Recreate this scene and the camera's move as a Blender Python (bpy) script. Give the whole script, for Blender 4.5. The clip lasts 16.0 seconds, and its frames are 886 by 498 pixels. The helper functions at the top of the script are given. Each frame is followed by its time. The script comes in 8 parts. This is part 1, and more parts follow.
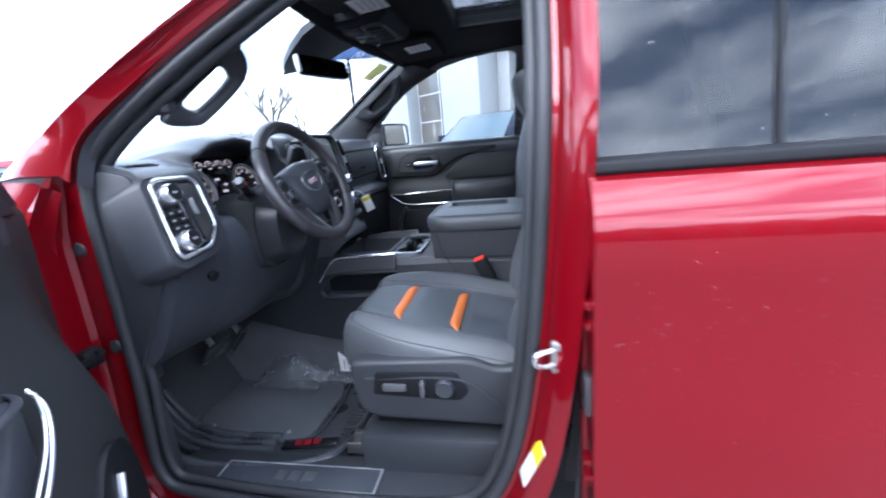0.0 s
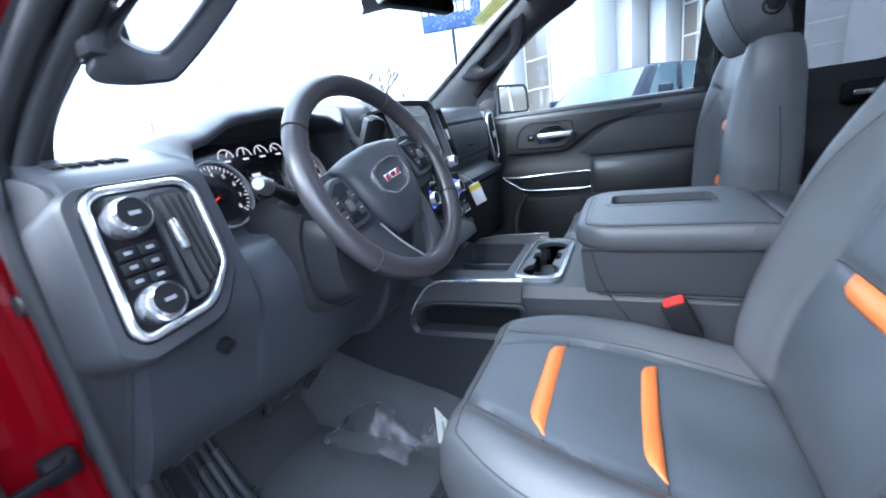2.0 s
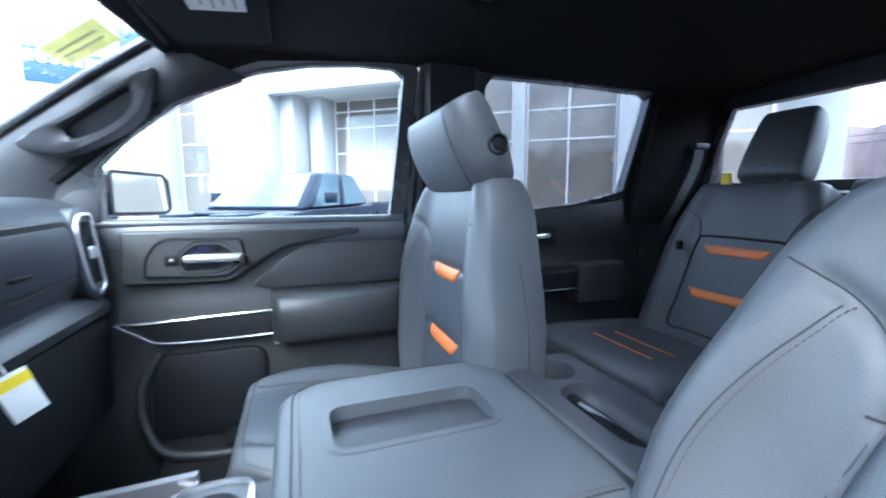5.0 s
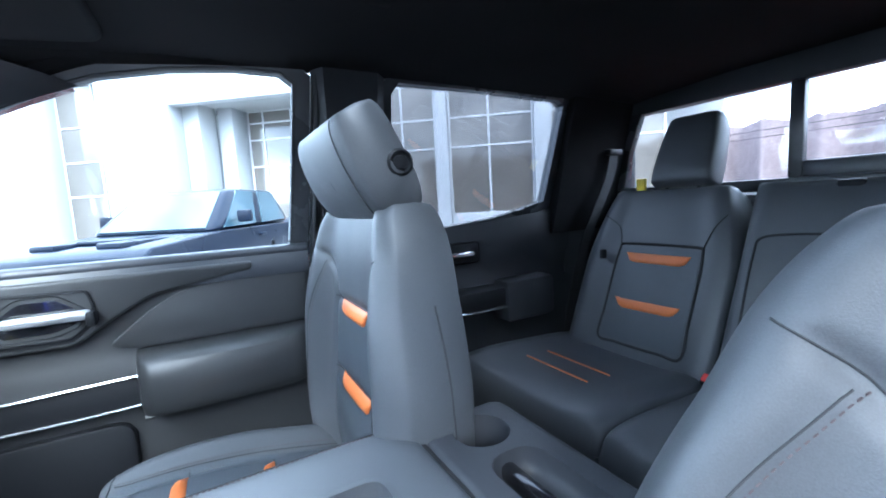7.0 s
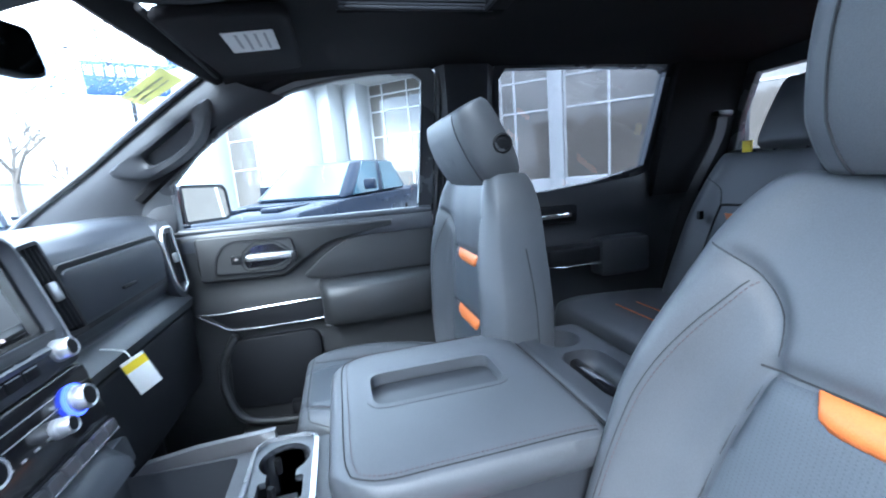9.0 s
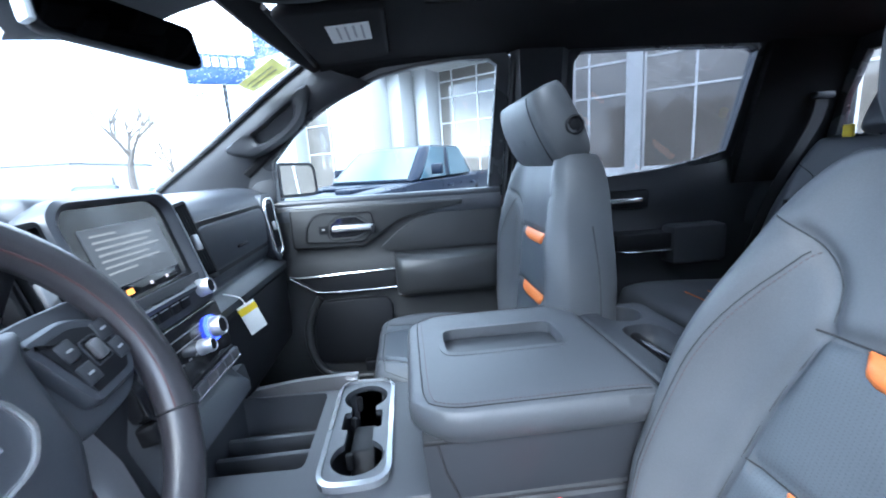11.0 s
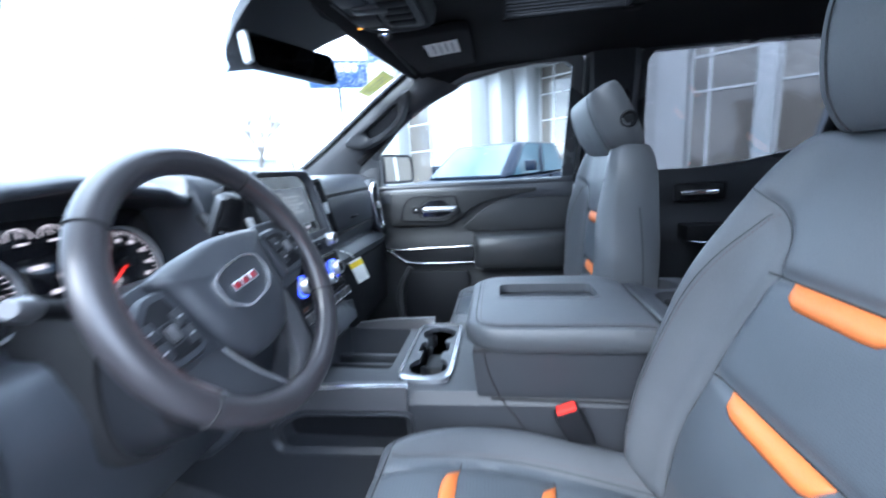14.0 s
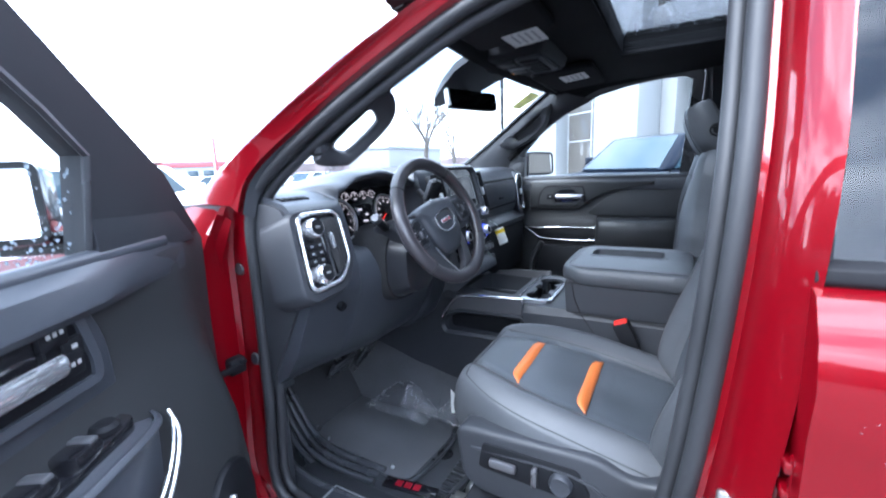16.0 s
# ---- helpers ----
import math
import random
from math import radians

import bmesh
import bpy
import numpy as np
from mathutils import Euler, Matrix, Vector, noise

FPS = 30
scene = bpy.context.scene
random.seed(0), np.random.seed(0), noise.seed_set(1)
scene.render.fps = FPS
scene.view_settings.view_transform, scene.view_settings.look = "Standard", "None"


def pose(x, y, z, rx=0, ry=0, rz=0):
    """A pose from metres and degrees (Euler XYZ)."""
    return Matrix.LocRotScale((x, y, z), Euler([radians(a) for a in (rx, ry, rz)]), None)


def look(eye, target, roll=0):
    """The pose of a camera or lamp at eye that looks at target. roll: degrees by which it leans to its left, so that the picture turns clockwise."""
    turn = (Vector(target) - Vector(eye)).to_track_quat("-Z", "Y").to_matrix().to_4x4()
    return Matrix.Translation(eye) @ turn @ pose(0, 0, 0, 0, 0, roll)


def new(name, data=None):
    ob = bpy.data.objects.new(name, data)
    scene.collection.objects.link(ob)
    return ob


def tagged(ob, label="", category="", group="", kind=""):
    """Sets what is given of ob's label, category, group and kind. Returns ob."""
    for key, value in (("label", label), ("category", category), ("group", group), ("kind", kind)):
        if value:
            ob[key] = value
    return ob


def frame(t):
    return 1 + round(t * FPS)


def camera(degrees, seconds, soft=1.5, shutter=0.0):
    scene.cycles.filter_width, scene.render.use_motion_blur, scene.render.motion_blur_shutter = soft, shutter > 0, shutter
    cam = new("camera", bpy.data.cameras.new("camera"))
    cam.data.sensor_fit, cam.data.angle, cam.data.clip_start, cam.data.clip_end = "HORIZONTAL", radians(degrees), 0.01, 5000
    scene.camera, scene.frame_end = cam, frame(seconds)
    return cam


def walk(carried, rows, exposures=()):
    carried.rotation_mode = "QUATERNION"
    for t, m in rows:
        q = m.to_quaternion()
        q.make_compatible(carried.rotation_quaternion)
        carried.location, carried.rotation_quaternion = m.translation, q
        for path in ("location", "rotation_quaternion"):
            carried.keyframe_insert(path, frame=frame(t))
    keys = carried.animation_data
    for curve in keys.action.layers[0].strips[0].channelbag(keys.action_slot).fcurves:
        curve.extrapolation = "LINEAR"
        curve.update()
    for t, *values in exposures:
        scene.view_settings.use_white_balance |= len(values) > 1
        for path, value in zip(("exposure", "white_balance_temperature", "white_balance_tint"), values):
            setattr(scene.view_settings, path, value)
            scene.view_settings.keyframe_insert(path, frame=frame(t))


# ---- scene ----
cam = camera(94.3, 16.0, 1.9, 0.5)
STOPS = 2.46
PATH = [
    (0, (-1.429, 0.008, 1.405), (0.473, 0.371, 0.902), -5.1),
    (0.5, (-1.337, 0.142, 1.414), (0.516, 0.629, 0.841), -3.7),
    (1, (-1.221, 0.17, 1.408), (0.584, 0.812, 0.832), -4.8),
    (1.5, (-1.044, 0.169, 1.396), (0.697, 0.969, 0.825), -7.0),
    (2, (-0.962, 0.2, 1.398), (0.764, 1.033, 0.827), -8.1),
    (2.5, (-0.803, 0.317, 1.383), (1.025, 0.861, 0.782), -6.9),
    (3, (-0.71, 0.367, 1.422), (1.193, 0.552, 0.835), -4.9),
    (3.5, (-0.698, 0.355, 1.428), (1.228, 0.433, 0.897), -4.0),
    (4, (-0.683, 0.342, 1.433), (1.262, 0.288, 0.971), -3.2),
    (4.5, (-0.603, 0.332, 1.45), (1.339, 0.03, 1.077), -1.5),
    (5, (-0.437, 0.269, 1.454), (1.431, -0.399, 1.205), -0.2),
    (7.5, (-0.33, 0.175, 1.493), (1.403, -0.798, 1.27), -3.2),
    (8, (-0.395, 0.216, 1.496), (1.421, -0.579, 1.227), -3.8),
    (8.5, (-0.493, 0.246, 1.488), (1.385, -0.367, 1.181), -4.4),
    (9, (-0.556, 0.254, 1.495), (1.358, -0.207, 1.144), -4.7),
    (11.5, (-0.639, 0.316, 1.475), (1.328, 0.235, 1.124), -2.8),
    (12, (-0.658, 0.369, 1.473), (1.318, 0.358, 1.159), -2.0),
    (12.5, (-0.676, 0.367, 1.497), (1.307, 0.235, 1.272), -1.0),
    (13, (-0.683, 0.358, 1.497), (1.292, 0.149, 1.259), -1.1),
    (13.5, (-0.72, 0.328, 1.497), (1.257, 0.231, 1.21), -1.8),
    (14, (-0.846, 0.231, 1.45), (1.098, 0.519, 1.076), -3.2),
    (14.5, (-0.984, 0.161, 1.437), (0.84, 0.873, 1.028), -4.2),
    (15, (-1.122, 0.136, 1.438), (0.625, 1.024, 1.038), -5.0),
    (15.5, (-1.271, 0.079, 1.434), (0.447, 0.983, 0.952), -3.0),
    (16, (-1.326, 0.032, 1.467), (0.385, 0.991, 1.078), -2.3),
]
walk(cam, [(t, look(eye, target, roll)) for t, eye, target, roll in PATH], [(t, STOPS + e, 5650 - 180 * min(e, 1), 10 - 6 * min(e, 1)) for t, e in ((0.0, -0.16), (0.5, -0.02), (1.0, 0.14), (1.5, 0.40), (2.0, 0.52), (3.0, 0.75), (4.0, 0.8), (5.0, 1.12), (7.5, 1.20), (9.0, 1.10), (11.5, 0.86), (12.5, 0.92), (13.5, 0.82), (15.0, 0.33), (16.0, 0.18))])

# ---- light ----
world = bpy.data.worlds.new("sky")
scene.world = world
world.use_nodes = True
wt = world.node_tree
wt.nodes.clear()
w_out = wt.nodes.new("ShaderNodeOutputWorld")
w_bg = wt.nodes.new("ShaderNodeBackground")
w_sky = wt.nodes.new("ShaderNodeTexSky")
w_sky.sky_type = "NISHITA"
w_sky.sun_disc = False
w_sky.sun_elevation = radians(50)
w_sky.sun_rotation = radians(-68)
w_sky.dust_density = 3.0
w_co = wt.nodes.new("ShaderNodeTexCoord")
w_map = wt.nodes.new("ShaderNodeMapping")
w_map.inputs["Scale"].default_value = (1.0, 1.0, 3.2)
w_noise = wt.nodes.new("ShaderNodeTexNoise")
w_noise.inputs["Scale"].default_value = 2.6
w_noise.inputs["Detail"].default_value = 7.0
w_noise.inputs["Roughness"].default_value = 0.58
w_ramp = wt.nodes.new("ShaderNodeValToRGB")
w_ramp.color_ramp.elements[0].position, w_ramp.color_ramp.elements[0].color = 0.40, (2.0, 2.6, 3.8, 1)
w_ramp.color_ramp.elements[1].position, w_ramp.color_ramp.elements[1].color = 0.62, (13.6, 14.1, 15.0, 1)
w_mix = wt.nodes.new("ShaderNodeMix")
w_mix.data_type = "RGBA"
w_mix.inputs["Factor"].default_value = 0.8
wt.links.new(w_co.outputs["Generated"], w_map.inputs["Vector"])
wt.links.new(w_map.outputs["Vector"], w_noise.inputs["Vector"])
wt.links.new(w_noise.outputs["Fac"], w_ramp.inputs["Fac"])
wt.links.new(w_sky.outputs["Color"], w_mix.inputs["A"])
wt.links.new(w_ramp.outputs["Color"], w_mix.inputs["B"])
wt.links.new(w_mix.outputs["Result"], w_bg.inputs["Color"])
wt.links.new(w_bg.outputs["Background"], w_out.inputs["Surface"])
w_bg.inputs["Strength"].default_value = 0.15

sun = new("sun", bpy.data.lights.new("sun", "SUN"))
sun.data.energy, sun.data.angle, sun.data.color = 0.85, radians(36), (1.0, 0.98, 0.95)
sun.matrix_world = look((-7.6, 3.4, 7.2), (0, 0, 0))

# ---- materials ----
def material(name, color, rough=0.5, metal=0.0, bump=0.0, size=0.004, vary=0.18, blotch=0.25, coat=0.0, spec=0.5, rvary=0.12, islands=0.0):
    """A Principled material with grain of the given size in metres, a slower variation on top and a fine relief."""
    m = bpy.data.materials.new(name)
    m.use_nodes = True
    nt = m.node_tree
    p = nt.nodes["Principled BSDF"]
    co = nt.nodes.new("ShaderNodeTexCoord")
    fine = nt.nodes.new("ShaderNodeTexNoise")
    fine.inputs["Scale"].default_value, fine.inputs["Detail"].default_value = 1.0 / size, 3.0
    slow = nt.nodes.new("ShaderNodeTexNoise")
    slow.inputs["Scale"].default_value, slow.inputs["Detail"].default_value = 1.0 / blotch, 4.0
    add = nt.nodes.new("ShaderNodeMath")
    add.operation = "ADD"
    ramp = nt.nodes.new("ShaderNodeMapRange")
    ramp.inputs["From Min"].default_value, ramp.inputs["From Max"].default_value = 0.6, 1.4
    ramp.inputs["To Min"].default_value, ramp.inputs["To Max"].default_value = 1.0 - vary, 1.0 + vary
    mul = nt.nodes.new("ShaderNodeMix")
    mul.data_type, mul.blend_type = "RGBA", "MULTIPLY"
    mul.inputs["Factor"].default_value = 1.0
    mul.inputs["A"].default_value = (*color, 1)
    nt.links.new(co.outputs["Object"], fine.inputs["Vector"])
    nt.links.new(co.outputs["Object"], slow.inputs["Vector"])
    nt.links.new(fine.outputs["Fac"], add.inputs[0])
    nt.links.new(slow.outputs["Fac"], add.inputs[1])
    nt.links.new(add.outputs[0], ramp.inputs["Value"])
    nt.links.new(ramp.outputs["Result"], mul.inputs["B"])
    nt.links.new(mul.outputs["Result"], p.inputs["Base Color"])
    rr = nt.nodes.new("ShaderNodeMapRange")
    rr.inputs["From Min"].default_value, rr.inputs["From Max"].default_value = 0.3, 0.7
    rr.inputs["To Min"].default_value, rr.inputs["To Max"].default_value = max(rough - rvary * rough, 0.0), min(rough + rvary * rough, 1.0)
    nt.links.new(slow.outputs["Fac"], rr.inputs["Value"])
    nt.links.new(rr.outputs["Result"], p.inputs["Roughness"])
    p.inputs["Metallic"].default_value = metal
    p.inputs["Specular IOR Level"].default_value = spec
    p.inputs["Coat Weight"].default_value = coat
    p.inputs["Coat Roughness"].default_value = 0.04
    if bump:
        b = nt.nodes.new("ShaderNodeBump")
        b.inputs["Strength"].default_value, b.inputs["Distance"].default_value = bump, size * 0.5
        nt.links.new(fine.outputs["Fac"], b.inputs["Height"])
        nt.links.new(b.outputs["Normal"], p.inputs["Normal"])
    return m


def perforated(m, pitch=0.0046):
    """Rows of small round holes across the seat, over a material's colour."""
    nt = m.node_tree
    p = nt.nodes["Principled BSDF"]
    co = nt.nodes.new("ShaderNodeTexCoord")
    cut_up = nt.nodes.new("ShaderNodeSeparateXYZ")
    along = nt.nodes.new("ShaderNodeMath")
    flatten = nt.nodes.new("ShaderNodeCombineXYZ")
    cell = nt.nodes.new("ShaderNodeTexVoronoi")
    cell.voronoi_dimensions = "2D"
    cell.inputs["Scale"].default_value, cell.inputs["Randomness"].default_value = 1.0 / pitch, 0.0
    hole = nt.nodes.new("ShaderNodeMapRange")
    hole.inputs["From Min"].default_value, hole.inputs["From Max"].default_value = 0.10, 0.22
    hole.inputs["To Min"].default_value, hole.inputs["To Max"].default_value = 0.66, 1.0
    mul = nt.nodes.new("ShaderNodeMix")
    mul.data_type, mul.blend_type = "RGBA", "MULTIPLY"
    mul.inputs["Factor"].default_value = 1.0
    before = p.inputs["Base Color"].links[0].from_socket
    nt.links.new(co.outputs["Object"], cut_up.inputs[0])
    along.operation = "SUBTRACT"
    nt.links.new(cut_up.outputs["Z"], along.inputs[0])
    nt.links.new(cut_up.outputs["Y"], along.inputs[1])
    nt.links.new(cut_up.outputs["X"], flatten.inputs["X"])
    nt.links.new(along.outputs[0], flatten.inputs["Y"])
    nt.links.new(flatten.outputs[0], cell.inputs["Vector"])
    nt.links.new(cell.outputs["Distance"], hole.inputs["Value"])
    nt.links.new(before, mul.inputs["A"])
    nt.links.new(hole.outputs["Result"], mul.inputs["B"])
    nt.links.new(mul.outputs["Result"], p.inputs["Base Color"])
    return m


def glowing(name, color, strength):
    m = material(name, (0.02, 0.02, 0.02), 0.3)
    p = m.node_tree.nodes["Principled BSDF"]
    p.inputs["Emission Color"].default_value, p.inputs["Emission Strength"].default_value = (*color, 1), strength
    return m


def pane(name, tint, gloss=0.07, rough=0.0, drops=0.0):
    """Thin glass: lets light through straight, tinted, and mirrors a little of it."""
    m = bpy.data.materials.new(name)
    m.use_nodes = True
    nt = m.node_tree
    nt.nodes.clear()
    out = nt.nodes.new("ShaderNodeOutputMaterial")
    clear = nt.nodes.new("ShaderNodeBsdfTransparent")
    clear.inputs["Color"].default_value = (*tint, 1)
    shine = nt.nodes.new("ShaderNodeBsdfGlossy")
    shine.inputs["Roughness"].default_value = rough
    mix = nt.nodes.new("ShaderNodeMixShader")
    face = nt.nodes.new("ShaderNodeLayerWeight")
    face.inputs["Blend"].default_value = 0.5
    power = nt.nodes.new("ShaderNodeMath")
    power.operation = "POWER"
    power.inputs[1].default_value = 4.0
    top = nt.nodes.new("ShaderNodeMath")
    top.operation, top.use_clamp = "MULTIPLY_ADD", True
    top.inputs[1].default_value, top.inputs[2].default_value = 0.7, gloss
    nt.links.new(face.outputs["Facing"], power.inputs[0])
    nt.links.new(power.outputs[0], top.inputs[0])
    nt.links.new(top.outputs[0], mix.inputs[0])
    nt.links.new(clear.outputs[0], mix.inputs[1])
    nt.links.new(shine.outputs[0], mix.inputs[2])
    nt.links.new(mix.outputs[0], out.inputs[0])
    return m


def paper_sheet(name, color):
    """Thin paper: half of the light that falls on one side shows on the other."""
    m = bpy.data.materials.new(name)
    m.use_nodes = True
    nt = m.node_tree
    nt.nodes.clear()
    out = nt.nodes.new("ShaderNodeOutputMaterial")
    tex = nt.nodes.new("ShaderNodeTexNoise")
    tex.inputs["Scale"].default_value = 60.0
    ramp = nt.nodes.new("ShaderNodeValToRGB")
    ramp.color_ramp.elements[0].color = (*[c * 0.86 for c in color], 1)
    ramp.color_ramp.elements[1].color = (*color, 1)
    a, b, mix = nt.nodes.new("ShaderNodeBsdfDiffuse"), nt.nodes.new("ShaderNodeBsdfTranslucent"), nt.nodes.new("ShaderNodeMixShader")
    mix.inputs[0].default_value = 0.5
    nt.links.new(tex.outputs["Fac"], ramp.inputs["Fac"])
    for k, sh in enumerate((a, b)):
        nt.links.new(ramp.outputs["Color"], sh.inputs["Color"])
        nt.links.new(sh.outputs[0], mix.inputs[1 + k])
    nt.links.new(mix.outputs[0], out.inputs[0])
    return m


RED = material("red_paint", (0.182, 0.0006, 0.0052), 0.28, 0.30, 0, 0.0006, 0.14, 0.5, coat=1.0, spec=0.15)
RED.node_tree.nodes["Principled BSDF"].inputs["Coat IOR"].default_value = 1.5
NAVY = material("navy_paint", (0.004, 0.007, 0.015), 0.30, 0.0, 0, 0.0006, 0.1, 0.6, coat=0.0, spec=0.12)
SILVERPAINT = material("silver_paint", (0.5, 0.52, 0.55), 0.35, 0.5, 0, 0.001, 0.1, 0.6, coat=0.8)
WHITEPAINT = material("white_paint", (0.78, 0.78, 0.77), 0.35, 0.0, 0, 0.001, 0.08, 0.6, coat=0.8)
DASH = material("soft_black_plastic", (0.040, 0.044, 0.053), 0.40, 0, 0.3, 0.0014, 0.16, 0.2, spec=0.6)
TRIM = material("grained_black_plastic", (0.029, 0.031, 0.036), 0.48, 0, 0.3, 0.0013, 0.16, 0.2, spec=0.45)
COLUMN = material("column_plastic", (0.020, 0.021, 0.025), 0.36, 0, 0.25, 0.0012, 0.15, 0.2, spec=0.5)
HARD = material("dark_hard_plastic", (0.0095, 0.0100, 0.0120), 0.55, 0, 0.25, 0.0012, 0.15, 0.2, spec=0.20)
DOORSKIN = material("door_panel_plastic", (0.025, 0.026, 0.0275), 0.48, 0, 0.3, 0.0014, 0.16, 0.25)
LEATHER = material("black_leather", (0.063, 0.067, 0.074), 0.47, 0, 0.28, 0.0014, 0.18, 0.12, spec=0.5)
INSERT = perforated(material("perforated_leather", (0.056, 0.064, 0.074), 0.48, 0, 0.35, 0.0013, 0.20, 0.12))
ORANGE = material("orange_leather", (0.56, 0.15, 0.035), 0.45, 0, 0.4, 0.002, 0.12, 0.08)
WHEELSKIN = material("wheel_leather", (0.029, 0.0265, 0.030), 0.33, 0, 0.4, 0.0014, 0.18, 0.08, spec=0.75)
COVERSKIN = material("soft_cover_plastic", (0.034, 0.037, 0.044), 0.40, 0, 0.3, 0.0012, 0.16, 0.15, spec=0.55)
REDTHREAD = material("dark_red_thread", (0.080, 0.040, 0.040), 0.8, 0, 0.4, 0.001, 0.2, 0.05)
THREAD = material("grey_thread", (0.075, 0.058, 0.060), 0.8, 0, 0.4, 0.001, 0.2, 0.05)
SEATSEAM = material("seat_seam_cloth", (0.026, 0.027, 0.030), 0.8, 0, 0, 0.002, 0.2, 0.1)
# Near black for seams and piping, and for painted-in shade in gaps and creases.
SEAMCUT = material("seam_shadow_cloth", (0.013, 0.013, 0.0145), 0.8, 0, 0, 0.002, 0.2, 0.1)
LINER = material("black_headliner_cloth", (0.0125, 0.0125, 0.0138), 0.95, 0, 0.5, 0.0015, 0.2, 0.3, spec=0.2)
MATCLOTH = material("grey_mat_pad", (0.085, 0.087, 0.093), 0.85, 0, 0.8, 0.002, 0.25, 0.15, spec=0.2)
# One carpet in two tones: darkened for footwell shade, then lightened for the lit hump.
CARPET = material("black_carpet", (0.034, 0.035, 0.038), 0.9, 0, 0.9, 0.003, 0.3, 0.15, spec=0.2)
LITCARPET = material("lit_hump_carpet", (0.074, 0.076, 0.081), 0.9, 0, 0.9, 0.003, 0.3, 0.15, spec=0.2)
RUBBER = material("black_rubber", (0.046, 0.049, 0.055), 0.28, 0, 0.2, 0.002, 0.2, 0.15, spec=0.7)
SEAL = material("grey_rubber_seal", (0.024, 0.025, 0.028), 0.5, 0, 0.3, 0.0012, 0.2, 0.15)
CHROME = material("chrome", (0.82, 0.83, 0.85), 0.14, 0.85, 0, 0.002, 0.05, 0.2)
SATIN = material("satin_silver", (0.58, 0.59, 0.61), 0.32, 0.75, 0, 0.001, 0.08, 0.2)
STEEL = material("zinc_steel", (0.62, 0.61, 0.58), 0.35, 1.0, 0.1, 0.002, 0.15, 0.1)
GLOSSBLACK = material("gloss_black", (0.010, 0.010, 0.012), 0.12, 0, 0, 0.002, 0.1, 0.2, coat=0.5)
WOOD = material("brushed_grey_trim", (0.13, 0.13, 0.137), 0.30, 0.5, 0.05, 0.001, 0.08, 0.3, coat=0.3)
LOGO_RED = material("red_badge_enamel", (0.30, 0.010, 0.025), 0.3, 0.2, 0, 0.002, 0.1, 0.1)
BUCKLE = material("red_button_plastic", (0.75, 0.03, 0.02), 0.35, 0, 0, 0.002, 0.08, 0.1)
WEB = material("black_webbing", (0.020, 0.020, 0.022), 0.7, 0, 0.8, 0.0015, 0.25, 0.1)
PAPER = material("white_label_paper", (0.72, 0.72, 0.70), 0.6, 0, 0, 0.002, 0.08, 0.05)
GREYPAPER = material("grey_label_print", (0.35, 0.35, 0.35), 0.6, 0, 0, 0.002, 0.1, 0.05)
YELLOW = material("yellow_label", (0.80, 0.60, 0.02), 0.55, 0, 0, 0.002, 0.08, 0.05)
PALEYELLOW = paper_sheet("pale_yellow_sticker", (0.62, 0.61, 0.36))
WHITEMARK = glowing("lit_white_marks", (1.0, 0.86, 0.9), 0.14)
REDMARK = glowing("lit_red_marks", (1.0, 0.03, 0.02), 0.35)
BLUEGLOW = glowing("blue_ring_light", (0.06, 0.10, 1.0), 0.5)
AMBER = glowing("amber_lamp", (1.0, 0.35, 0.05), 0.3)
SCREEN = glowing("display_glass", (0.75, 0.82, 0.92), 0.022)
SCREEN_BAR = glowing("display_bars", (0.85, 0.85, 0.86), 0.05)
MIRROR = material("mirror_glass", (0.9, 0.92, 0.93), 0.01, 1.0, 0, 0.01, 0.01, 0.5, rvary=0.0)
GLASS = pane("clear_glass", (0.93, 0.96, 0.965), 0.025)
WINDSHIELD = pane("windshield_glass", (0.93, 0.96, 0.95), 0.045)
PRIVACY = pane("privacy_glass", (0.46, 0.47, 0.49), 0.05)
REARGLASS = pane("rear_window_glass", (0.72, 0.73, 0.74), 0.05)
DARKPRIVACY = pane("dark_privacy_glass", (0.38, 0.39, 0.41), 0.05)
DROPS = material("water_drops", (0.55, 0.60, 0.68), 0.08, 0, 0, 0.002, 0.3, 0.05, spec=0.8)
BAG = pane("clear_plastic_film", (0.92, 0.93, 0.95), 0.17, 0.55)
ASPHALT = material("wet_asphalt", (0.072, 0.073, 0.076), 0.55, 0, 0.6, 0.012, 0.3, 1.6, spec=0.35)
CONCRETE = material("concrete", (0.38, 0.37, 0.35), 0.8, 0, 0.4, 0.01, 0.15, 1.2)
PANEL = material("white_metal_panel", (0.29, 0.30, 0.31), 0.45, 0, 0.05, 0.02, 0.08, 2.0)
GREYPANEL = material("grey_stone_panel", (0.24, 0.245, 0.25), 0.6, 0, 0.2, 0.02, 0.10, 1.5)
MULLION = material("white_mullion", (0.40, 0.41, 0.42), 0.4, 0, 0, 0.01, 0.05, 0.5)
# The warm base colour stands in for the pale horizon mirrored in the panes.
SHOWGLASS = material("showroom_glass", (0.100, 0.092, 0.083), 0.05, 0.0, 0, 0.05, 0.20, 1.6, spec=0.6, coat=0.2)
REDSIGN = material("red_fascia", (0.42, 0.10, 0.11), 0.5, 0, 0, 0.02, 0.1, 1.0)
SIGNBLUE = material("blue_sign_face", (0.022, 0.055, 0.15), 0.5, 0, 0, 0.02, 0.15, 0.5, spec=0.3)
BARK = material("grey_bark", (0.085, 0.074, 0.064), 0.9, 0, 0.6, 0.02, 0.3, 0.3)
WOODS = material("winter_woods", (0.20, 0.162, 0.165), 0.95, 0, 0.3, 0.7, 0.28, 5.0, spec=0.1)
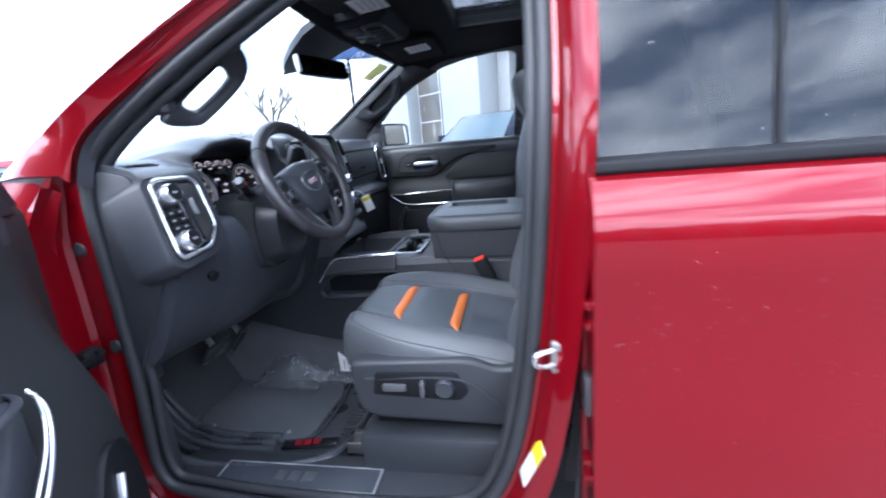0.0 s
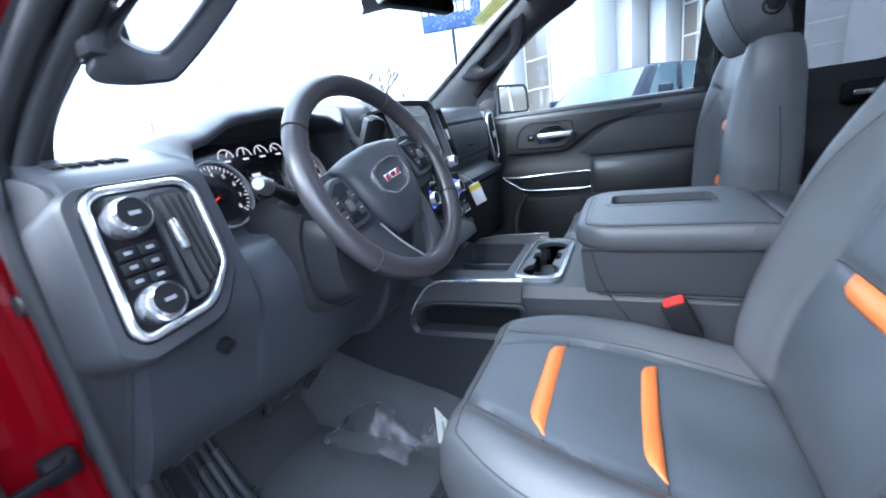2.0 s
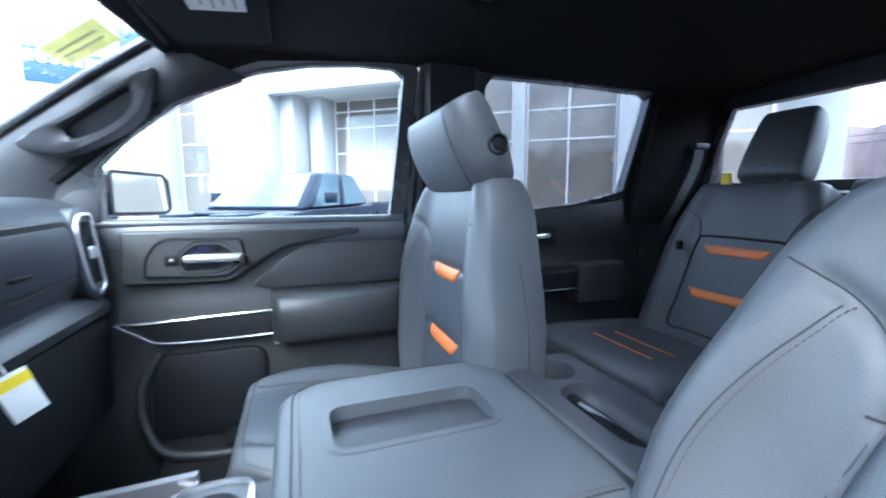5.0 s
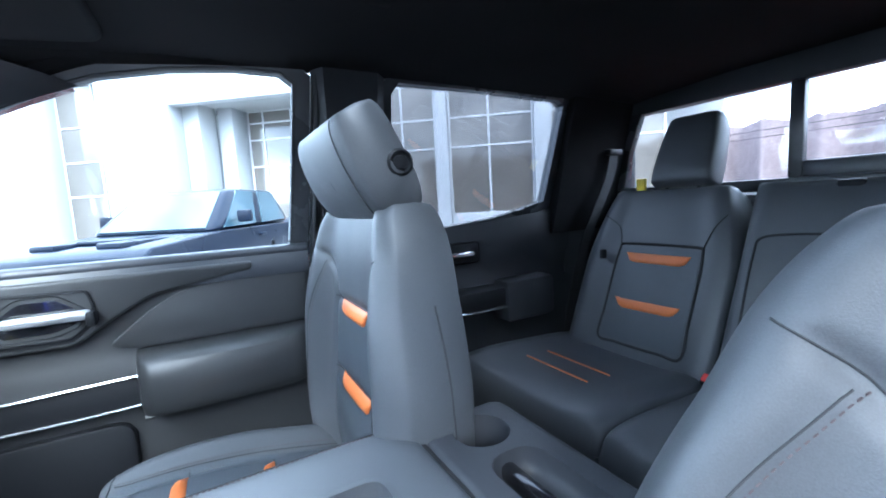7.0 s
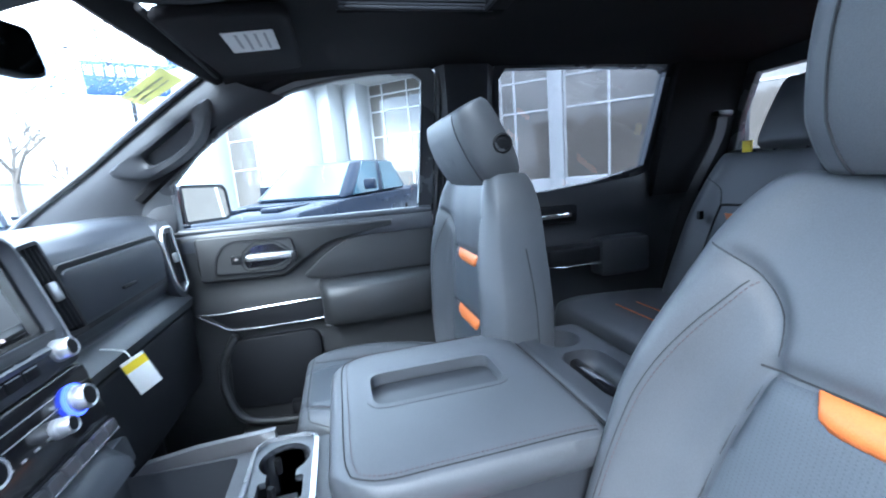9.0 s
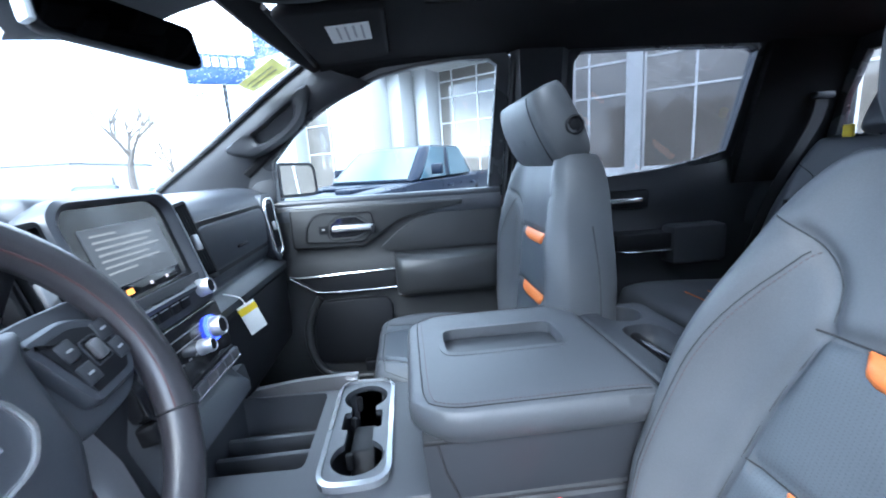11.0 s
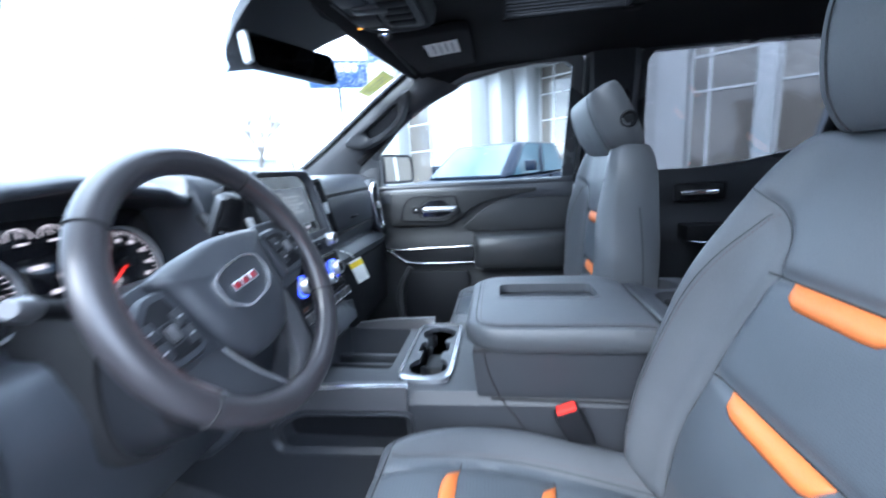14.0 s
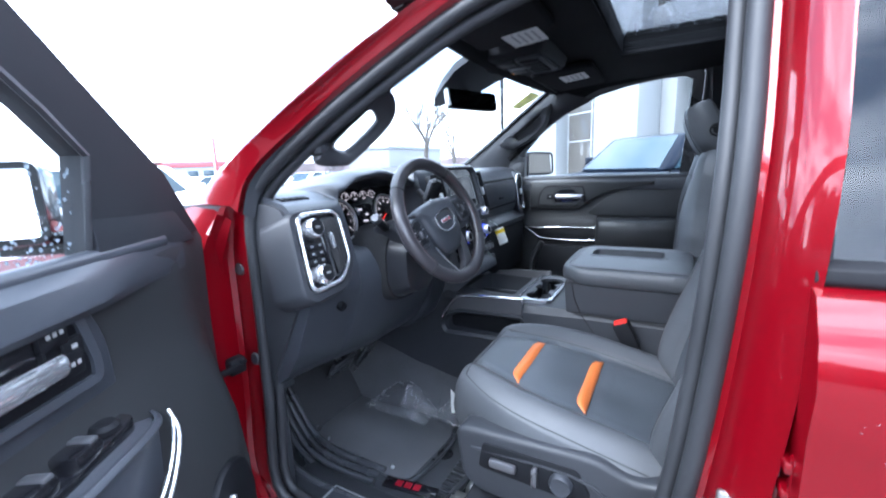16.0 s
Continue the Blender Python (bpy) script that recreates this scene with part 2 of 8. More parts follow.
TYRE = material("tyre_rubber", (0.022, 0.022, 0.022), 0.8, 0, 0.4, 0.004, 0.2, 0.1)
CARGLASS = material("car_window_glass", (0.030, 0.052, 0.066), 0.05, 0, 0, 0.02, 0.15, 0.5, spec=0.5)
LAMPGLASS = material("lamp_lens", (0.55, 0.56, 0.58), 0.1, 0.4, 0, 0.01, 0.15, 0.05)

SUNGLASS = pane("tinted_roof_glass", (0.66, 0.68, 0.70), 0.06)
TRACK = material("black_track_rubber", (0.0035, 0.0035, 0.004), 0.7, 0, 0.2, 0.002, 0.2, 0.1, spec=0.1)
SILVERPALE = material("pale_mirror_edge", (0.62, 0.66, 0.68), 0.35, 0.3, 0, 0.002, 0.06, 0.1)
DARKMIRROR = material("dimmed_mirror_glass", (0.075, 0.080, 0.085), 0.05, 1.0, 0, 0.01, 0.01, 0.5, rvary=0.0)
BRIGHT = material("bright_trim", (0.40, 0.42, 0.45), 0.24, 0.7, 0, 0.002, 0.05, 0.2)
DROPLET = pane("water_bead", (0.86, 0.88, 0.9), 0.20)
# ---- building helpers ----
WORLD = {}


def thing(name, label, category, at=(0, 0, 0), group="", kind="", m=None):
    ob = new(name)
    ob.empty_display_size = 0.05
    ob.matrix_basis = m or Matrix.Translation(at)
    WORLD[ob] = ob.matrix_basis.copy()
    return tagged(ob, label, category, group, kind)


def part(name, bm, mat, parent=None, label="", sharp=38, flat=False):
    bmesh.ops.recalc_face_normals(bm, faces=bm.faces)
    lim = radians(sharp)
    for f in bm.faces:
        f.smooth = not flat
    for e in bm.edges:
        if len(e.link_faces) == 2 and e.calc_face_angle(0) > lim:
            e.smooth = False
    me = bpy.data.meshes.new(name)
    bm.to_mesh(me)
    bm.free()
    me.materials.append(mat)
    ob = new(name, me)
    if parent:
        ob.parent = parent
        ob.matrix_parent_inverse = WORLD.get(parent, Matrix()).inverted()
    return tagged(ob, label)


def V(*a):
    return Vector(a)


def rbox(x0, x1, y0, y1, z0, z1, r=0.008, seg=2, m=None):
    """A box with rounded edges."""
    bm = bmesh.new()
    bmesh.ops.create_cube(bm, size=1)
    for v in bm.verts:
        v.co = V((x0 + x1) / 2 + v.co.x * (x1 - x0), (y0 + y1) / 2 + v.co.y * (y1 - y0), (z0 + z1) / 2 + v.co.z * (z1 - z0))
    if r:
        bmesh.ops.bevel(bm, geom=bm.edges[:], offset=r, segments=seg, profile=0.5, affect="EDGES")
    if m:
        bm.transform(m)
    return bm


def spun(path, axis_at, axis, n=24, close=False):
    """A solid of revolution: path of (radius, along), round axis."""
    bm = bmesh.new()
    q = V(0, 0, 1).rotation_difference(V(*axis)).to_matrix().to_4x4()
    t = Matrix.Translation(axis_at) @ q
    rings = []
    for r, h in path:
        rings.append([bm.verts.new(t @ V(r * math.cos(2 * math.pi * k / n), r * math.sin(2 * math.pi * k / n), h)) for k in range(n)])
    for a, b in zip(rings, rings[1:]):
        for k in range(n):
            bm.faces.new((a[k], a[(k + 1) % n], b[(k + 1) % n], b[k]))
    if close:
        for k in range(n):
            bm.faces.new((rings[-1][k], rings[-1][(k + 1) % n], rings[0][(k + 1) % n], rings[0][k]))
    else:
        bm.faces.new(rings[0][::-1])
        bm.faces.new(rings[-1])
    return bm


def loft(loops, cap=True, closed=True, wrap=False):
    """A skin over loops of equally many points."""
    bm = bmesh.new()
    rows = [[bm.verts.new(p) for p in lp] for lp in loops]
    n = len(rows[0])
    pairs = list(zip(rows, rows[1:])) + ([(rows[-1], rows[0])] if wrap else [])
    for a, b in pairs:
        for k in range(n if closed else n - 1):
            bm.faces.new((a[k], a[(k + 1) % n], b[(k + 1) % n], b[k]))
    if cap and closed and not wrap:
        bm.faces.new(rows[0][::-1])
        bm.faces.new(rows[-1])
    return bm


def thick(bm, d):
    """Gives a sheet thickness d, to the back of its faces."""
    bmesh.ops.recalc_face_normals(bm, faces=bm.faces)
    bmesh.ops.solidify(bm, geom=bm.faces[:], thickness=d)
    return bm


def smoothed(pts, closed=False, n=6):
    """A Catmull-Rom curve through points."""
    pts = [Vector(p) for p in pts]
    out, m = [], len(pts)
    for i in range(m if closed else m - 1):
        if closed:
            a, b, c, d = (pts[(i + k) % m] for k in (-1, 0, 1, 2))
        else:
            a, b, c, d = pts[max(i - 1, 0)], pts[i], pts[i + 1], pts[min(i + 2, m - 1)]
        for k in range(n):
            t = k / n
            out.append(0.5 * ((2 * b) + (c - a) * t + (2 * a - 5 * b + 4 * c - d) * t * t + (3 * b - a - 3 * c + d) * t ** 3))
    if not closed:
        out.append(pts[-1])
    return out


def sweep(pts, r, closed=False, n=8, flat=1.0, up=None):
    """A tube along points. r: radius, or a list of radii. flat: height against width of the section."""
    pts = [Vector(p) for p in pts]
    m = len(pts)
    rs = r if isinstance(r, (list, tuple)) else [r] * m
    loops, ref = [], Vector(up) if up else None
    for i, p in enumerate(pts):
        a = pts[(i - 1) % m] if closed or i else p
        b = pts[(i + 1) % m] if closed or i < m - 1 else p
        t = (b - a).normalized()
        if ref is None:
            ref = t.orthogonal()
        side = t.cross(ref).normalized()
        u = side.cross(t).normalized()
        if not up:
            ref = u
        loops.append([p + side * (rs[i] * math.cos(2 * math.pi * k / n)) + u * (rs[i] * flat * math.sin(2 * math.pi * k / n)) for k in range(n)])
    return loft(loops, cap=not closed, wrap=closed)


def prism(poly, axis, a, b, r=0.0, seg=2, m=None):
    """A polygon of 2D points pushed along x, y or z from a to b, edges rounded."""
    def at(p, h):
        return {"x": V(h, p[0], p[1]), "y": V(p[0], h, p[1]), "z": V(p[0], p[1], h)}[axis]
    bm = loft([[at(p, a) for p in poly], [at(p, b) for p in poly]])
    bmesh.ops.recalc_face_normals(bm, faces=bm.faces)
    if r:
        bmesh.ops.bevel(bm, geom=[e for e in bm.edges if e.calc_face_angle(0) > 0.5], offset=r, segments=seg, profile=0.5, affect="EDGES", clamp_overlap=True)
    if m:
        bm.transform(m)
    return bm


def rounded(poly, r, n=4):
    """A 2D polygon with round corners."""
    out, m = [], len(poly)
    for i in range(m):
        p, a, b = (Vector(poly[k % m]) for k in (i, i - 1, i + 1))
        d = min(r, (a - p).length * 0.45, (b - p).length * 0.45)
        s, e = p + (a - p).normalized() * d, p + (b - p).normalized() * d
        for k in range(n + 1):
            t = k / n
            out.append(tuple((1 - t) ** 2 * s + 2 * t * (1 - t) * p + t * t * e))
    return out


class Plane:
    """A frame on a flat face: o, and the ways u, v and n."""

    def __init__(self, o, u, v):
        self.o, self.u, self.v = Vector(o), Vector(u).normalized(), Vector(v).normalized()
        self.n = self.u.cross(self.v).normalized()
        self.v = self.n.cross(self.u)

    def p(self, a, b, c=0.0):
        return self.o + self.u * a + self.v * b + self.n * c

    def m(self):
        q = Matrix((self.u, self.v, self.n)).transposed().to_4x4()
        return Matrix.Translation(self.o) @ q

    def plate(self, poly, c0, c1, r=0.0):
        return prism(poly, "z", c0, c1, r, m=self.m())

    def ring(self, outer, inner, c0, c1, lip=0.0):
        """A flat frame between two outlines of equally many points."""
        return loft([[self.p(*p, c0) for p in outer], [self.p(*p, c1) for p in outer], [self.p(*p, c1 + lip) for p in inner], [self.p(*p, c0) for p in inner]], wrap=True)

    def box(self, a0, a1, b0, b1, c0, c1, r=0.003):
        return rbox(a0, a1, b0, b1, c0, c1, r, m=self.m())

    def disc(self, a, b, path, n=28):
        return spun(path, self.p(a, b), self.n, n)


def scaled(poly, k, ky=None):
    cx, cy = sum(p[0] for p in poly) / len(poly), sum(p[1] for p in poly) / len(poly)
    return [(cx + (x - cx) * k, cy + (y - cy) * (ky or k)) for x, y in poly]


def inset(poly, d):
    """The outline moved inwards by d."""
    m, out = len(poly), []
    area = sum(poly[i - 1][0] * poly[i][1] - poly[i][0] * poly[i - 1][1] for i in range(m))
    s = 1 if area > 0 else -1
    for i in range(m):
        p, a, b = (Vector(poly[k % m]) for k in (i, i - 1, i + 1))
        e, f = (p - a), (b - p)
        e = e.normalized() if e.length > 1e-6 else f.normalized()
        f = f.normalized() if f.length > 1e-6 else e
        t = (e + f).normalized()
        out.append((p.x - s * t.y * d, p.y + s * t.x * d))
    return out


class Pad:
    """A padded cushion: a rounded slab in the frame x across, s along, n out of its face. w(v): half its width."""

    def __init__(self, o, x, s, n, w, length, front, back, pu=5.0, pv=7.0, bulge=None):
        self.o, self.x, self.s, self.n = Vector(o), Vector(x).normalized(), Vector(s).normalized(), Vector(n).normalized()
        self.w, self.length, self.front, self.back, self.pu, self.pv = w, length, front, back, pu, pv
        self.bulge = bulge or (lambda u, v: 0.0)

    def edge(self, u, v):
        a = max(1 - abs(u) ** self.pu, 0) ** (1 / self.pu)
        b = max(1 - abs(2 * v - 1) ** self.pv, 0) ** (1 / self.pv)
        return a * b

    def depth(self, u, v):
        return (self.front + self.bulge(u, v)) * self.edge(u, v)

    def at(self, u, v, c=0.0):
        return self.o + self.x * (u * self.w(v)) + self.s * (v * self.length) + self.n * (self.depth(u, v) + c)

    def mesh(self, nu=30, nv=30):
        bm = bmesh.new()
        us = [math.sin(math.pi / 2 * (2 * k / nu - 1)) for k in range(nu + 1)]
        us = [0.55 * a + 0.45 * (2 * k / nu - 1) for k, a in enumerate(us)]
        vs = [0.5 + 0.5 * (0.55 * math.sin(math.pi / 2 * (2 * k / nv - 1)) + 0.45 * (2 * k / nv - 1)) for k in range(nv + 1)]
        top = [[bm.verts.new(self.at(u, v)) for u in us] for v in vs]
        bot = [[top[j][i] if i in (0, nu) or j in (0, nv) else bm.verts.new(self.o + self.x * (u * self.w(v)) + self.s * (v * self.length) - self.n * (self.back * self.edge(u, v)))
                for i, u in enumerate(us)] for j, v in enumerate(vs)]
        for j in range(nv):
            for i in range(nu):
                bm.faces.new((top[j][i], top[j][i + 1], top[j + 1][i + 1], top[j + 1][i]))
                q = (bot[j][i], bot[j + 1][i], bot[j + 1][i + 1], bot[j][i + 1])
                bm.faces.new(q)
        return bm

    def patch(self, poly, c=0.003, n=8, down=0.006):
        """A piece laid on the face: four corners (u, v), bilinear."""
        a, b, cc, d = (Vector(p) for p in poly)
        grid = [[(a * (1 - i / n) + b * (i / n)) * (1 - j / n) + (d * (1 - i / n) + cc * (i / n)) * (j / n) for i in range(n + 1)] for j in range(n + 1)]
        bm = bmesh.new()
        def hill(i, j):
            return c * (1 - (abs(2 * i / n - 1)) ** 6 * 0.6) * (1 - (abs(2 * j / n - 1)) ** 6 * 0.6)
        top = [[bm.verts.new(self.at(p.x, p.y, hill(i, j))) for i, p in enumerate(r)] for j, r in enumerate(grid)]
        low = [[bm.verts.new(self.at(p.x, p.y, -down)) for p in r] for r in grid]
        for j in range(n):
            for i in range(n):
                bm.faces.new((top[j][i], top[j][i + 1], top[j + 1][i + 1], top[j + 1][i]))
                bm.faces.new((low[j][i], low[j + 1][i], low[j + 1][i + 1], low[j][i + 1]))
        for k in range(n):
            for e in ((0, k, 0, k + 1), (n, k + 1, n, k)):
                bm.faces.new((top[e[0]][e[1]], low[e[0]][e[1]], low[e[2]][e[3]], top[e[2]][e[3]]))
            for e in ((k + 1, 0, k, 0), (k, n, k + 1, n)):
                bm.faces.new((top[e[0]][e[1]], low[e[0]][e[1]], low[e[2]][e[3]], top[e[2]][e[3]]))
        return bm

    def stripe(self, u0, u1, v0, w, c=0.005, n=16):
        """A tapering stripe with one straight side at v0 and pointed ends."""
        bm = bmesh.new()
        rows = []
        for i in range(n + 1):
            t = i / n
            k = max(1 - abs(2 * t - 1) ** 11, 0.12)
            u = u0 + (u1 - u0) * t
            rows.append([self.at(u, v0, -0.003)] + [self.at(u, v0 + w * k * f, c * (1 - abs(2 * f - 1) ** 4 * 0.7)) for f in (0, 0.2, 0.5, 0.8, 1.0)] + [self.at(u, v0 + w * k, -0.003)])
        vs = [[bm.verts.new(p) for p in r] for r in rows]
        for a, b in zip(vs, vs[1:]):
            for i in range(6):
                bm.faces.new((a[i], a[i + 1], b[i + 1], b[i]))
        bm.faces.new(vs[0])
        bm.faces.new(vs[-1][::-1])
        return bm

    def seam(self, pts, r=0.0022, c=0.0, closed=False, n=6):
        fine = smoothed([(u, v, 0) for u, v in pts], closed, n)
        return sweep([self.at(p.x, p.y, c) for p in fine], r * 0.7, closed, 5)

    def stitches(self, pts, c=0.0015, step=0.006, long=0.0035, r=0.0007, shift=0.0):
        """A row of single stitches along a seam, in one mesh."""
        fine = [self.at(p.x + shift, p.y, c) for p in smoothed([(u, v, 0) for u, v in pts], False, 14)]
        bm = bmesh.new()
        run, nxt = 0.0, 0.0
        for a, b in zip(fine, fine[1:]):
            d = (b - a).length
            while nxt < run + d:
                t = (nxt - run) / max(d, 1e-9)
                p, w = a.lerp(b, t), (b - a).normalized()
                o = w.orthogonal().normalized()
                k = w.cross(o)
                e = [bm.verts.new(p + w * (s * long / 2) + o * (x * r) + k * (y * r)) for s in (-1, 1) for x, y in ((1, 0), (0, 1), (-1, 0), (0, -1))]
                for i in range(4):
                    bm.faces.new((e[i], e[(i + 1) % 4], e[4 + (i + 1) % 4], e[4 + i]))
                nxt += step
            run += d
        return bm


def lettering(text, size, m, mat, parent, name="lettering", depth=0.0004):
    cu = bpy.data.curves.new(name, "FONT")
    cu.body, cu.size, cu.align_x, cu.align_y, cu.extrude = text, size, "CENTER", "CENTER", depth
    tmp = bpy.data.objects.new(name, cu)
    me = bpy.data.meshes.new_from_object(tmp)
    bpy.data.objects.remove(tmp)
    me.transform(m)
    me.materials.clear()
    me.materials.append(mat)
    ob = new(name, me)
    ob.parent = parent
    ob.matrix_parent_inverse = WORLD.get(parent, Matrix()).inverted()
    return ob


def merged(bms):
    out = bmesh.new()
    for b in bms:
        tmp = bpy.data.meshes.new("tmp")
        b.to_mesh(tmp)
        b.free()
        out.from_mesh(tmp)
        bpy.data.meshes.remove(tmp)
    return out


# ---- the cab shell of the red pickup ----
def outward(path):
    """Outward ways, in the plane of y and z, of a closed path."""
    m, c = len(path), sum((Vector(p) for p in path), V(0, 0, 0)) / len(path)
    out = []
    for i in range(m):
        t = Vector(path[(i + 1) % m]) - Vector(path[i - 1])
        o = V(0, -t.z, t.y).normalized()
        out.append(o if o.dot(Vector(path[i]) - c) > 0 else -o)
    return out


def side_x(z, base=0.76):
    """Half the cab's inner width at a height: upright up to the belt, then leaning in."""
    return base - 0.238 * max(z - 1.38, 0.0)


DOOR_HOLE = [(0.858, 0.70), (0.845, 0.94), (0.836, 1.19), (0.827, 1.375), (0.778, 1.455), (0.625, 1.555), (0.47, 1.64), (0.33, 1.705), (0.16, 1.748),
             (0.02, 1.765), (-0.030, 1.715), (-0.036, 1.58), (-0.032, 1.42), (-0.018, 1.20), (0.004, 1.0), (0.035, 0.84), (0.085, 0.72), (0.18, 0.665), (0.45, 0.655), (0.74, 0.658)]
body = thing("red_pickup_truck", "deep red metallic crew cab pickup with its front door open", "pickup truck", (0, 0, 0))

for sx, side in ((-1, "driver"), (1, "passenger")):
    def fore(y, z):
        return min(max((y - 0.5) / 0.25, 0.0), 1.0) * min(max((1.52 - z) / 0.14, 0.0), 1.0)
    hole = smoothed([V(sx * (side_x(z) - 0.017 * fore(y, z)), y, z) for y, z in DOOR_HOLE], True, 4)
    ways = outward(hole)
    if sx > 0:
        continue
    steps = []
    for f, dx, fu, du, ff, df in ((0.004, -0.004, 0.003, -0.004, 0.004, -0.004), (0.022, 0.004, 0.010, 0.006, 0.022, 0.000), (0.045, 0.008, 0.016, 0.010, 0.056, 0.002), (0.060, 0.030, 0.022, 0.018, 0.088, -0.004),
                                  (0.090, 0.055, 0.030, 0.026, 0.098, 0.010), (0.112, 0.062, 0.036, 0.030, 0.094, 0.052), (0.120, 0.045, 0.044, 0.024, 0.090, 0.082), (0.118, 0.0, 0.050, 0.006, 0.100, 0.095)):
        row = []
        for p, o in zip(hole, ways):
            k = 0.62 if o.y < -0.5 else 1.0
            t = min(max((p.z - 1.28) / 0.14, 0.0), 1.0) if o.y > -0.5 else 0.0
            w = min(max((o.y - 0.3) / 0.4, 0.0), 1.0)
            f_, d_ = f * k + (ff - f * k) * w, dx + (df - dx) * w
            row.append(p + o * (f_ * (1 - t) + fu * t) + V(sx * (d_ * (1 - t) + du * t), 0, 0))
        steps.append(row)
    part("door_jamb", thick(loft(steps, cap=False), -0.004), RED, body, "glossy red painted door jamb")
    part("door_seal", merged([sweep([p + o * 0.006 + V(sx * 0.006, 0, 0) for p, o in zip(hole, ways)], 0.013, True, 10),
                              sweep([p - o * 0.012 - V(sx * 0.012, 0, 0) for p, o in zip(hole, ways)], 0.011, True, 10)]), SEAL, body, "grey rubber door seal with a pinched double lip", sharp=60)

# Roof with the opening for the sunroof.
SUN = (-0.34, 0.34, -0.105, 0.225)


def plate_with_hole(x0, x1, y0, y1, hx0, hx1, hy0, hy1, z0, z1, arch):
    xs, ys = sorted({x0, x0 + 0.1, hx0, 0.0, hx1, x1 - 0.1, x1}), sorted({y0, -0.8, -0.4, hy0, hy1, 0.35, y1})
    bm = bmesh.new()
    vt = {}
    for x in xs:
        for y in ys:
            h = arch(x, y)
            vt[x, y] = (bm.verts.new((x, y, z0 + h)), bm.verts.new((x, y, z1 + h)))
    def hollow(a, b, c, d):
        return a >= hx0 - 1e-6 and b <= hx1 + 1e-6 and c >= hy0 - 1e-6 and d <= hy1 + 1e-6
    for a, b in zip(xs, xs[1:]):
        for c, d in zip(ys, ys[1:]):
            if not hollow(a, b, c, d):
                for k in (0, 1):
                    bm.faces.new((vt[a, c][k], vt[b, c][k], vt[b, d][k], vt[a, d][k]))
    edges = [e for e in bm.edges if len(e.link_faces) == 1]
    low = {vt[k][0]: vt[k][1] for k in vt}
    for e in edges:
        a, b = e.verts
        if a in low and b in low:
            bm.faces.new((a, b, low[b], low[a]))
    return bm


def crown(x, y):
    return -0.03 * (abs(x) / 0.66) ** 3 - 0.028 * max(y - 0.1, 0) / 0.4 - 0.02 * max(-y - 0.6, 0)


part("roof_panel", plate_with_hole(-0.68, 0.68, -1.25, 0.50, SUN[0] - 0.02, SUN[1] + 0.02, SUN[2] - 0.02, SUN[3] + 0.02, 1.885, 1.90, crown), RED, body, sharp=25)
tagged(part("ceiling", plate_with_hole(-0.665, 0.665, -1.19, 0.50, SUN[0] + 0.015, SUN[1] - 0.015, SUN[2] + 0.0, SUN[3] - 0.01, 1.832, 1.842, crown), LINER),
               "black cloth headliner with a sunroof opening", "ceiling", kind="structure")
for sx in (-1, 1):
    rail = [V(sx * 0.66, 0.50, 1.790), V(sx * 0.66, 0.30, 1.812), V(sx * 0.66, 0.05, 1.832), V(sx * 0.66, -0.25, 1.838), V(sx * 0.665, -0.6, 1.835), V(sx * 0.67, -1.0, 1.825), V(sx * 0.68, -1.18, 1.81)]
    part("roof_rail_trim", sweep(smoothed(rail), 0.040, False, 12, 0.8), LINER, body, "black roof rail trim")

# Floor, tunnel, firewall, rear wall and lower sides.
tagged(part("floor", merged([rbox(-0.74, 0.74, -1.20, 1.00, 0.55, 0.60, 0.01), prism([(1.00, 0.58), (1.02, 0.62), (1.22, 0.92), (1.26, 0.92), (1.06, 0.56)], "x", -0.73, 0.73, 0.01)]), CARPET),
       "black carpeted cab floor rising to the firewall", "floor", kind="structure")
tagged(part("wall_front", rbox(-0.74, 0.74, 1.24, 1.28, 0.60, 1.36, 0.01), HARD), "dark firewall behind the dashboard", "wall", kind="structure")
part("rocker", rbox(-0.83, -0.735, -1.2, 0.98, 0.46, 0.59, 0.02), RED, body)
part("rocker", rbox(0.735, 0.83, -1.2, 0.98, 0.46, 0.59, 0.02), RED, body)
sill = thing("sill_plate", "black plastic door sill cover with a brushed step plate", "door sill", (-0.69, 0.42, 0.59))
part("cover", prism([(-0.745, 0.60), (-0.745, 0.652), (-0.66, 0.662), (-0.60, 0.645), (-0.575, 0.60)], "y", 0.05, 0.90, 0.008), TRIM, sill)
part("step_plate", rbox(-0.735, -0.655, 0.34, 0.76, 0.650, 0.664, 0.004), DASH, sill, "dark plate with an engraved rim")
part("plate_rim", merged([rbox(-0.732, -0.658, 0.345, 0.35, 0.664, 0.6655, 0), rbox(-0.732, -0.658, 0.75, 0.755, 0.664, 0.6655, 0), rbox(-0.732, -0.729, 0.35, 0.75, 0.664, 0.6655, 0), rbox(-0.661, -0.658, 0.35, 0.75, 0.664, 0.6655, 0)]), SATIN, sill)
for k, (a, b) in enumerate(((0.58, 0.605), (0.545, 0.57), (0.505, 0.535))):
    part("badge_bar", rbox(-0.71, -0.68, a, b, 0.664, 0.6662, 0.0005), WOOD, sill, "plain satin bars in place of a badge")
part("kick_panel", prism([(0.845, 0.62), (0.848, 1.02), (1.18, 1.02), (1.18, 0.62)], "x", -0.736, -0.70, 0.012), TRIM, body, "black plastic kick panel")
part("kick_panel", prism([(0.84, 0.62), (0.845, 1.02), (1.18, 1.02), (1.18, 0.62)], "x", 0.70, 0.745, 0.012), TRIM, body)

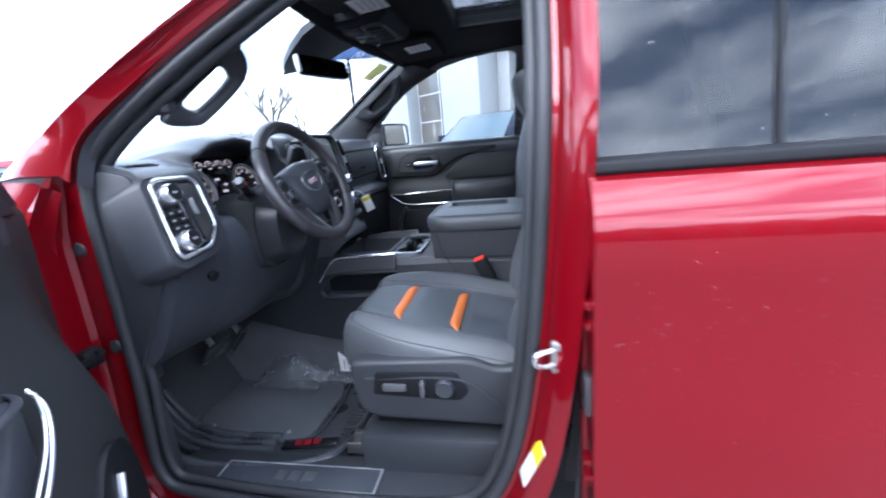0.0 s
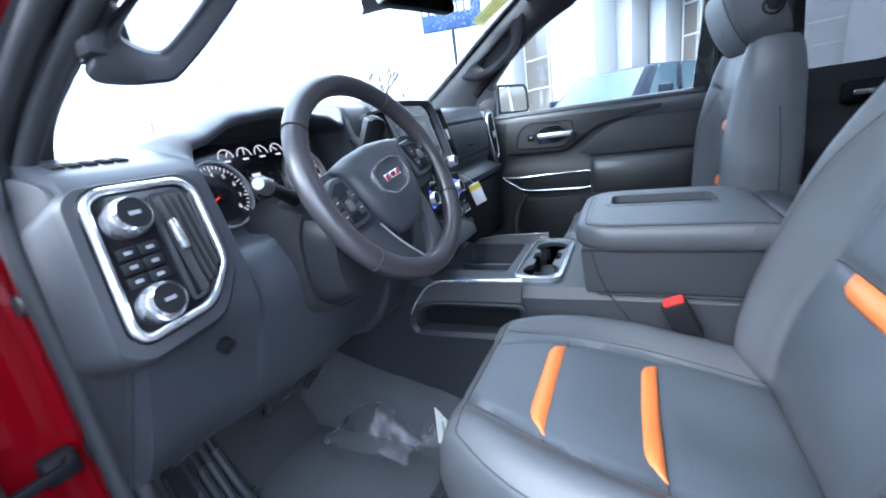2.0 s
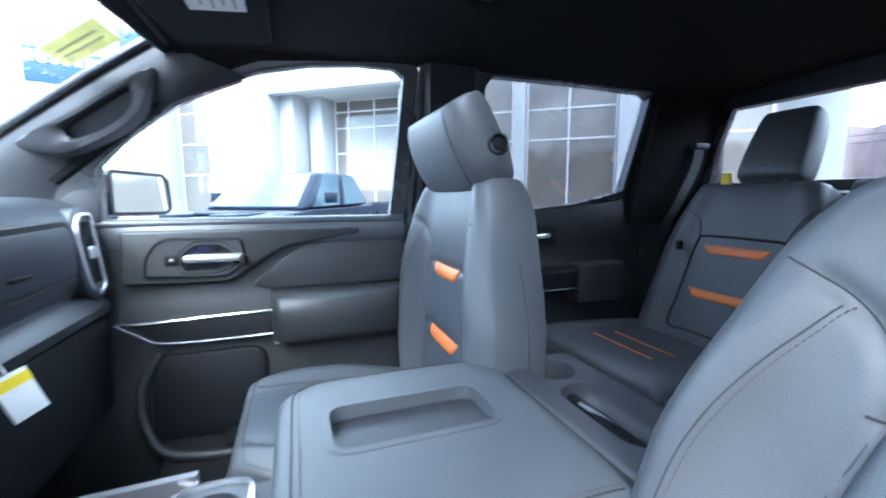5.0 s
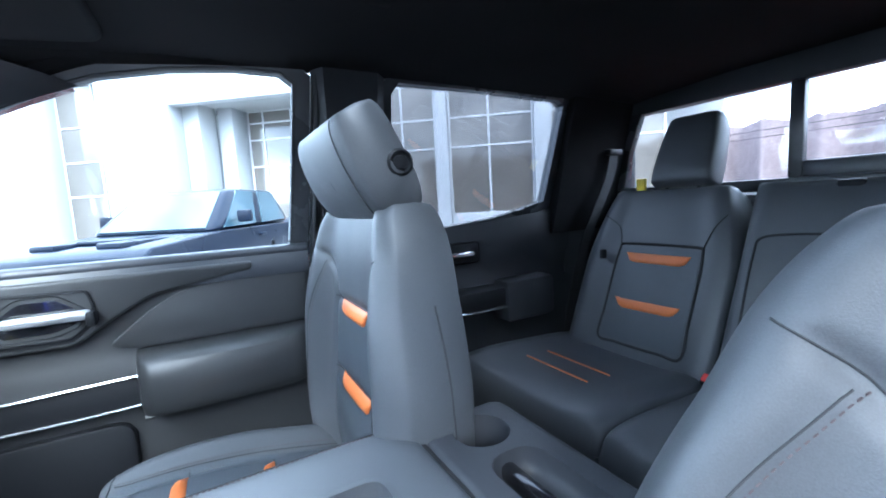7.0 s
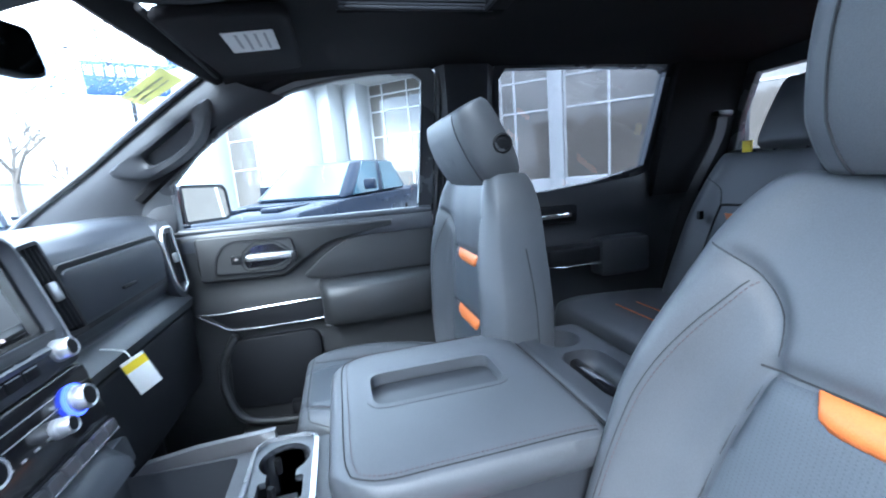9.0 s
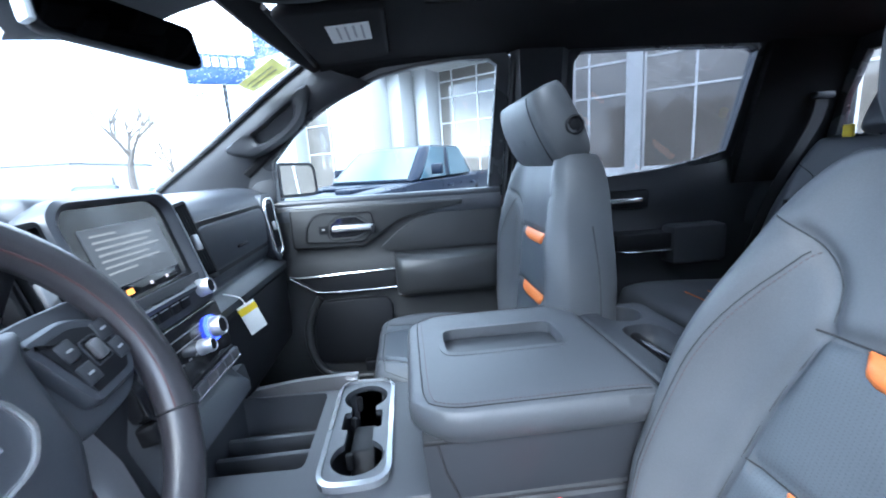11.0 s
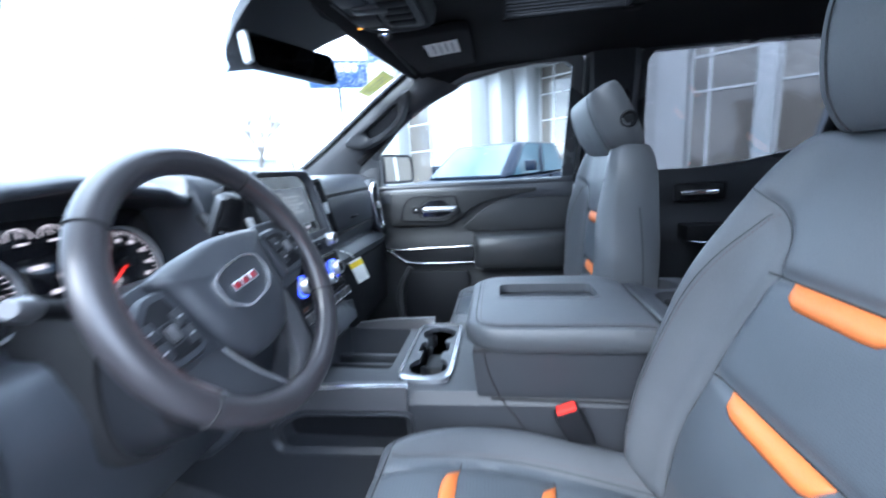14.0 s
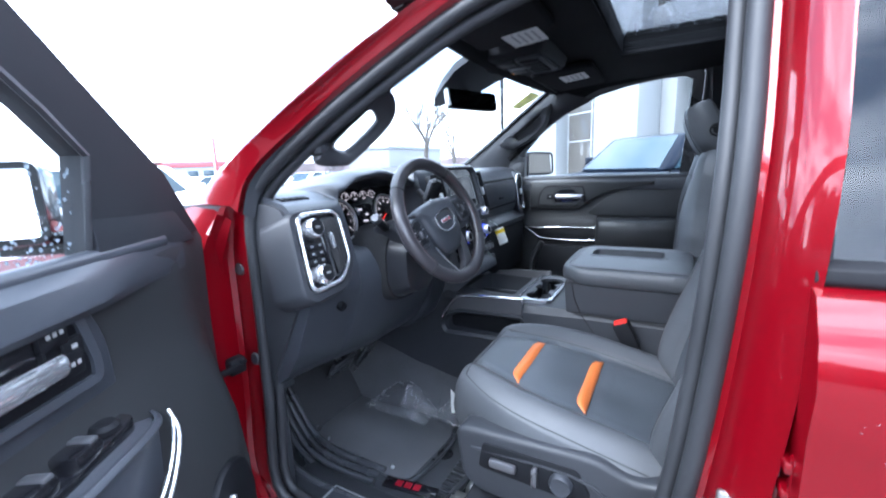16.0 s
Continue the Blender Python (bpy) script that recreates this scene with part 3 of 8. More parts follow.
# Rear wall with a three-part rear window.
RW = -1.17
for args in ((-0.76, 0.76, RW - 0.05, RW, 0.56, 1.485), (-0.68, 0.68, RW - 0.05, RW, 1.752, 1.83), (-0.76, -0.662, RW - 0.05, RW, 1.485, 1.80), (0.662, 0.76, RW - 0.05, RW, 1.485, 1.80)):
    tagged(part("wall_rear", rbox(*args, 0.006), TRIM), "dark trim of the cab's rear wall", "wall", kind="structure")
rear_win = thing("rear_window", "three-pane sliding rear window in a black frame, misted", "window", (0, RW, 1.485), kind="structure")
for x0, x1, z0 in ((-0.66, -0.183, 1.50), (-0.155, 0.155, 1.545), (0.183, 0.66, 1.50)):
    part("glass_pane", rbox(x0, x1, RW - 0.030, RW - 0.026, z0, 1.755, 0), REARGLASS, rear_win)
for x in (-0.169, 0.169):
    part("window_post", rbox(x - 0.016, x + 0.016, RW - 0.04, RW - 0.012, 1.486, 1.752, 0.004), RUBBER, rear_win)
part("window_bar", rbox(-0.153, 0.153, RW - 0.038, RW - 0.010, 1.486, 1.545, 0.006), RUBBER, rear_win, "black sliding window rail")
part("window_frame", rbox(-0.68, 0.68, RW - 0.02, RW + 0.012, 1.470, 1.502, 0.005), RUBBER, rear_win)
for sx in (-1, 1):
    part("side_frame", prism([(sx * 0.668, 1.495), (sx * 0.648, 1.62), (sx * 0.600, 1.755), (sx * 0.70, 1.755), (sx * 0.70, 1.495)], "y", RW - 0.02, RW + 0.008, 0.003), RUBBER, rear_win, "slanting black window edge")

# C-pillar trims with belt slots, B-pillar trims, lower rear side trims.
for sx in (-1, 1):
    part("c_pillar_trim", loft([[V(sx * side_x(z, 0.765), y, z) for y, z in ((-0.855, 1.36), (-0.865, 1.60), (-0.875, 1.80), (-1.17, 1.80), (-1.17, 1.36))],
                                [V(sx * (side_x(z, 0.765) - 0.035), y, z) for y, z in ((-0.86, 1.36), (-0.87, 1.60), (-0.88, 1.80), (-1.165, 1.80), (-1.165, 1.36))]]), LINER, body, "dark pillar trim")
    part("b_pillar_trim", loft([[V(sx * side_x(z, 0.755), y, z) for y, z in ((-0.075, 0.64), (-0.095, 1.0), (-0.085, 1.40), (-0.055, 1.80), (-0.235, 1.80), (-0.24, 1.40), (-0.25, 1.0), (-0.25, 0.64))],
                                [V(sx * (side_x(z, 0.755) - 0.035), y, z) for y, z in ((-0.10, 0.64), (-0.115, 1.0), (-0.105, 1.40), (-0.075, 1.80), (-0.205, 1.80), (-0.21, 1.40), (-0.22, 1.0), (-0.23, 0.64))]]), TRIM, body, "grey plastic pillar trim")
    part("side_wall", rbox(min(sx * 0.745, sx * 0.775), max(sx * 0.745, sx * 0.775), -1.17, -0.93, 0.58, 1.37, 0.01), TRIM, body, "dark trim beside the rear seat")

part("pillar_post", loft([[V(side_x(z, 0.750), y0, z), V(side_x(z, 0.750), y1, z), V(side_x(z, 0.795), y1, z), V(side_x(z, 0.795), y0, z)] for z, y0, y1 in ((0.64, -0.032, -0.12), (1.0, -0.032, -0.13), (1.385, -0.037, -0.12), (1.55, -0.047, -0.11), (1.80, -0.058, -0.09))]), RUBBER, body, "black pillar face behind the front door")
part("pillar_seal", merged([sweep([V(side_x(z, 0.745), y, z) for y, z in ((-0.040, 0.70), (-0.044, 1.0), (-0.048, 1.385), (-0.058, 1.55), (-0.068, 1.79))], 0.007, False, 8), sweep([V(side_x(z, 0.742), y, z) for y, z in ((-0.058, 0.70), (-0.064, 1.0), (-0.068, 1.385), (-0.076, 1.55), (-0.082, 1.79))], 0.006, False, 8)]), SEAL, body, "grey rubber seal lips")

# Windscreen and its pillars.
def arc_glass(y, z, xw, sag):
    return [V((xw if k > 7 else xw - 0.045) * (2 * k / 14 - 1), y - sag * (2 * k / 14 - 1) ** 2, z) for k in range(15)]


glass_rows = [arc_glass(0.585 + 0.685 * t, 1.800 - 0.43 * t - 0.012 * math.sin(math.pi * t) * -1, 0.655 + 0.105 * t, 0.05 + 0.10 * t) for t in (0, 0.2, 0.4, 0.6, 0.8, 1.0)]
ws = thing("windshield", "large raked windshield with a dark top edge and rain drops", "windshield", (0, 1.2, 1.37), kind="structure")
part("glass", loft(glass_rows, cap=False, closed=False), WINDSHIELD, ws)
part("header_trim", sweep([p + V(0, -0.03, -0.012) for p in glass_rows[0]], 0.028, False, 10, 0.6), LINER, body, "black header trim above the windshield")

# Passenger-side pillar trim with its grab handle.
ws_edge = [V(0.752, 1.10, 1.405), V(0.738, 1.03, 1.466), V(0.715, 0.87, 1.570), V(0.683, 0.675, 1.703), V(0.655, 0.53, 1.795)]
win_edge = [V(0.752, 0.82, 1.36), V(0.742, 0.745, 1.475), V(0.716, 0.64, 1.575), V(0.688, 0.50, 1.675), V(0.670, 0.36, 1.735)]
a, b = smoothed(ws_edge), smoothed(win_edge)
mid = [p.lerp(q, 0.5) + V(-0.022, 0, -0.006) for p, q in zip(a, b)]
out = [p.lerp(q, 0.5) + V(0.02, 0, 0.0) for p, q in zip(a, b)]
part("a_pillar_trim", loft([list(c) for c in zip(a, [p.lerp(m, 0.5) + V(-0.010, 0, 0) for p, m in zip(a, mid)], mid, [q.lerp(m, 0.5) + V(-0.010, 0, 0) for q, m in zip(b, mid)], b, out)]), TRIM, body, "grey plastic windshield pillar trim")
part("a_pillar_skin", loft([list(c) for c in zip([p.lerp(q, 0.12) + V(0.025, 0, 0) for p, q in zip(a, b)], [p.lerp(q, 0.3) + V(0.07, 0, 0) for p, q in zip(a, b)], [p.lerp(q, 0.9) + V(0.07, 0, 0) for p, q in zip(a, b)], [p.lerp(q, 0.9) + V(0.03, 0, 0) for p, q in zip(a, b)])]), RED, body, "red windshield pillar")
part("glass_border", sweep([p + V(-0.004, 0.006, 0.006) for p in a], 0.010, False, 8), GLOSSBLACK, body, "black glass border")


def on_pillar(y, z, lift):
    return V(1.06 - 0.238 * z - lift, y, z)


gh_out = smoothed([(0.805, 1.568, 0), (0.735, 1.543, 0), (0.66, 1.572, 0), (0.59, 1.620, 0), (0.555, 1.668, 0), (0.540, 1.732, 0), (0.61, 1.692, 0), (0.70, 1.632, 0)], True, 4)
gh_in = smoothed([(0.718, 1.602, 0), (0.705, 1.580, 0), (0.66, 1.596, 0), (0.615, 1.625, 0), (0.590, 1.655, 0), (0.592, 1.686, 0), (0.63, 1.664, 0), (0.68, 1.630, 0)], True, 4)
g = thing("grab_handle", "grey plastic grab handle on the passenger windshield pillar", "grab handle", on_pillar(0.66, 1.62, 0), group="pillar grab handles")
part("handle", loft([[on_pillar(p.x, p.y, l) for p in ring] for ring, l in ((gh_out, -0.030), (gh_out, 0.016), ([q.lerp(w, 0.25) for q, w in zip(gh_out, gh_in)], 0.028), ([q.lerp(w, 0.8) for q, w in zip(gh_out, gh_in)], 0.028), (gh_in, 0.018), (gh_in, -0.012))], wrap=True), TRIM, g, sharp=50)
part("handle_hollow", loft([[on_pillar(p.x, p.y, -0.014) for p in gh_in], [on_pillar(p.x, p.y, -0.010) for p in gh_in]]), HARD, g)

# Driver-side pillar, narrower as seen from the open door.
b = smoothed([V(-0.752, 0.815, 1.375), V(-0.742, 0.775, 1.455), V(-0.717, 0.625, 1.555), V(-0.697, 0.47, 1.640), V(-0.680, 0.33, 1.705)])
a = [p + V(0.078, 0.040, 0.046) for p in b]
part("a_pillar_trim", loft([list(c) for c in zip(a, [p.lerp(q, 0.5) + V(0.022, 0, -0.01) for p, q in zip(a, b)], b, [q + V(-0.020, 0.01, 0.012) for q in b], [p + V(-0.02, 0.015, 0.01) for p in a])]), TRIM, body, "dark plastic windshield pillar trim")
E_out = smoothed([V(-0.785, 0.985, 1.405), V(-0.780, 0.865, 1.480), V(-0.768, 0.690, 1.575), V(-0.748, 0.548, 1.648), V(-0.725, 0.425, 1.707)])
part("a_pillar_skin", loft([list(c) for c in zip([q + V(-0.036, 0.026, 0.030) for q in b], [q.lerp(e, 0.55) + V(-0.022, 0.016, 0.018) for q, e in zip(b, E_out)], E_out, [e + V(0.022, 0.010, 0.016) for e in E_out], [p + V(-0.005, 0.030, 0.028) for p in a], [q + V(-0.030, 0.012, 0.016) for q in b])]), RED, body, "red windshield pillar with a broad foot")
part("pillar_foot", loft([[V(-0.774, 0.862, 1.372), V(-0.780, 0.91, 1.396), V(-0.782, 0.985, 1.402), V(-0.770, 1.25, 1.345), V(-0.74, 1.25, 1.34), V(-0.752, 0.92, 1.37)], [V(-0.772, 0.915, 1.29), V(-0.800, 0.935, 1.29), V(-0.83, 1.00, 1.27), V(-0.85, 1.25, 1.26), V(-0.74, 1.25, 1.26), V(-0.752, 0.94, 1.28)], [V(-0.768, 0.945, 1.18), V(-0.800, 0.955, 1.18), V(-0.83, 1.00, 1.18), V(-0.85, 1.25, 1.18), V(-0.74, 1.25, 1.18), V(-0.752, 0.955, 1.18)]]), RED, body, "red panel below the windshield pillar", sharp=60)
HP = Plane((-0.658, 0.646, 1.488), (0.43, -0.647, 0.627), (-0.78, 0.0855, 0.62))
def hp(x, y, z):
    d = V(x, y, z) - HP.o
    return (d.dot(HP.u), d.dot(HP.v))
h_out = smoothed([(*hp(*p), 0) for p in ((-0.592, 0.558, 1.565), (-0.632, 0.626, 1.494), (-0.654, 0.648, 1.481), (-0.702, 0.674, 1.486), (-0.697, 0.650, 1.516), (-0.649, 0.575, 1.594), (-0.640, 0.545, 1.632), (-0.604, 0.536, 1.612))], True, 6)
h_in = smoothed([(*hp(*p), 0) for p in ((-0.620, 0.580, 1.557), (-0.646, 0.622, 1.514), (-0.660, 0.634, 1.508), (-0.679, 0.640, 1.519), (-0.678, 0.630, 1.533), (-0.650, 0.588, 1.576), (-0.638, 0.574, 1.585), (-0.624, 0.572, 1.575))], True, 6)
g = thing("grab_handle", "broad dark plastic grab handle on the driver windshield pillar", "grab handle", HP.o, group="pillar grab handles")
def h_ring(k, c):
    return [HP.p(p.x + (q.x - p.x) * k, p.y + (q.y - p.y) * k, c) for p, q in zip(h_out, h_in)]
part("handle", loft([h_ring(0.06, -0.012), h_ring(0.0, -0.004), h_ring(0.05, 0.009), h_ring(0.22, 0.013), h_ring(0.75, 0.011), h_ring(0.95, 0.006), h_ring(1.0, -0.003), h_ring(0.90, -0.013)], wrap=True), TRIM, g, sharp=40)
part("mount", rbox(-0.715, -0.668, 0.640, 0.690, 1.500, 1.555, 0.012), TRIM, g)
part("mount", rbox(-0.700, -0.640, 0.510, 0.560, 1.605, 1.650, 0.012), TRIM, g)

# Hood, cowl and front fenders ahead of the windscreen.
part("cowl", rbox(-0.74, 0.74, 1.24, 1.36, 1.27, 1.345, 0.02), HARD, body, "black plastic cowl")
hood_rows = [[V(x, y, z - 0.05 * (abs(x) / 0.85) ** 2 + (0.018 if 0.25 < abs(x) < 0.6 else 0)) for x in (-0.86, -0.62, -0.58, -0.3, -0.24, 0, 0.24, 0.3, 0.58, 0.62, 0.86)] for y, z in ((1.34, 1.30), (1.7, 1.29), (2.1, 1.26), (2.4, 1.20), (2.52, 1.08))]
part("hood", thick(loft(hood_rows, cap=False, closed=False), 0.02), RED, body, "red hood with raised ribs")
for sx in (-1, 1):
    part("fender", loft([[V(sx * x, y, z) for y, z in ((0.97, 0.60), (0.975, 1.28), (1.3, 1.30), (2.4, 1.17), (2.5, 0.62), (2.25, 0.62), (2.1, 0.86), (1.75, 0.95), (1.4, 0.86), (1.25, 0.60))] for x in (0.80, 0.90)]), RED, body, "red front fender")
part("grille", rbox(-0.84, 0.84, 2.46, 2.56, 0.55, 1.10, 0.04), GLOSSBLACK, body)
part("underbody", rbox(-0.70, 0.70, -3.2, 2.4, 0.38, 0.54, 0.02), HARD, body, "dark frame under the cab")
# Cargo bed behind the cab.
part("bed_floor", rbox(-0.80, 0.80, -3.0, -1.29, 0.80, 0.86, 0.01), HARD, body, "black bed floor")
for sx in (-1, 1):
    part("bed_side", rbox(min(sx * 0.80, sx * 0.90), max(sx * 0.80, sx * 0.90), -3.05, -1.27, 0.62, 1.30, 0.03), RED, body, "red cargo bed side")
part("tailgate", rbox(-0.80, 0.80, -3.07, -3.0, 0.70, 1.30, 0.02), RED, body)
part("bed_front", rbox(-0.80, 0.80, -1.31, -1.27, 0.70, 1.30, 0.01), RED, body)


def wheel(parent, x, y, r=0.40, wide=0.27, sx=1):
    c = V(x, y, r)
    tyre = part("wheel", spun([(r * 0.66, -wide / 2), (r * 0.9, -wide / 2), (r * 0.985, -wide * 0.36), (r, -wide * 0.2), (r, wide * 0.2), (r * 0.985, wide * 0.36), (r * 0.9, wide / 2), (r * 0.66, wide / 2)], c, (sx, 0, 0), 32), TYRE, parent)
    part("rim", spun([(0.02, wide * 0.40), (r * 0.18, wide * 0.42), (r * 0.2, wide * 0.32), (r * 0.55, wide * 0.34), (r * 0.6, wide * 0.48), (r * 0.67, wide * 0.49), (r * 0.67, 0), (0.02, 0)], c, (sx, 0, 0), 28), SATIN, tyre)
    spokes = bmesh.new()
    bms = []
    for k in range(6):
        q = Matrix.Translation(c) @ Matrix.Rotation(k * math.pi / 3, 4, "X")
        bms.append(rbox(min(sx * wide * .34, sx * wide * .47), max(sx * wide * .34, sx * wide * .47), -0.035, 0.035, r * 0.12, r * 0.62, 0.01, m=q))
    spokes.free()
    part("spokes", merged(bms), SATIN, tyre)
    return tyre


for sx in (-1, 1):
    for y in (1.75, -2.0):
        wheel(body, sx * 0.76, y, 0.40, 0.26, sx)

# Bolts, strap, striker and stickers on the jambs.
for y, z in ((0.895, 1.255), (0.882, 1.035)):
    part("plug", spun([(0.001, 0.010), (0.013, 0.008), (0.017, 0.002), (0.017, -0.004)], (-0.745, y, z), (-1, 0, 0.04), 18), SEAL, body, "dark grey rubber plug in the red pillar")
part("check_strap", merged([rbox(-0.93, -0.765, 0.902, 0.914, 1.014, 1.030, 0.004), rbox(-0.795, -0.755, 0.908, 0.938, 1.002, 1.042, 0.006), spun([(0.001, 0.012), (0.007, 0.011), (0.008, 0.0)], (-0.768, 0.908, 1.032), (0, -1, 0), 12)]), HARD, body, "black door check strap")
st = V(-0.797, -0.050, 1.046)
part("striker_plate", rbox(st.x - 0.008, st.x + 0.004, st.y - 0.014, st.y + 0.014, st.z - 0.030, st.z + 0.030, 0.005), STEEL, body, "zinc striker plate")
part("striker_loop", sweep(smoothed([st + V(-0.004, 0.004, 0.013), st + V(-0.012, 0.026, 0.013), st + V(-0.018, 0.038, 0.007), st + V(-0.018, 0.038, -0.007), st + V(-0.012, 0.026, -0.013), st + V(-0.004, 0.004, -0.013)]), 0.0045, False, 8), CHROME, body, "steel latch loop")
for dz in (-0.021, 0.021):
    part("screw", spun([(0.001, 0.005), (0.006, 0.004), (0.007, 0)], st + V(-0.008, 0, dz), (-1, 0, 0), 12), STEEL, body)
jl = thing("warning_label", "yellow and white label stuck to the red door pillar", "label", (-0.806, -0.042, 0.79))
def on_jamb(k, z, lift):
    """A spot on the slanting face of the rear jamb, from its inner edge outwards."""
    return V(-0.768 - 0.047 * k - 0.51 * lift, 0.007 + 0.3 * (0.84 - z) - 0.028 * k + 0.86 * lift, z)


def jamb_patch(corners, a, b):
    return loft([[on_jamb(k, z, a) for k, z in corners], [on_jamb(k, z, b) for k, z in corners]])


part("sheet", jamb_patch([(0.12, 0.795), (0.55, 0.775), (0.92, 0.865), (0.50, 0.888)], 0.004, 0.007), PAPER, jl)
part("yellow_field", jamb_patch([(0.36, 0.851), (0.80, 0.832), (0.92, 0.865), (0.50, 0.888)], 0.007, 0.0076), YELLOW, jl)
for k in range(3):
    part("print_bar", jamb_patch([(0.22 + 0.07 * k, 0.800 + 0.016 * k), (0.52 + 0.07 * k, 0.786 + 0.016 * k), (0.54 + 0.07 * k, 0.791 + 0.016 * k), (0.24 + 0.07 * k, 0.805 + 0.016 * k)], 0.007, 0.0076), GREYPAPER, jl)

# ---- doors ----
FW = [(0.70, 1.395), (0.690, 1.525), (0.61, 1.605), (0.519, 1.672), (0.43, 1.718), (0.336, 1.753), (0.22, 1.777), (0.102, 1.789), (0.01, 1.789), (-0.018, 1.77), (-0.005, 1.55), (0.008, 1.392)]
FRAME = [(0.90, 1.385), (0.775, 1.485), (0.655, 1.580), (0.54, 1.675), (0.445, 1.732), (0.345, 1.775), (0.225, 1.803), (0.102, 1.817), (-0.02, 1.817), (-0.055, 1.79), (-0.045, 1.55), (-0.035, 1.385)]
RWIN = [(-0.285, 1.40), (-0.262, 1.60), (-0.255, 1.765), (-0.275, 1.794), (-0.55, 1.795), (-0.83, 1.790), (-0.853, 1.775), (-0.84, 1.62), (-0.825, 1.475), (-0.74, 1.452), (-0.62, 1.428), (-0.46, 1.412)]


def window_frame(sx, outline, grow, parent, name, mat, deep0, deep1):
    """A band round a window, on the leaning side of the cab."""
    def ring(k, dx):
        big = inset(outline, -k)
        return [V(sx * (side_x(z) + dx), y, z) for y, z in big]
    return part(name, loft([ring(0.0, deep0), ring(grow, deep0), ring(grow, deep1), ring(0.0, deep1)], wrap=True), mat, parent)


DFW = [(0.648, 1.387), (0.632, 1.530), (0.565, 1.578), (0.50, 1.618), (0.43, 1.660), (0.336, 1.706), (0.22, 1.745), (0.102, 1.768), (0.01, 1.775), (-0.018, 1.76), (-0.005, 1.55), (0.008, 1.385)]
DFRAME = [(0.93, 1.392), (0.80, 1.505), (0.665, 1.585), (0.54, 1.660), (0.445, 1.718), (0.345, 1.765), (0.225, 1.798), (0.102, 1.815), (-0.02, 1.817), (-0.055, 1.79), (-0.045, 1.55), (-0.035, 1.385)]


def front_door(sx, name, label):
    win, edge_ = (FW, FRAME) if sx > 0 else (DFW, DFRAME)
    d = thing(name, label, "car door", (sx * 0.80, 0.95, 0.62))
    def bx(x0, x1, *r, **k):
        a, b = sorted((sx * x0, sx * x1))
        return rbox(a, b, *r, **k)
    # outer skin
    prof = [(0.80, 1.372), (0.835, 1.360), (0.862, 1.32), (0.874, 1.26), (0.868, 1.2), (0.872, 1.0), (0.880, 0.85), (0.872, 0.66), (0.845, 0.59), (0.80, 0.59)]
    part("outer_skin", loft([[V(sx * x, y, z) for x, z in prof] for y in (0.955, 0.945, 0.5, 0.0, -0.085, -0.095)]), RED, d, "red painted outer door skin")
    part("inner_shell", prism([(0.93, 0.62), (0.93, 1.36), (-0.07, 1.36), (-0.07, 0.72), (0.0, 0.62)], "x", sx * 0.775, sx * 0.81, 0.01), RED, d, "red inner door shell")
    # moulded inner panel
    rows = []
    ys = (0.845, 0.80, 0.72, 0.66, 0.60, 0.50, 0.40, 0.34, 0.31, 0.2, 0.1, 0.03, -0.03)
    for y in ys:
        soft = 0.0 if y > 0.7 else 1.0
        if sx < 0:
            continue
        rows.append([V(sx * x, y, z) for x, z in ((0.785, 1.395), (0.752, 1.397), (0.738, 1.375), (0.742, 1.32), (0.748, 1.25), (0.752, 1.19), (0.740, 1.165), (0.742 + 0.012 * soft, 1.10), (0.748, 1.00), (0.742, 0.88), (0.735, 0.76), (0.745, 0.655), (0.785, 0.64))])
    if sx < 0:
        # the driver's panel swells inwards below the armrest
        flat_ = ((0.785, 1.395), (0.765, 1.397), (0.755, 1.375), (0.757, 1.32), (0.760, 1.25), (0.762, 1.19), (0.762, 1.13), (0.762, 1.05), (0.762, 0.95), (0.762, 0.85), (0.762, 0.75), (0.765, 0.66), (0.785, 0.64))
        full = ((0.785, 1.395), (0.752, 1.397), (0.738, 1.375), (0.740, 1.32), (0.740, 1.25), (0.726, 1.20), (0.696, 1.15), (0.668, 1.06), (0.658, 0.96), (0.656, 0.86), (0.664, 0.76), (0.700, 0.665), (0.785, 0.64))
        for y, k in ((0.945, 0.0), (0.915, 0.04), (0.885, 0.30), (0.850, 0.72), (0.815, 0.95), (0.78, 1.0), (0.70, 1.0), (0.60, 1.0), (0.45, 1.0), (0.25, 1.0), (0.05, 1.0), (-0.03, 0.95)):
            rows.append([V(-(p[0] + (q[0] - p[0]) * k), y, p[1]) for p, q in zip(flat_, full)])
    part("inner_panel", loft(rows), DOORSKIN, d, "dark grey moulded inner door panel", sharp=60)
    part("belt_trim", sweep([V(sx * 0.752, y, 1.392) for y in (0.80, 0.6, 0.4, 0.2, 0.0, -0.03)], 0.014, False, 10), DASH, d, "soft black window ledge")
    # sloping window ledge, tapering forward
    led = [[V(sx * x, y, z) for x, z in ((0.762, 1.392), (0.745, 1.396), (0.745 - w * 0.75, 1.378), (0.745 - w, 1.352 - 0.2 * w), (0.745 - w * 0.8, 1.335), (0.762, 1.335))] for y, w in ((0.85, 0.003), (0.74, 0.010), (0.66, 0.024), (0.60, 0.034), (0.45, 0.036), (0.2, 0.036), (-0.03, 0.034)) for w in [w if sx < 0 else w * 0.4]]
    part("window_ledge", loft(led), DASH, d, "sloping soft window ledge")
    # raised upper panel behind the bezel
    up = rounded([(-0.02, 1.19), (-0.02, 1.362), (0.585, 1.366), (0.622, 1.30), (0.626, 1.19)], 0.035) if sx < 0 else rounded([(-0.02, 1.215), (-0.02, 1.362), (0.03, 1.356), (0.25, 1.324), (0.31, 1.290), (0.385, 1.228), (0.335, 1.215)], 0.012)
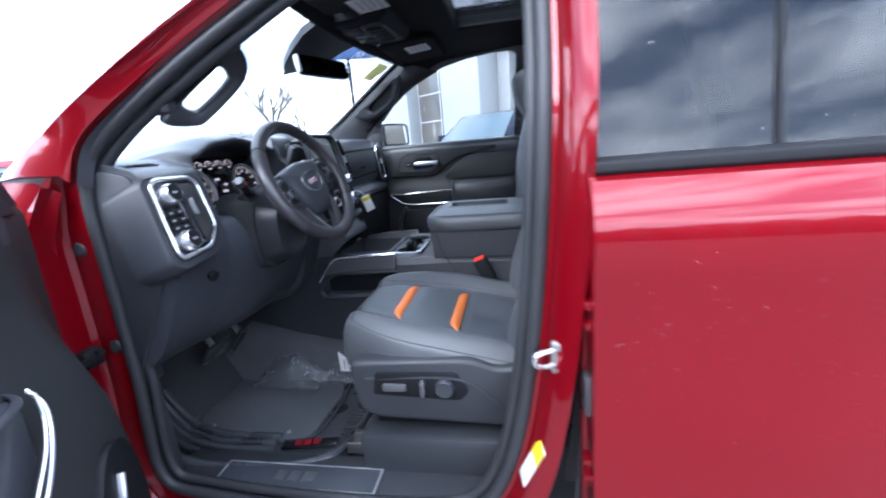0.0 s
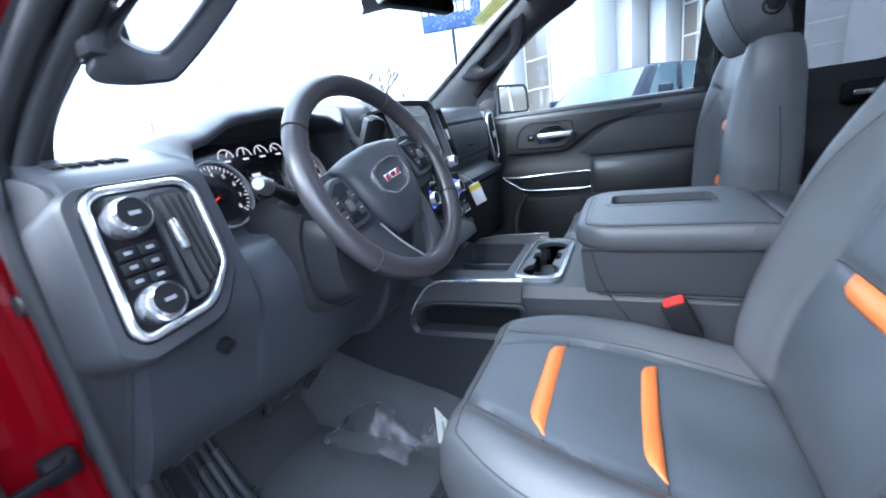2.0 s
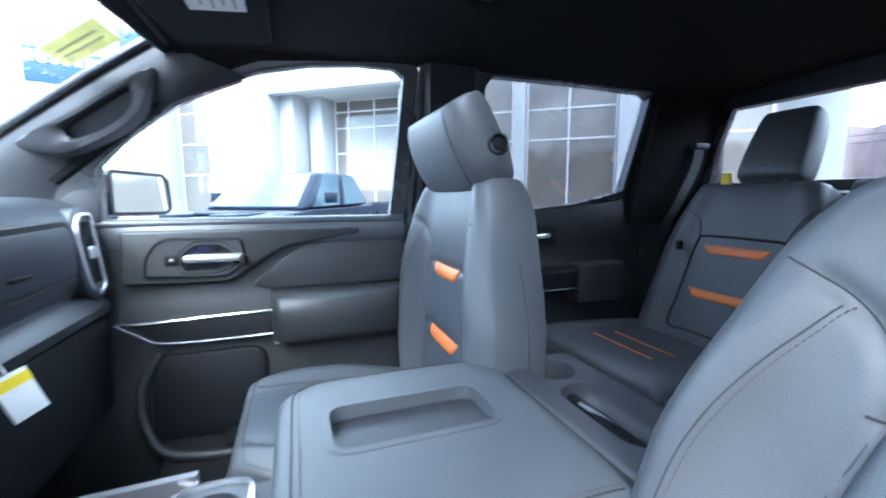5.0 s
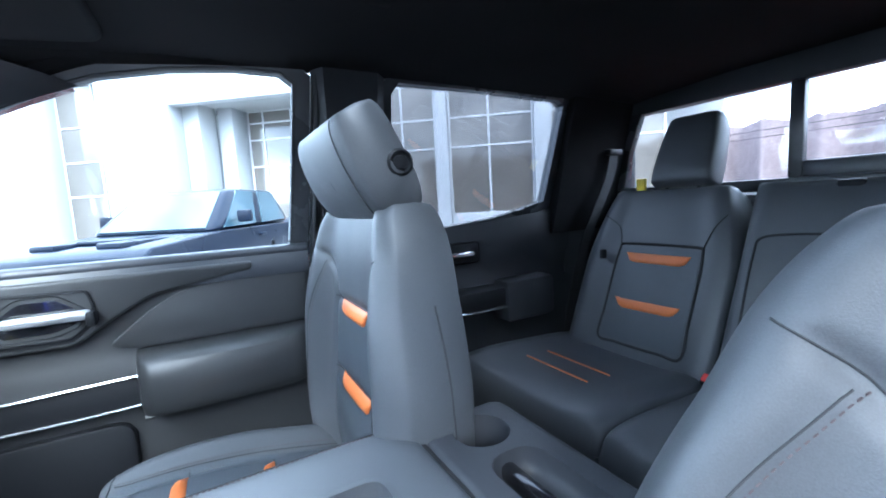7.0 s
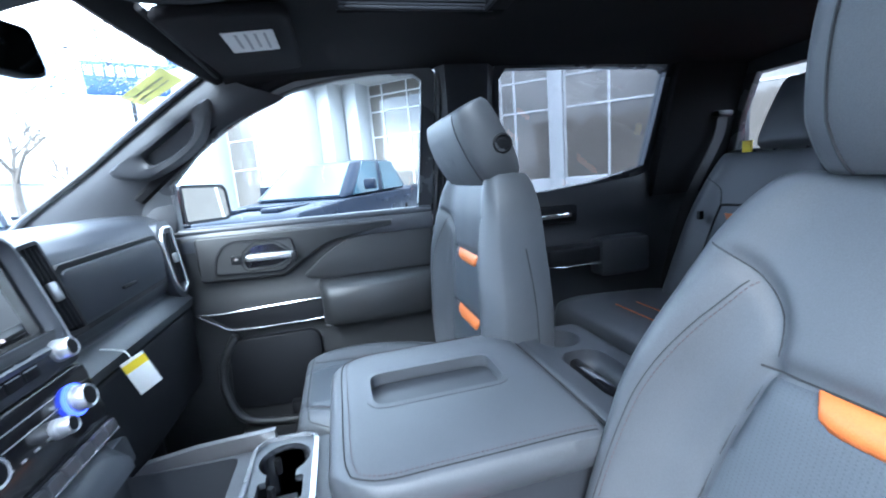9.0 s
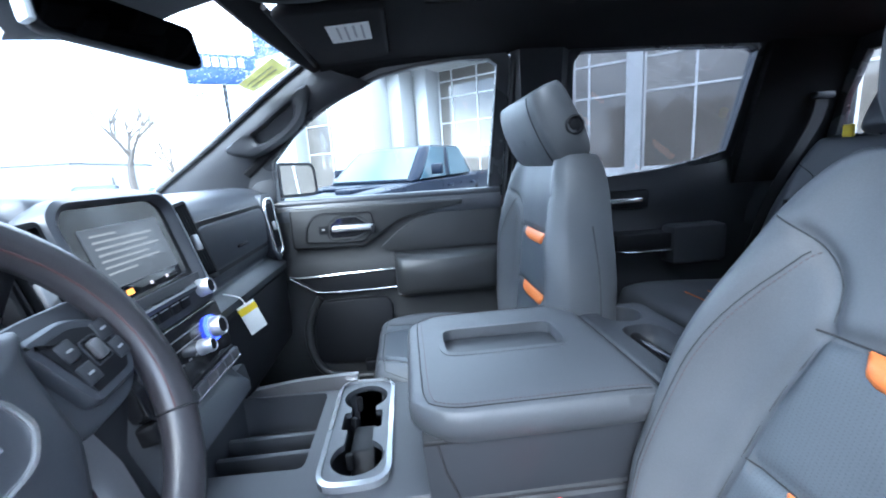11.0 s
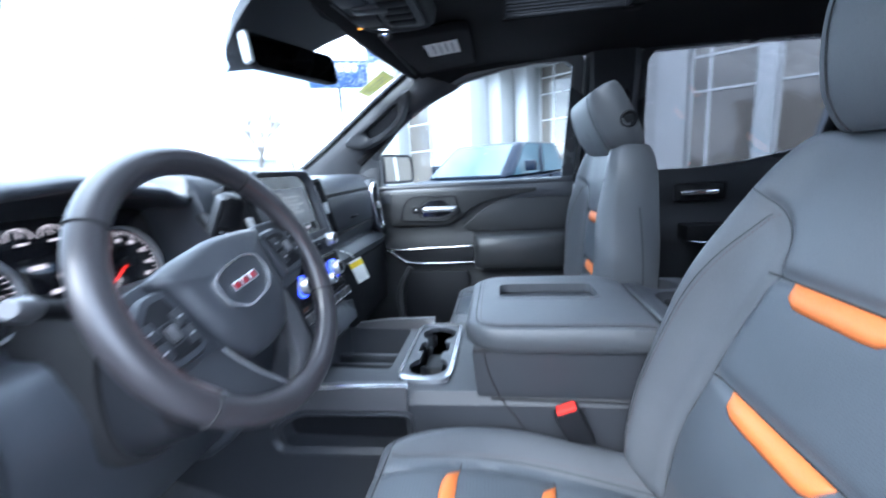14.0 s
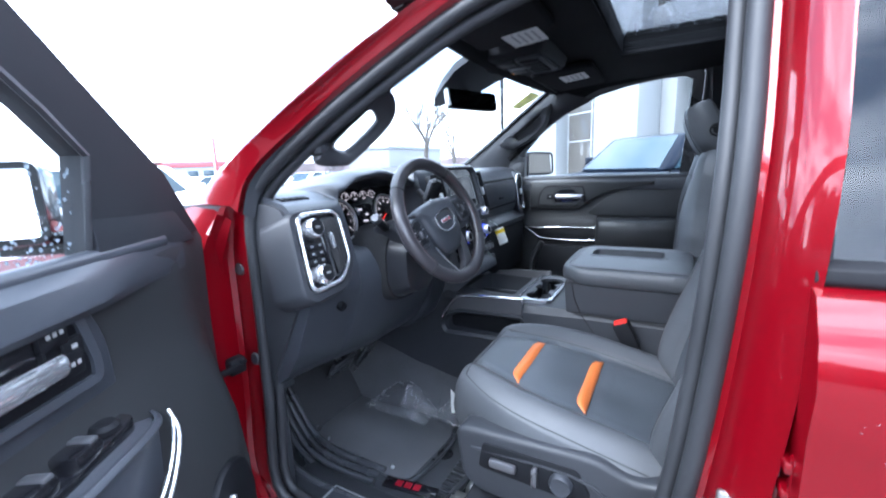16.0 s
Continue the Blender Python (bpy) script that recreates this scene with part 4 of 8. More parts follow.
    # Same pad on both doors; the driver's lighter plastic stands in for sky light.
    part("upper_pad", prism(up, "x", sx * (0.734 if sx < 0 else 0.7365), sx * 0.752, 0.005, 3), DASH if sx < 0 else DOORSKIN, d, "raised soft upper door panel")
    if sx > 0:
        part("handle_block", prism(rounded([(0.665, 1.245), (0.435, 1.240), (0.350, 1.296), (0.300, 1.324), (0.10, 1.356), (0.10, 1.376), (0.665, 1.376)], 0.014), "x", 0.728, 0.752, 0.007, 3), DOORSKIN, d, "raised swoosh round the handle", sharp=60)
    # handle bezel
    P = Plane((sx * (0.728 if sx > 0 else 0.733), 0.49, 1.302), (0, -1 if sx > 0 else 1, 0), (0, 0, 1))
    s = 1 if sx > 0 else -1
    outer = rounded([(-0.104, -0.030), (-0.086, 0.042), (0.100, 0.052), (0.106, -0.036), (0.07, -0.052), (-0.10, -0.056)], 0.018)
    if sx > 0:
        outer = rounded([(-0.133, -0.039), (-0.126, 0.013), (-0.101, 0.048), (-0.073, 0.058), (0.086, 0.052), (0.095, 0.015), (0.087, -0.017), (0.054, -0.047), (-0.027, -0.046)], 0.012)
    else:
        outer = [(x * s, y) for x, y in outer][::-1]
    part("handle_bezel", P.ring(outer, inset(outer, 0.010 if sx < 0 else 0.004), -0.004, 0.010 if sx < 0 else 0.005, -0.003 if sx < 0 else 0.001), DASH if sx < 0 else HARD, d, "dark plastic handle surround")
    part("handle_plate", P.plate(inset(outer, 0.005), -0.006, 0.002), HARD if sx < 0 else DOORSKIN, d)
    hy = lambda a: a * s if sx < 0 else a
    c0, c1 = sorted((hy(-0.035), hy(0.095)))
    cup = rounded([(c0, -0.030), (c0 + 0.012, 0.036), (c1, 0.038), (c1, -0.030)], 0.014)
    if sx > 0:
        cup = rounded([(-0.061, -0.014), (-0.054, 0.021), (-0.021, 0.046), (0.040, 0.046), (0.083, 0.012), (0.068, -0.023), (0.031, -0.036), (-0.050, -0.036)], 0.010)
    part("handle_cup", P.ring(cup, inset(cup, 0.010), 0.0015, 0.004, -0.010), HARD, d)
    part("cup_floor", P.plate(inset(cup, 0.009), -0.004, 0.0028), GLOSSBLACK, d)
    l0, l1 = sorted((hy(-0.042), hy(0.092)))
    part("lever", P.box(l0, l1, -0.020 if sx < 0 else -0.006, 0.006 if sx < 0 else 0.014, 0.012, 0.026, 0.008), SATIN if sx > 0 else CHROME, d, "chrome door lever")
    part("lever_end", P.box(*sorted((hy(0.082), hy(0.098))), -0.020, 0.010, 0.0, 0.030, 0.006), HARD, d)
    k0, k1 = sorted((hy(-0.085), hy(-0.055)))
    part("lock_button", P.box(k0, k1, -0.012, 0.014, 0.002, 0.007, 0.003), HARD, d)
    part("lock_mark", P.box(k0 + 0.011, k0 + 0.019, 0.0, 0.005, 0.007, 0.0076, 0), GREYPAPER, d)
    if sx > 0:
        # pull pocket between chrome lines
        part("pull_pocket", prism(rounded([(0.665, 1.148), (0.60, 1.094), (0.338, 1.090), (0.335, 1.152)], 0.01), "x", sx * 0.728, sx * 0.750, 0.004), HARD, d, "dark pull pocket")
        part("chrome_line", sweep(smoothed([V(sx * 0.728, 0.69, 1.153), V(sx * 0.725, 0.63, 1.149), V(sx * 0.724, 0.5, 1.154), V(sx * 0.724, 0.335, 1.158)]), 0.0030, False, 8), CHROME, d, "thin chrome line")
        part("chrome_line", sweep(smoothed([V(sx * 0.728, 0.69, 1.151), V(sx * 0.725, 0.64, 1.118), V(sx * 0.724, 0.595, 1.096), V(sx * 0.724, 0.46, 1.092), V(sx * 0.724, 0.335, 1.094)]), 0.0026, False, 8), CHROME, d)
        # armrest
        arm = [[V(sx * (0.75 - w), y, z) for w, z in ((0.0, 1.075), (t, 1.080), (t + 0.015, 1.10), (t + 0.018, 1.16), (t + 0.008, 1.192), (t - 0.01, 1.204), (0.0, 1.208))] for y, t in ((0.340, 0.03), (0.332, 0.060), (0.31, 0.078), (0.15, 0.082), (0.03, 0.078), (0.0, 0.06), (-0.01, 0.03))]
        part("armrest", loft(arm), DOORSKIN, d, "padded black armrest")
        part("armrest_base", sweep([V(sx * 0.70, y, 1.075) for y in (0.335, 0.2, 0.05, -0.01)], 0.009, False, 8, 1.2), DOORSKIN, d)
    if sx > 0:
        # map pocket
        lip = smoothed([V(sx * 0.735, 0.60, 1.075), V(sx * 0.728, 0.645, 0.99), V(sx * 0.715, 0.645, 0.90), V(sx * 0.700, 0.605, 0.825), V(sx * 0.695, 0.52, 0.800), V(sx * 0.695, 0.40, 0.795), V(sx * 0.70, 0.20, 0.80), V(sx * 0.71, 0.02, 0.82)])
        part("pocket_lip", sweep(lip, 0.013, False, 10, 1.0), DOORSKIN, d, "rounded edge of the door pocket")
        part("pocket_back", prism(rounded([(0.625, 1.06), (0.635, 0.84), (0.36, 0.82), (0.36, 1.06)], 0.04), "x", sx * 0.728, sx * 0.752, 0.006), HARD, d, "dark door pocket with a speaker panel")
        part("pocket_step", bx(0.69, 0.75, -0.01, 0.62, 0.69, 0.79, r=0.02), DOORSKIN, d)
        part("pocket_bin", bx(0.700, 0.745, 0.41, 0.47, 0.80, 0.845, r=0.006), HARD, d, "small latch block in the pocket")
    # window
    part("window_glass", loft([[V(sx * (side_x(z) + 0.012), y, z) for y, z in inset(win, -0.01)], [V(sx * (side_x(z) + 0.016), y, z) for y, z in inset(win, -0.01)]]), GLASS, d, "clear side window with water drops")
    rim_ = lambda pts, o: [V(sx * (side_x(z) + o), y, z) for y, z in pts]
    part("window_frame", loft([rim_(win, -0.002), rim_(edge_, -0.004), rim_(edge_, 0.040), rim_(win, 0.030)], wrap=True), TRIM if sx < 0 else RUBBER, d, "black window frame")
    part("window_seal", sweep([V(sx * (side_x(z) - 0.002), y, z) for y, z in win], 0.005, True, 6), RUBBER, d)
    return d


def header_seal(sx):
    part("header_seal", sweep(smoothed([V(sx * (side_x(z) - 0.004), y, z + 0.014) for y, z in FRAME[1:9]]), 0.019, False, 8), LINER, body, "black seal along the door header")


header_seal(1)
pass_door = front_door(1, "passenger_door", "closed front door with dark grey panel, chrome lever and chrome lines")
mirror_root = thing("side_mirror", "large black towing-style side mirror on the passenger door", "side mirror", (0.90, 0.70, 1.36))


def door_mirror(sx, root, y0=0.0):
    P = Plane((sx * 0.965, 0.682 + y0, 1.468), (1, -0.36 * sx, 0), (0, 0.06 if sx > 0 else 0.22, 1))
    shell = rounded([(-0.120, -0.060), (-0.112, 0.062), (0.095, 0.060), (0.118, 0.042), (0.118, -0.050), (0.09, -0.064)] if sx > 0 else [(-0.09, -0.064), (-0.118, -0.050), (-0.118, 0.042), (-0.095, 0.060), (0.112, 0.062), (0.120, -0.060)], 0.018)
    part("housing", loft([[P.p(*p, 0.004) for p in shell], [P.p(*p, -0.03) for p in scaled(shell, 1.03)], [P.p(*p, -0.08) for p in scaled(shell, 0.9)], [P.p(*p, -0.11) for p in scaled(shell, 0.6)]]), GLOSSBLACK, root, "black mirror housing")
    part("rim", P.ring(shell, inset(shell, 0.010), 0.0, 0.008), HARD, root)
    part("mirror_glass", P.plate(inset(shell, 0.009), 0.000, 0.005), MIRROR, root, "mirror glass")
    part("arm", merged([rbox(min(sx * .80, sx * 0.97), max(sx * .80, sx * 0.97), 0.735 + y0, 0.79 + y0, 1.385, 1.42, 0.012)]), GLOSSBLACK, root)


door_mirror(1, mirror_root)
part("sail", prism([(0.82, 1.40), (0.70, 1.40), (0.685, 1.535), (0.74, 1.48)], "x", 0.735, 0.755, 0.004), TRIM, mirror_root, "black sail panel")
# lock pin and drops
part("lock_pin", spun([(0.001, 0.022), (0.004, 0.02), (0.005, 0)], (0.762, 0.045, 1.398), (0, 0, 1), 10), HARD, pass_door)

drv_door = front_door(-1, "driver_door", "open front door with dark grey panel and chrome-edged switch armrest")
# switch armrest of the driver's door: a wedge with a bright upper edge and a chrome hook at its front
pod = [[V(-x, y, z) for x, z in ((0.750, 1.05), (0.752 - t, 1.045), (0.748 - t, h - 0.012), (0.754 - t, h), (0.750, h + 0.016))] for y, t, h in ((0.652, 0.012, 1.150), (0.640, 0.045, 1.156), (0.60, 0.070, 1.162), (0.50, 0.086, 1.172), (0.3, 0.095, 1.180), (0.05, 0.098, 1.185), (0.0, 0.07, 1.185))]
part("switch_armrest", loft(pod), DASH, drv_door, "black switch armrest")
part("upper_edge", sweep(smoothed([V(-0.735, 0.652, 1.160), V(-0.704, 0.640, 1.160), V(-0.680, 0.60, 1.164), V(-0.664, 0.50, 1.174), V(-0.655, 0.3, 1.182), V(-0.652, 0.05, 1.187)]), 0.006, False, 8, 0.6), DASH, drv_door, "soft rounded upper edge")
part("chrome_hook", sweep(smoothed([V(-0.690, 0.648, 1.160), V(-0.666, 0.625, 1.138), V(-0.655, 0.585, 1.100), V(-0.650, 0.53, 1.064), V(-0.648, 0.47, 1.046)]), 0.0034, False, 8), CHROME, drv_door, "chrome hook on the armrest front")
part("chrome_hook", sweep(smoothed([V(-0.676, 0.632, 1.160), V(-0.660, 0.602, 1.142), V(-0.650, 0.562, 1.112), V(-0.646, 0.505, 1.080)]), 0.0026, False, 8), CHROME, drv_door)
part("switch_panel", prism(rounded([(-0.742, 0.61), (-0.702, 0.60), (-0.686, 0.48), (-0.682, 0.24), (-0.742, 0.24)], 0.012), "z", 1.165, 1.186, 0.003), GLOSSBLACK, drv_door, "gloss black switch panel")
part("mirror_knob", spun([(0.018, 0), (0.018, 0.008), (0.013, 0.013), (0.001, 0.014)], (-0.718, 0.565, 1.184), (0, 0, 1), 20), HARD, drv_door, "round mirror control")
for k in range(4):
    y = 0.515 - 0.062 * k
    part("window_switch", rbox(-0.730, -0.694, y - 0.022, y + 0.022, 1.180, 1.200, 0.008), GLOSSBLACK, drv_door, "glossy black window switch with a grey tip")
    part("switch_tip", rbox(-0.726, -0.698, y + 0.004, y + 0.018, 1.196, 1.203, 0.003), WOOD, drv_door)
for k, (y, z) in enumerate(((0.535, 1.328), (0.550, 1.284))):
    part("seat_button", rbox(-0.734, -0.724, y - 0.020, y + 0.020, z - 0.016, z + 0.016, 0.004), HARD, drv_door)
    for j in range(3):
        part("button_mark", rbox(-0.7245, -0.7232, y - 0.011 + 0.009 * j, y - 0.006 + 0.009 * j, z - 0.002, z + 0.003, 0), GREYPAPER, drv_door)
part("speaker_cover", prism(rounded([(0.80, 0.80), (0.80, 0.93), (0.765, 1.00), (0.69, 1.01), (0.61, 0.93), (0.60, 0.80)], 0.04), "x", -0.668, -0.650, 0.006), HARD, drv_door, "dark speaker cover with a satin bar")
part("speaker_bar", rbox(-0.008, 0.008, -0.005, 0.005, -0.028, 0.028, 0.003, m=Matrix.Translation((-0.648, 0.692, 0.935)) @ Matrix.Rotation(radians(-25), 4, "X")), SATIN, drv_door, "small satin bar")
part("sail_panel", prism([(0.90, 1.378), (0.652, 1.387), (0.636, 1.535), (0.665, 1.56), (0.80, 1.485)], "x", -0.757, -0.742, 0.004), TRIM, drv_door, "black triangular mirror panel")
mirror_left = thing("side_mirror", "large black towing-style side mirror on the driver door", "side mirror", (-0.90, 0.70, 1.36))
door_mirror(-1, mirror_left)
# swing the door and its mirror open about the hinge
swing = Matrix.Translation((-0.85, 0.985, -0.03)) @ Matrix.Rotation(radians(-57), 4, "Z") @ Matrix.Translation((0.85, -0.985, 0))
for r in (drv_door, mirror_left):
    r.matrix_basis = swing @ r.matrix_basis


def rear_door(sx, name, label):
    d = thing(name, label, "car door", (sx * 0.80, -0.12, 0.62))
    prof = [(0.80, 1.345), (0.838, 1.335), (0.862, 1.30), (0.876, 1.255), (0.868, 1.2), (0.872, 1.0), (0.880, 0.85), (0.872, 0.66), (0.845, 0.59), (0.80, 0.59)]
    part("outer_skin", loft([[V(sx * x, y, z) for x, z in prof] for y in (-0.092, -0.100, -0.4, -0.8, -1.12, -1.20)]), RED, d, "wet red outer door skin with a sharp shoulder line")
    rows = [[V(sx * x, y, z) for x, z in ((0.785, 1.41 + k), (0.750, 1.412 + k), (0.738, 1.38 + k), (0.745, 1.30), (0.752, 1.22), (0.735, 1.19), (0.735, 1.12), (0.75, 1.08), (0.745, 0.90), (0.735, 0.80), (0.745, 0.66), (0.785, 0.65))] for y, k in ((-0.26, 0), (-0.45, 0.0), (-0.62, 0.016), (-0.76, 0.04), (-0.95, 0.06))]
    part("inner_panel", loft(rows), TRIM, d, "dark inner door panel")
    a, b = sorted((sx * 0.66, sx * 0.745))
    part("armrest", rbox(a, b, -0.80, -0.60, 1.10, 1.235, 0.02), TRIM, d, "padded rear armrest")
    part("pull_pocket", rbox(a, b, -0.595, -0.40, 1.160, 1.218, 0.008), HARD, d, "dark pull pocket")
    part("chrome_line", sweep([V(sx * 0.675, -0.40, 1.164), V(sx * 0.658, -0.45, 1.158), V(sx * 0.658, -0.595, 1.158)], 0.003, False, 6), CHROME, d)
    part("lever", rbox(*sorted((sx * 0.712, sx * 0.725)), -0.52, -0.40, 1.318, 1.335, 0.005), CHROME, d, "chrome inner lever")
    part("lever_cup", rbox(*sorted((sx * 0.728, sx * 0.745)), -0.55, -0.38, 1.295, 1.36, 0.012), HARD, d)
    part("window_glass", loft([[V(sx * (side_x(z) + 0.012), y, z) for y, z in inset(RWIN, -0.01)], [V(sx * (side_x(z) + 0.016), y, z) for y, z in inset(RWIN, -0.01)]]), PRIVACY if sx > 0 else GLASS, d, "tinted rear side window")
    window_frame(sx, RWIN, 0.035, d, "window_seal", RUBBER, -0.004, 0.030)
    return d


rear_door(1, "rear_door", "closed rear door with dark panel and tinted window")
drd = rear_door(-1, "rear_door", "closed wet red rear door with mirror-like dark glass")
# Driver-side rear door, seen from outside: black glass frame, belt moulding, hinges in the gap.
G = [(-0.105, 1.352), (-0.104, 1.60), (-0.104, 1.80), (-1.05, 1.80), (-1.12, 1.62), (-1.12, 1.375)]
part("outer_glass", loft([[V(-(side_x(z, 0.806)), y, z) for y, z in G], [V(-(side_x(z, 0.802)), y, z) for y, z in G]]), DARKPRIVACY, drd, "dark glass mirroring the cloudy sky")
part("glass_frame", loft([[V(-side_x(z, x), y, z) for y, z in ((-0.092, 1.338), (-0.089, 1.80))] for x in (0.79, 0.815)] + [[V(-side_x(z, x), y - 0.016, z) for y, z in ((-0.092, 1.338), (-0.089, 1.80))] for x in (0.815, 0.79)], cap=False, closed=False, wrap=True), HARD, drd, "weathered black window frame")
part("glass_divider", loft([[V(-side_x(z, x), y, z) for y, z in ((-0.33, 1.36), (-0.345, 1.80))] for x in (0.800, 0.8095)] + [[V(-side_x(z, x), y - 0.008, z) for y, z in ((-0.33, 1.36), (-0.345, 1.80))] for x in (0.8095, 0.800)], cap=False, closed=False, wrap=True), HARD, drd)
part("belt_moulding", prism([(-0.815, 1.337), (-0.822, 1.345), (-0.820, 1.358), (-0.806, 1.366), (-0.795, 1.345)], "y", -1.12, -0.093, 0.002), HARD, drd, "dark rubber belt moulding")
for z in (1.135, 0.86):
    part("hinge", merged([rbox(-0.842, -0.815, -0.150, -0.085, z - 0.022, z - 0.010, 0.003), rbox(-0.842, -0.815, -0.150, -0.085, z + 0.010, z + 0.022, 0.003), spun([(0.008, -0.03), (0.008, 0.03)], (-0.838, -0.098, z), (0, 0, 1), 10)]), RED, drd, "red painted door hinge")
part("wiring_boot", rbox(-0.835, -0.80, -0.115, -0.085, 0.955, 1.03, 0.008), RUBBER, drd, "black wiring boot")
part("jamb_back", rbox(-0.80, -0.77, -0.20, -0.085, 0.62, 1.36, 0.01), RED, drd)

def cut(bm, *tools):
    """The solid less the tools."""
    me = bpy.data.meshes.new("solid")
    bmesh.ops.recalc_face_normals(bm, faces=bm.faces)
    bm.to_mesh(me)
    bm.free()
    ob = bpy.data.objects.new("solid", me)
    scene.collection.objects.link(ob)
    made = [ob]
    for t in tools:
        tm = bpy.data.meshes.new("tool")
        bmesh.ops.recalc_face_normals(t, faces=t.faces)
        t.to_mesh(tm)
        t.free()
        to = bpy.data.objects.new("tool", tm)
        scene.collection.objects.link(to)
        made.append(to)
        md = ob.modifiers.new("cut", "BOOLEAN")
        md.operation, md.object, md.solver = "DIFFERENCE", to, "EXACT"
    bpy.context.view_layer.update()
    done = bpy.data.meshes.new_from_object(ob.evaluated_get(bpy.context.evaluated_depsgraph_get()))
    out = bmesh.new()
    out.from_mesh(done)
    for o in made:
        bpy.data.objects.remove(o)
    return out


# ---- dashboard ----
dash = thing("dashboard", "black soft-touch dashboard with chrome-ringed vents and a lit gauge cluster", "dashboard", (0, 1.0, 0.97))
LEFT = [(1.22, 1.345), (1.0, 1.405), (0.84, 1.423), (0.755, 1.407), (0.728, 1.394), (0.714, 1.365), (0.688, 1.27), (0.680, 1.225), (0.700, 1.165), (0.835, 0.965), (1.16, 0.965)]
CLUST = [(1.22, 1.355), (1.0, 1.445), (0.82, 1.474), (0.748, 1.470), (0.744, 1.450), (0.835, 1.440), (0.790, 1.285), (0.715, 1.262), (0.680, 1.165), (0.800, 0.955), (1.16, 0.955)]
MIDL = [(1.22, 1.360), (1.0, 1.456), (0.84, 1.474), (0.762, 1.468), (0.738, 1.450), (0.722, 1.400), (0.700, 1.30), (0.680, 1.24), (0.690, 1.12), (0.790, 0.94), (1.16, 0.94)]
STACK = [(1.22, 1.360), (1.0, 1.458), (0.84, 1.477), (0.742, 1.476), (0.718, 1.462), (0.706, 1.43), (0.672, 1.31), (0.650, 1.22), (0.640, 1.15), (0.640, 1.08), (1.16, 1.02)]
PASS = [(1.22, 1.355), (1.0, 1.440), (0.86, 1.458), (0.772, 1.450), (0.736, 1.428), (0.716, 1.395), (0.712, 1.28), (0.726, 1.245), (0.712, 1.205), (0.745, 0.96), (1.16, 0.94)]
sections = [(-0.738, LEFT), (-0.70, LEFT), (-0.60, LEFT), (-0.585, LEFT), (-0.572, CLUST), (-0.48, CLUST), (-0.40, CLUST), (-0.28, CLUST), (-0.235, CLUST), (-0.222, MIDL), (-0.16, MIDL),
            (-0.125, MIDL), (-0.108, STACK), (0.0, STACK), (0.112, STACK), (0.135, PASS), (0.30, PASS), (0.45, PASS), (0.60, PASS), (0.70, PASS), (0.742, PASS)]


def arch(x):
    """The brow over the cluster rises and falls."""
    return -0.045 * max(abs(x + 0.40) / 0.185, 0) ** 2.2


def section_at(x):
    for (xa, pa), (xb, pb) in zip(sections, sections[1:]):
        if xa <= x <= xb:
            t = (x - xa) / (xb - xa)
            t = t * t * (3 - 2 * t)
            k = lambda pr, q: max(arch(q), -0.045) if pr is CLUST else 0.0
            ka, kb = k(pa, xa), k(pb, xb)
            low = [((1 - q) * a_[0] + q * b_[0], (1 - q) * a_[1] + q * b_[1]) for q in [min(max((x + 0.70) / 0.30, 0), 1)] for q in [q * q * (3 - 2 * q)] for a_, b_ in zip(LEFT, CLUST)]
            mix_ = [(ya + (yb - ya) * t, za + (zb - za) * t + ((ka + (kb - ka) * t) if i in (1, 2, 3, 4, 5) else 0)) for i, ((ya, za), (yb, zb)) in enumerate(zip(pa, pb))]
            return [low[i] if i in (8, 9, 10) and x < -0.235 else p for i, p in enumerate(mix_)]


stops_ = sorted({round(x, 4) for x, _ in sections} | {round(xa + (xb - xa) * f, 4) for (xa, _), (xb, _) in zip(sections, sections[1:]) for f in (0.25, 0.5, 0.75)})
rows = [[V(x, p.x, p.y) for p in smoothed([(y, z, 0) for y, z in section_at(x)], True, 4)] for x in stops_]
part("dash_body", loft(rows), DASH, dash, "soft black dashboard moulding", sharp=55)
part("dash_side", prism(rounded([(0.848, 0.955), (0.715, 1.19), (0.705, 1.26), (0.736, 1.392), (0.80, 1.408), (0.848, 1.40)], 0.02), "x", -0.746, -0.730, 0.005), TRIM, dash, "grey dashboard end cover")
part("top_seam", sweep(smoothed([V(0.18, 0.80, 1.4545), V(0.35, 0.81, 1.4550), V(0.55, 0.82, 1.4560), V(0.72, 0.83, 1.4570)]), 0.002, False, 6), SEAMCUT, dash)

# Left pod: vent, light switch and drive mode knobs in a chrome ring.
P = Plane((-0.664, 0.693, 1.300), (1, 0, 0), (0, 0.32, 0.946))
ring = rounded([(-0.070, 0.074), (-0.052, 0.086), (0.040, 0.084), (0.056, 0.066), (0.048, -0.034), (0.006, -0.078), (-0.078, -0.084), (-0.089, -0.068)], 0.018)
podo = rounded([(-0.090, 0.080), (-0.070, 0.096), (0.052, 0.095), (0.072, 0.076), (0.064, -0.044), (0.016, -0.100), (-0.086, -0.108), (-0.112, -0.086)], 0.022)
part("left_pod", loft([[P.p(*p, -0.09) for p in podo], [P.p(*p, -0.004) for p in podo], [P.p(*p, 0.004) for p in inset(podo, 0.006)], [P.p(*p, 0.004) for p in inset(ring, -0.004)], [P.p(*p, -0.012) for p in inset(ring, 0.002)]]), TRIM, dash, "raised black vent pod")
part("vent_ring", sweep([P.p(x, y, 0.006) for x, y in inset(ring, 0.0035)], 0.0048, True, 10), CHROME, dash, "chrome ring round the vent pod")
part("pod_face", P.plate(inset(ring, 0.007), -0.014, 0.003), GLOSSBLACK, dash)
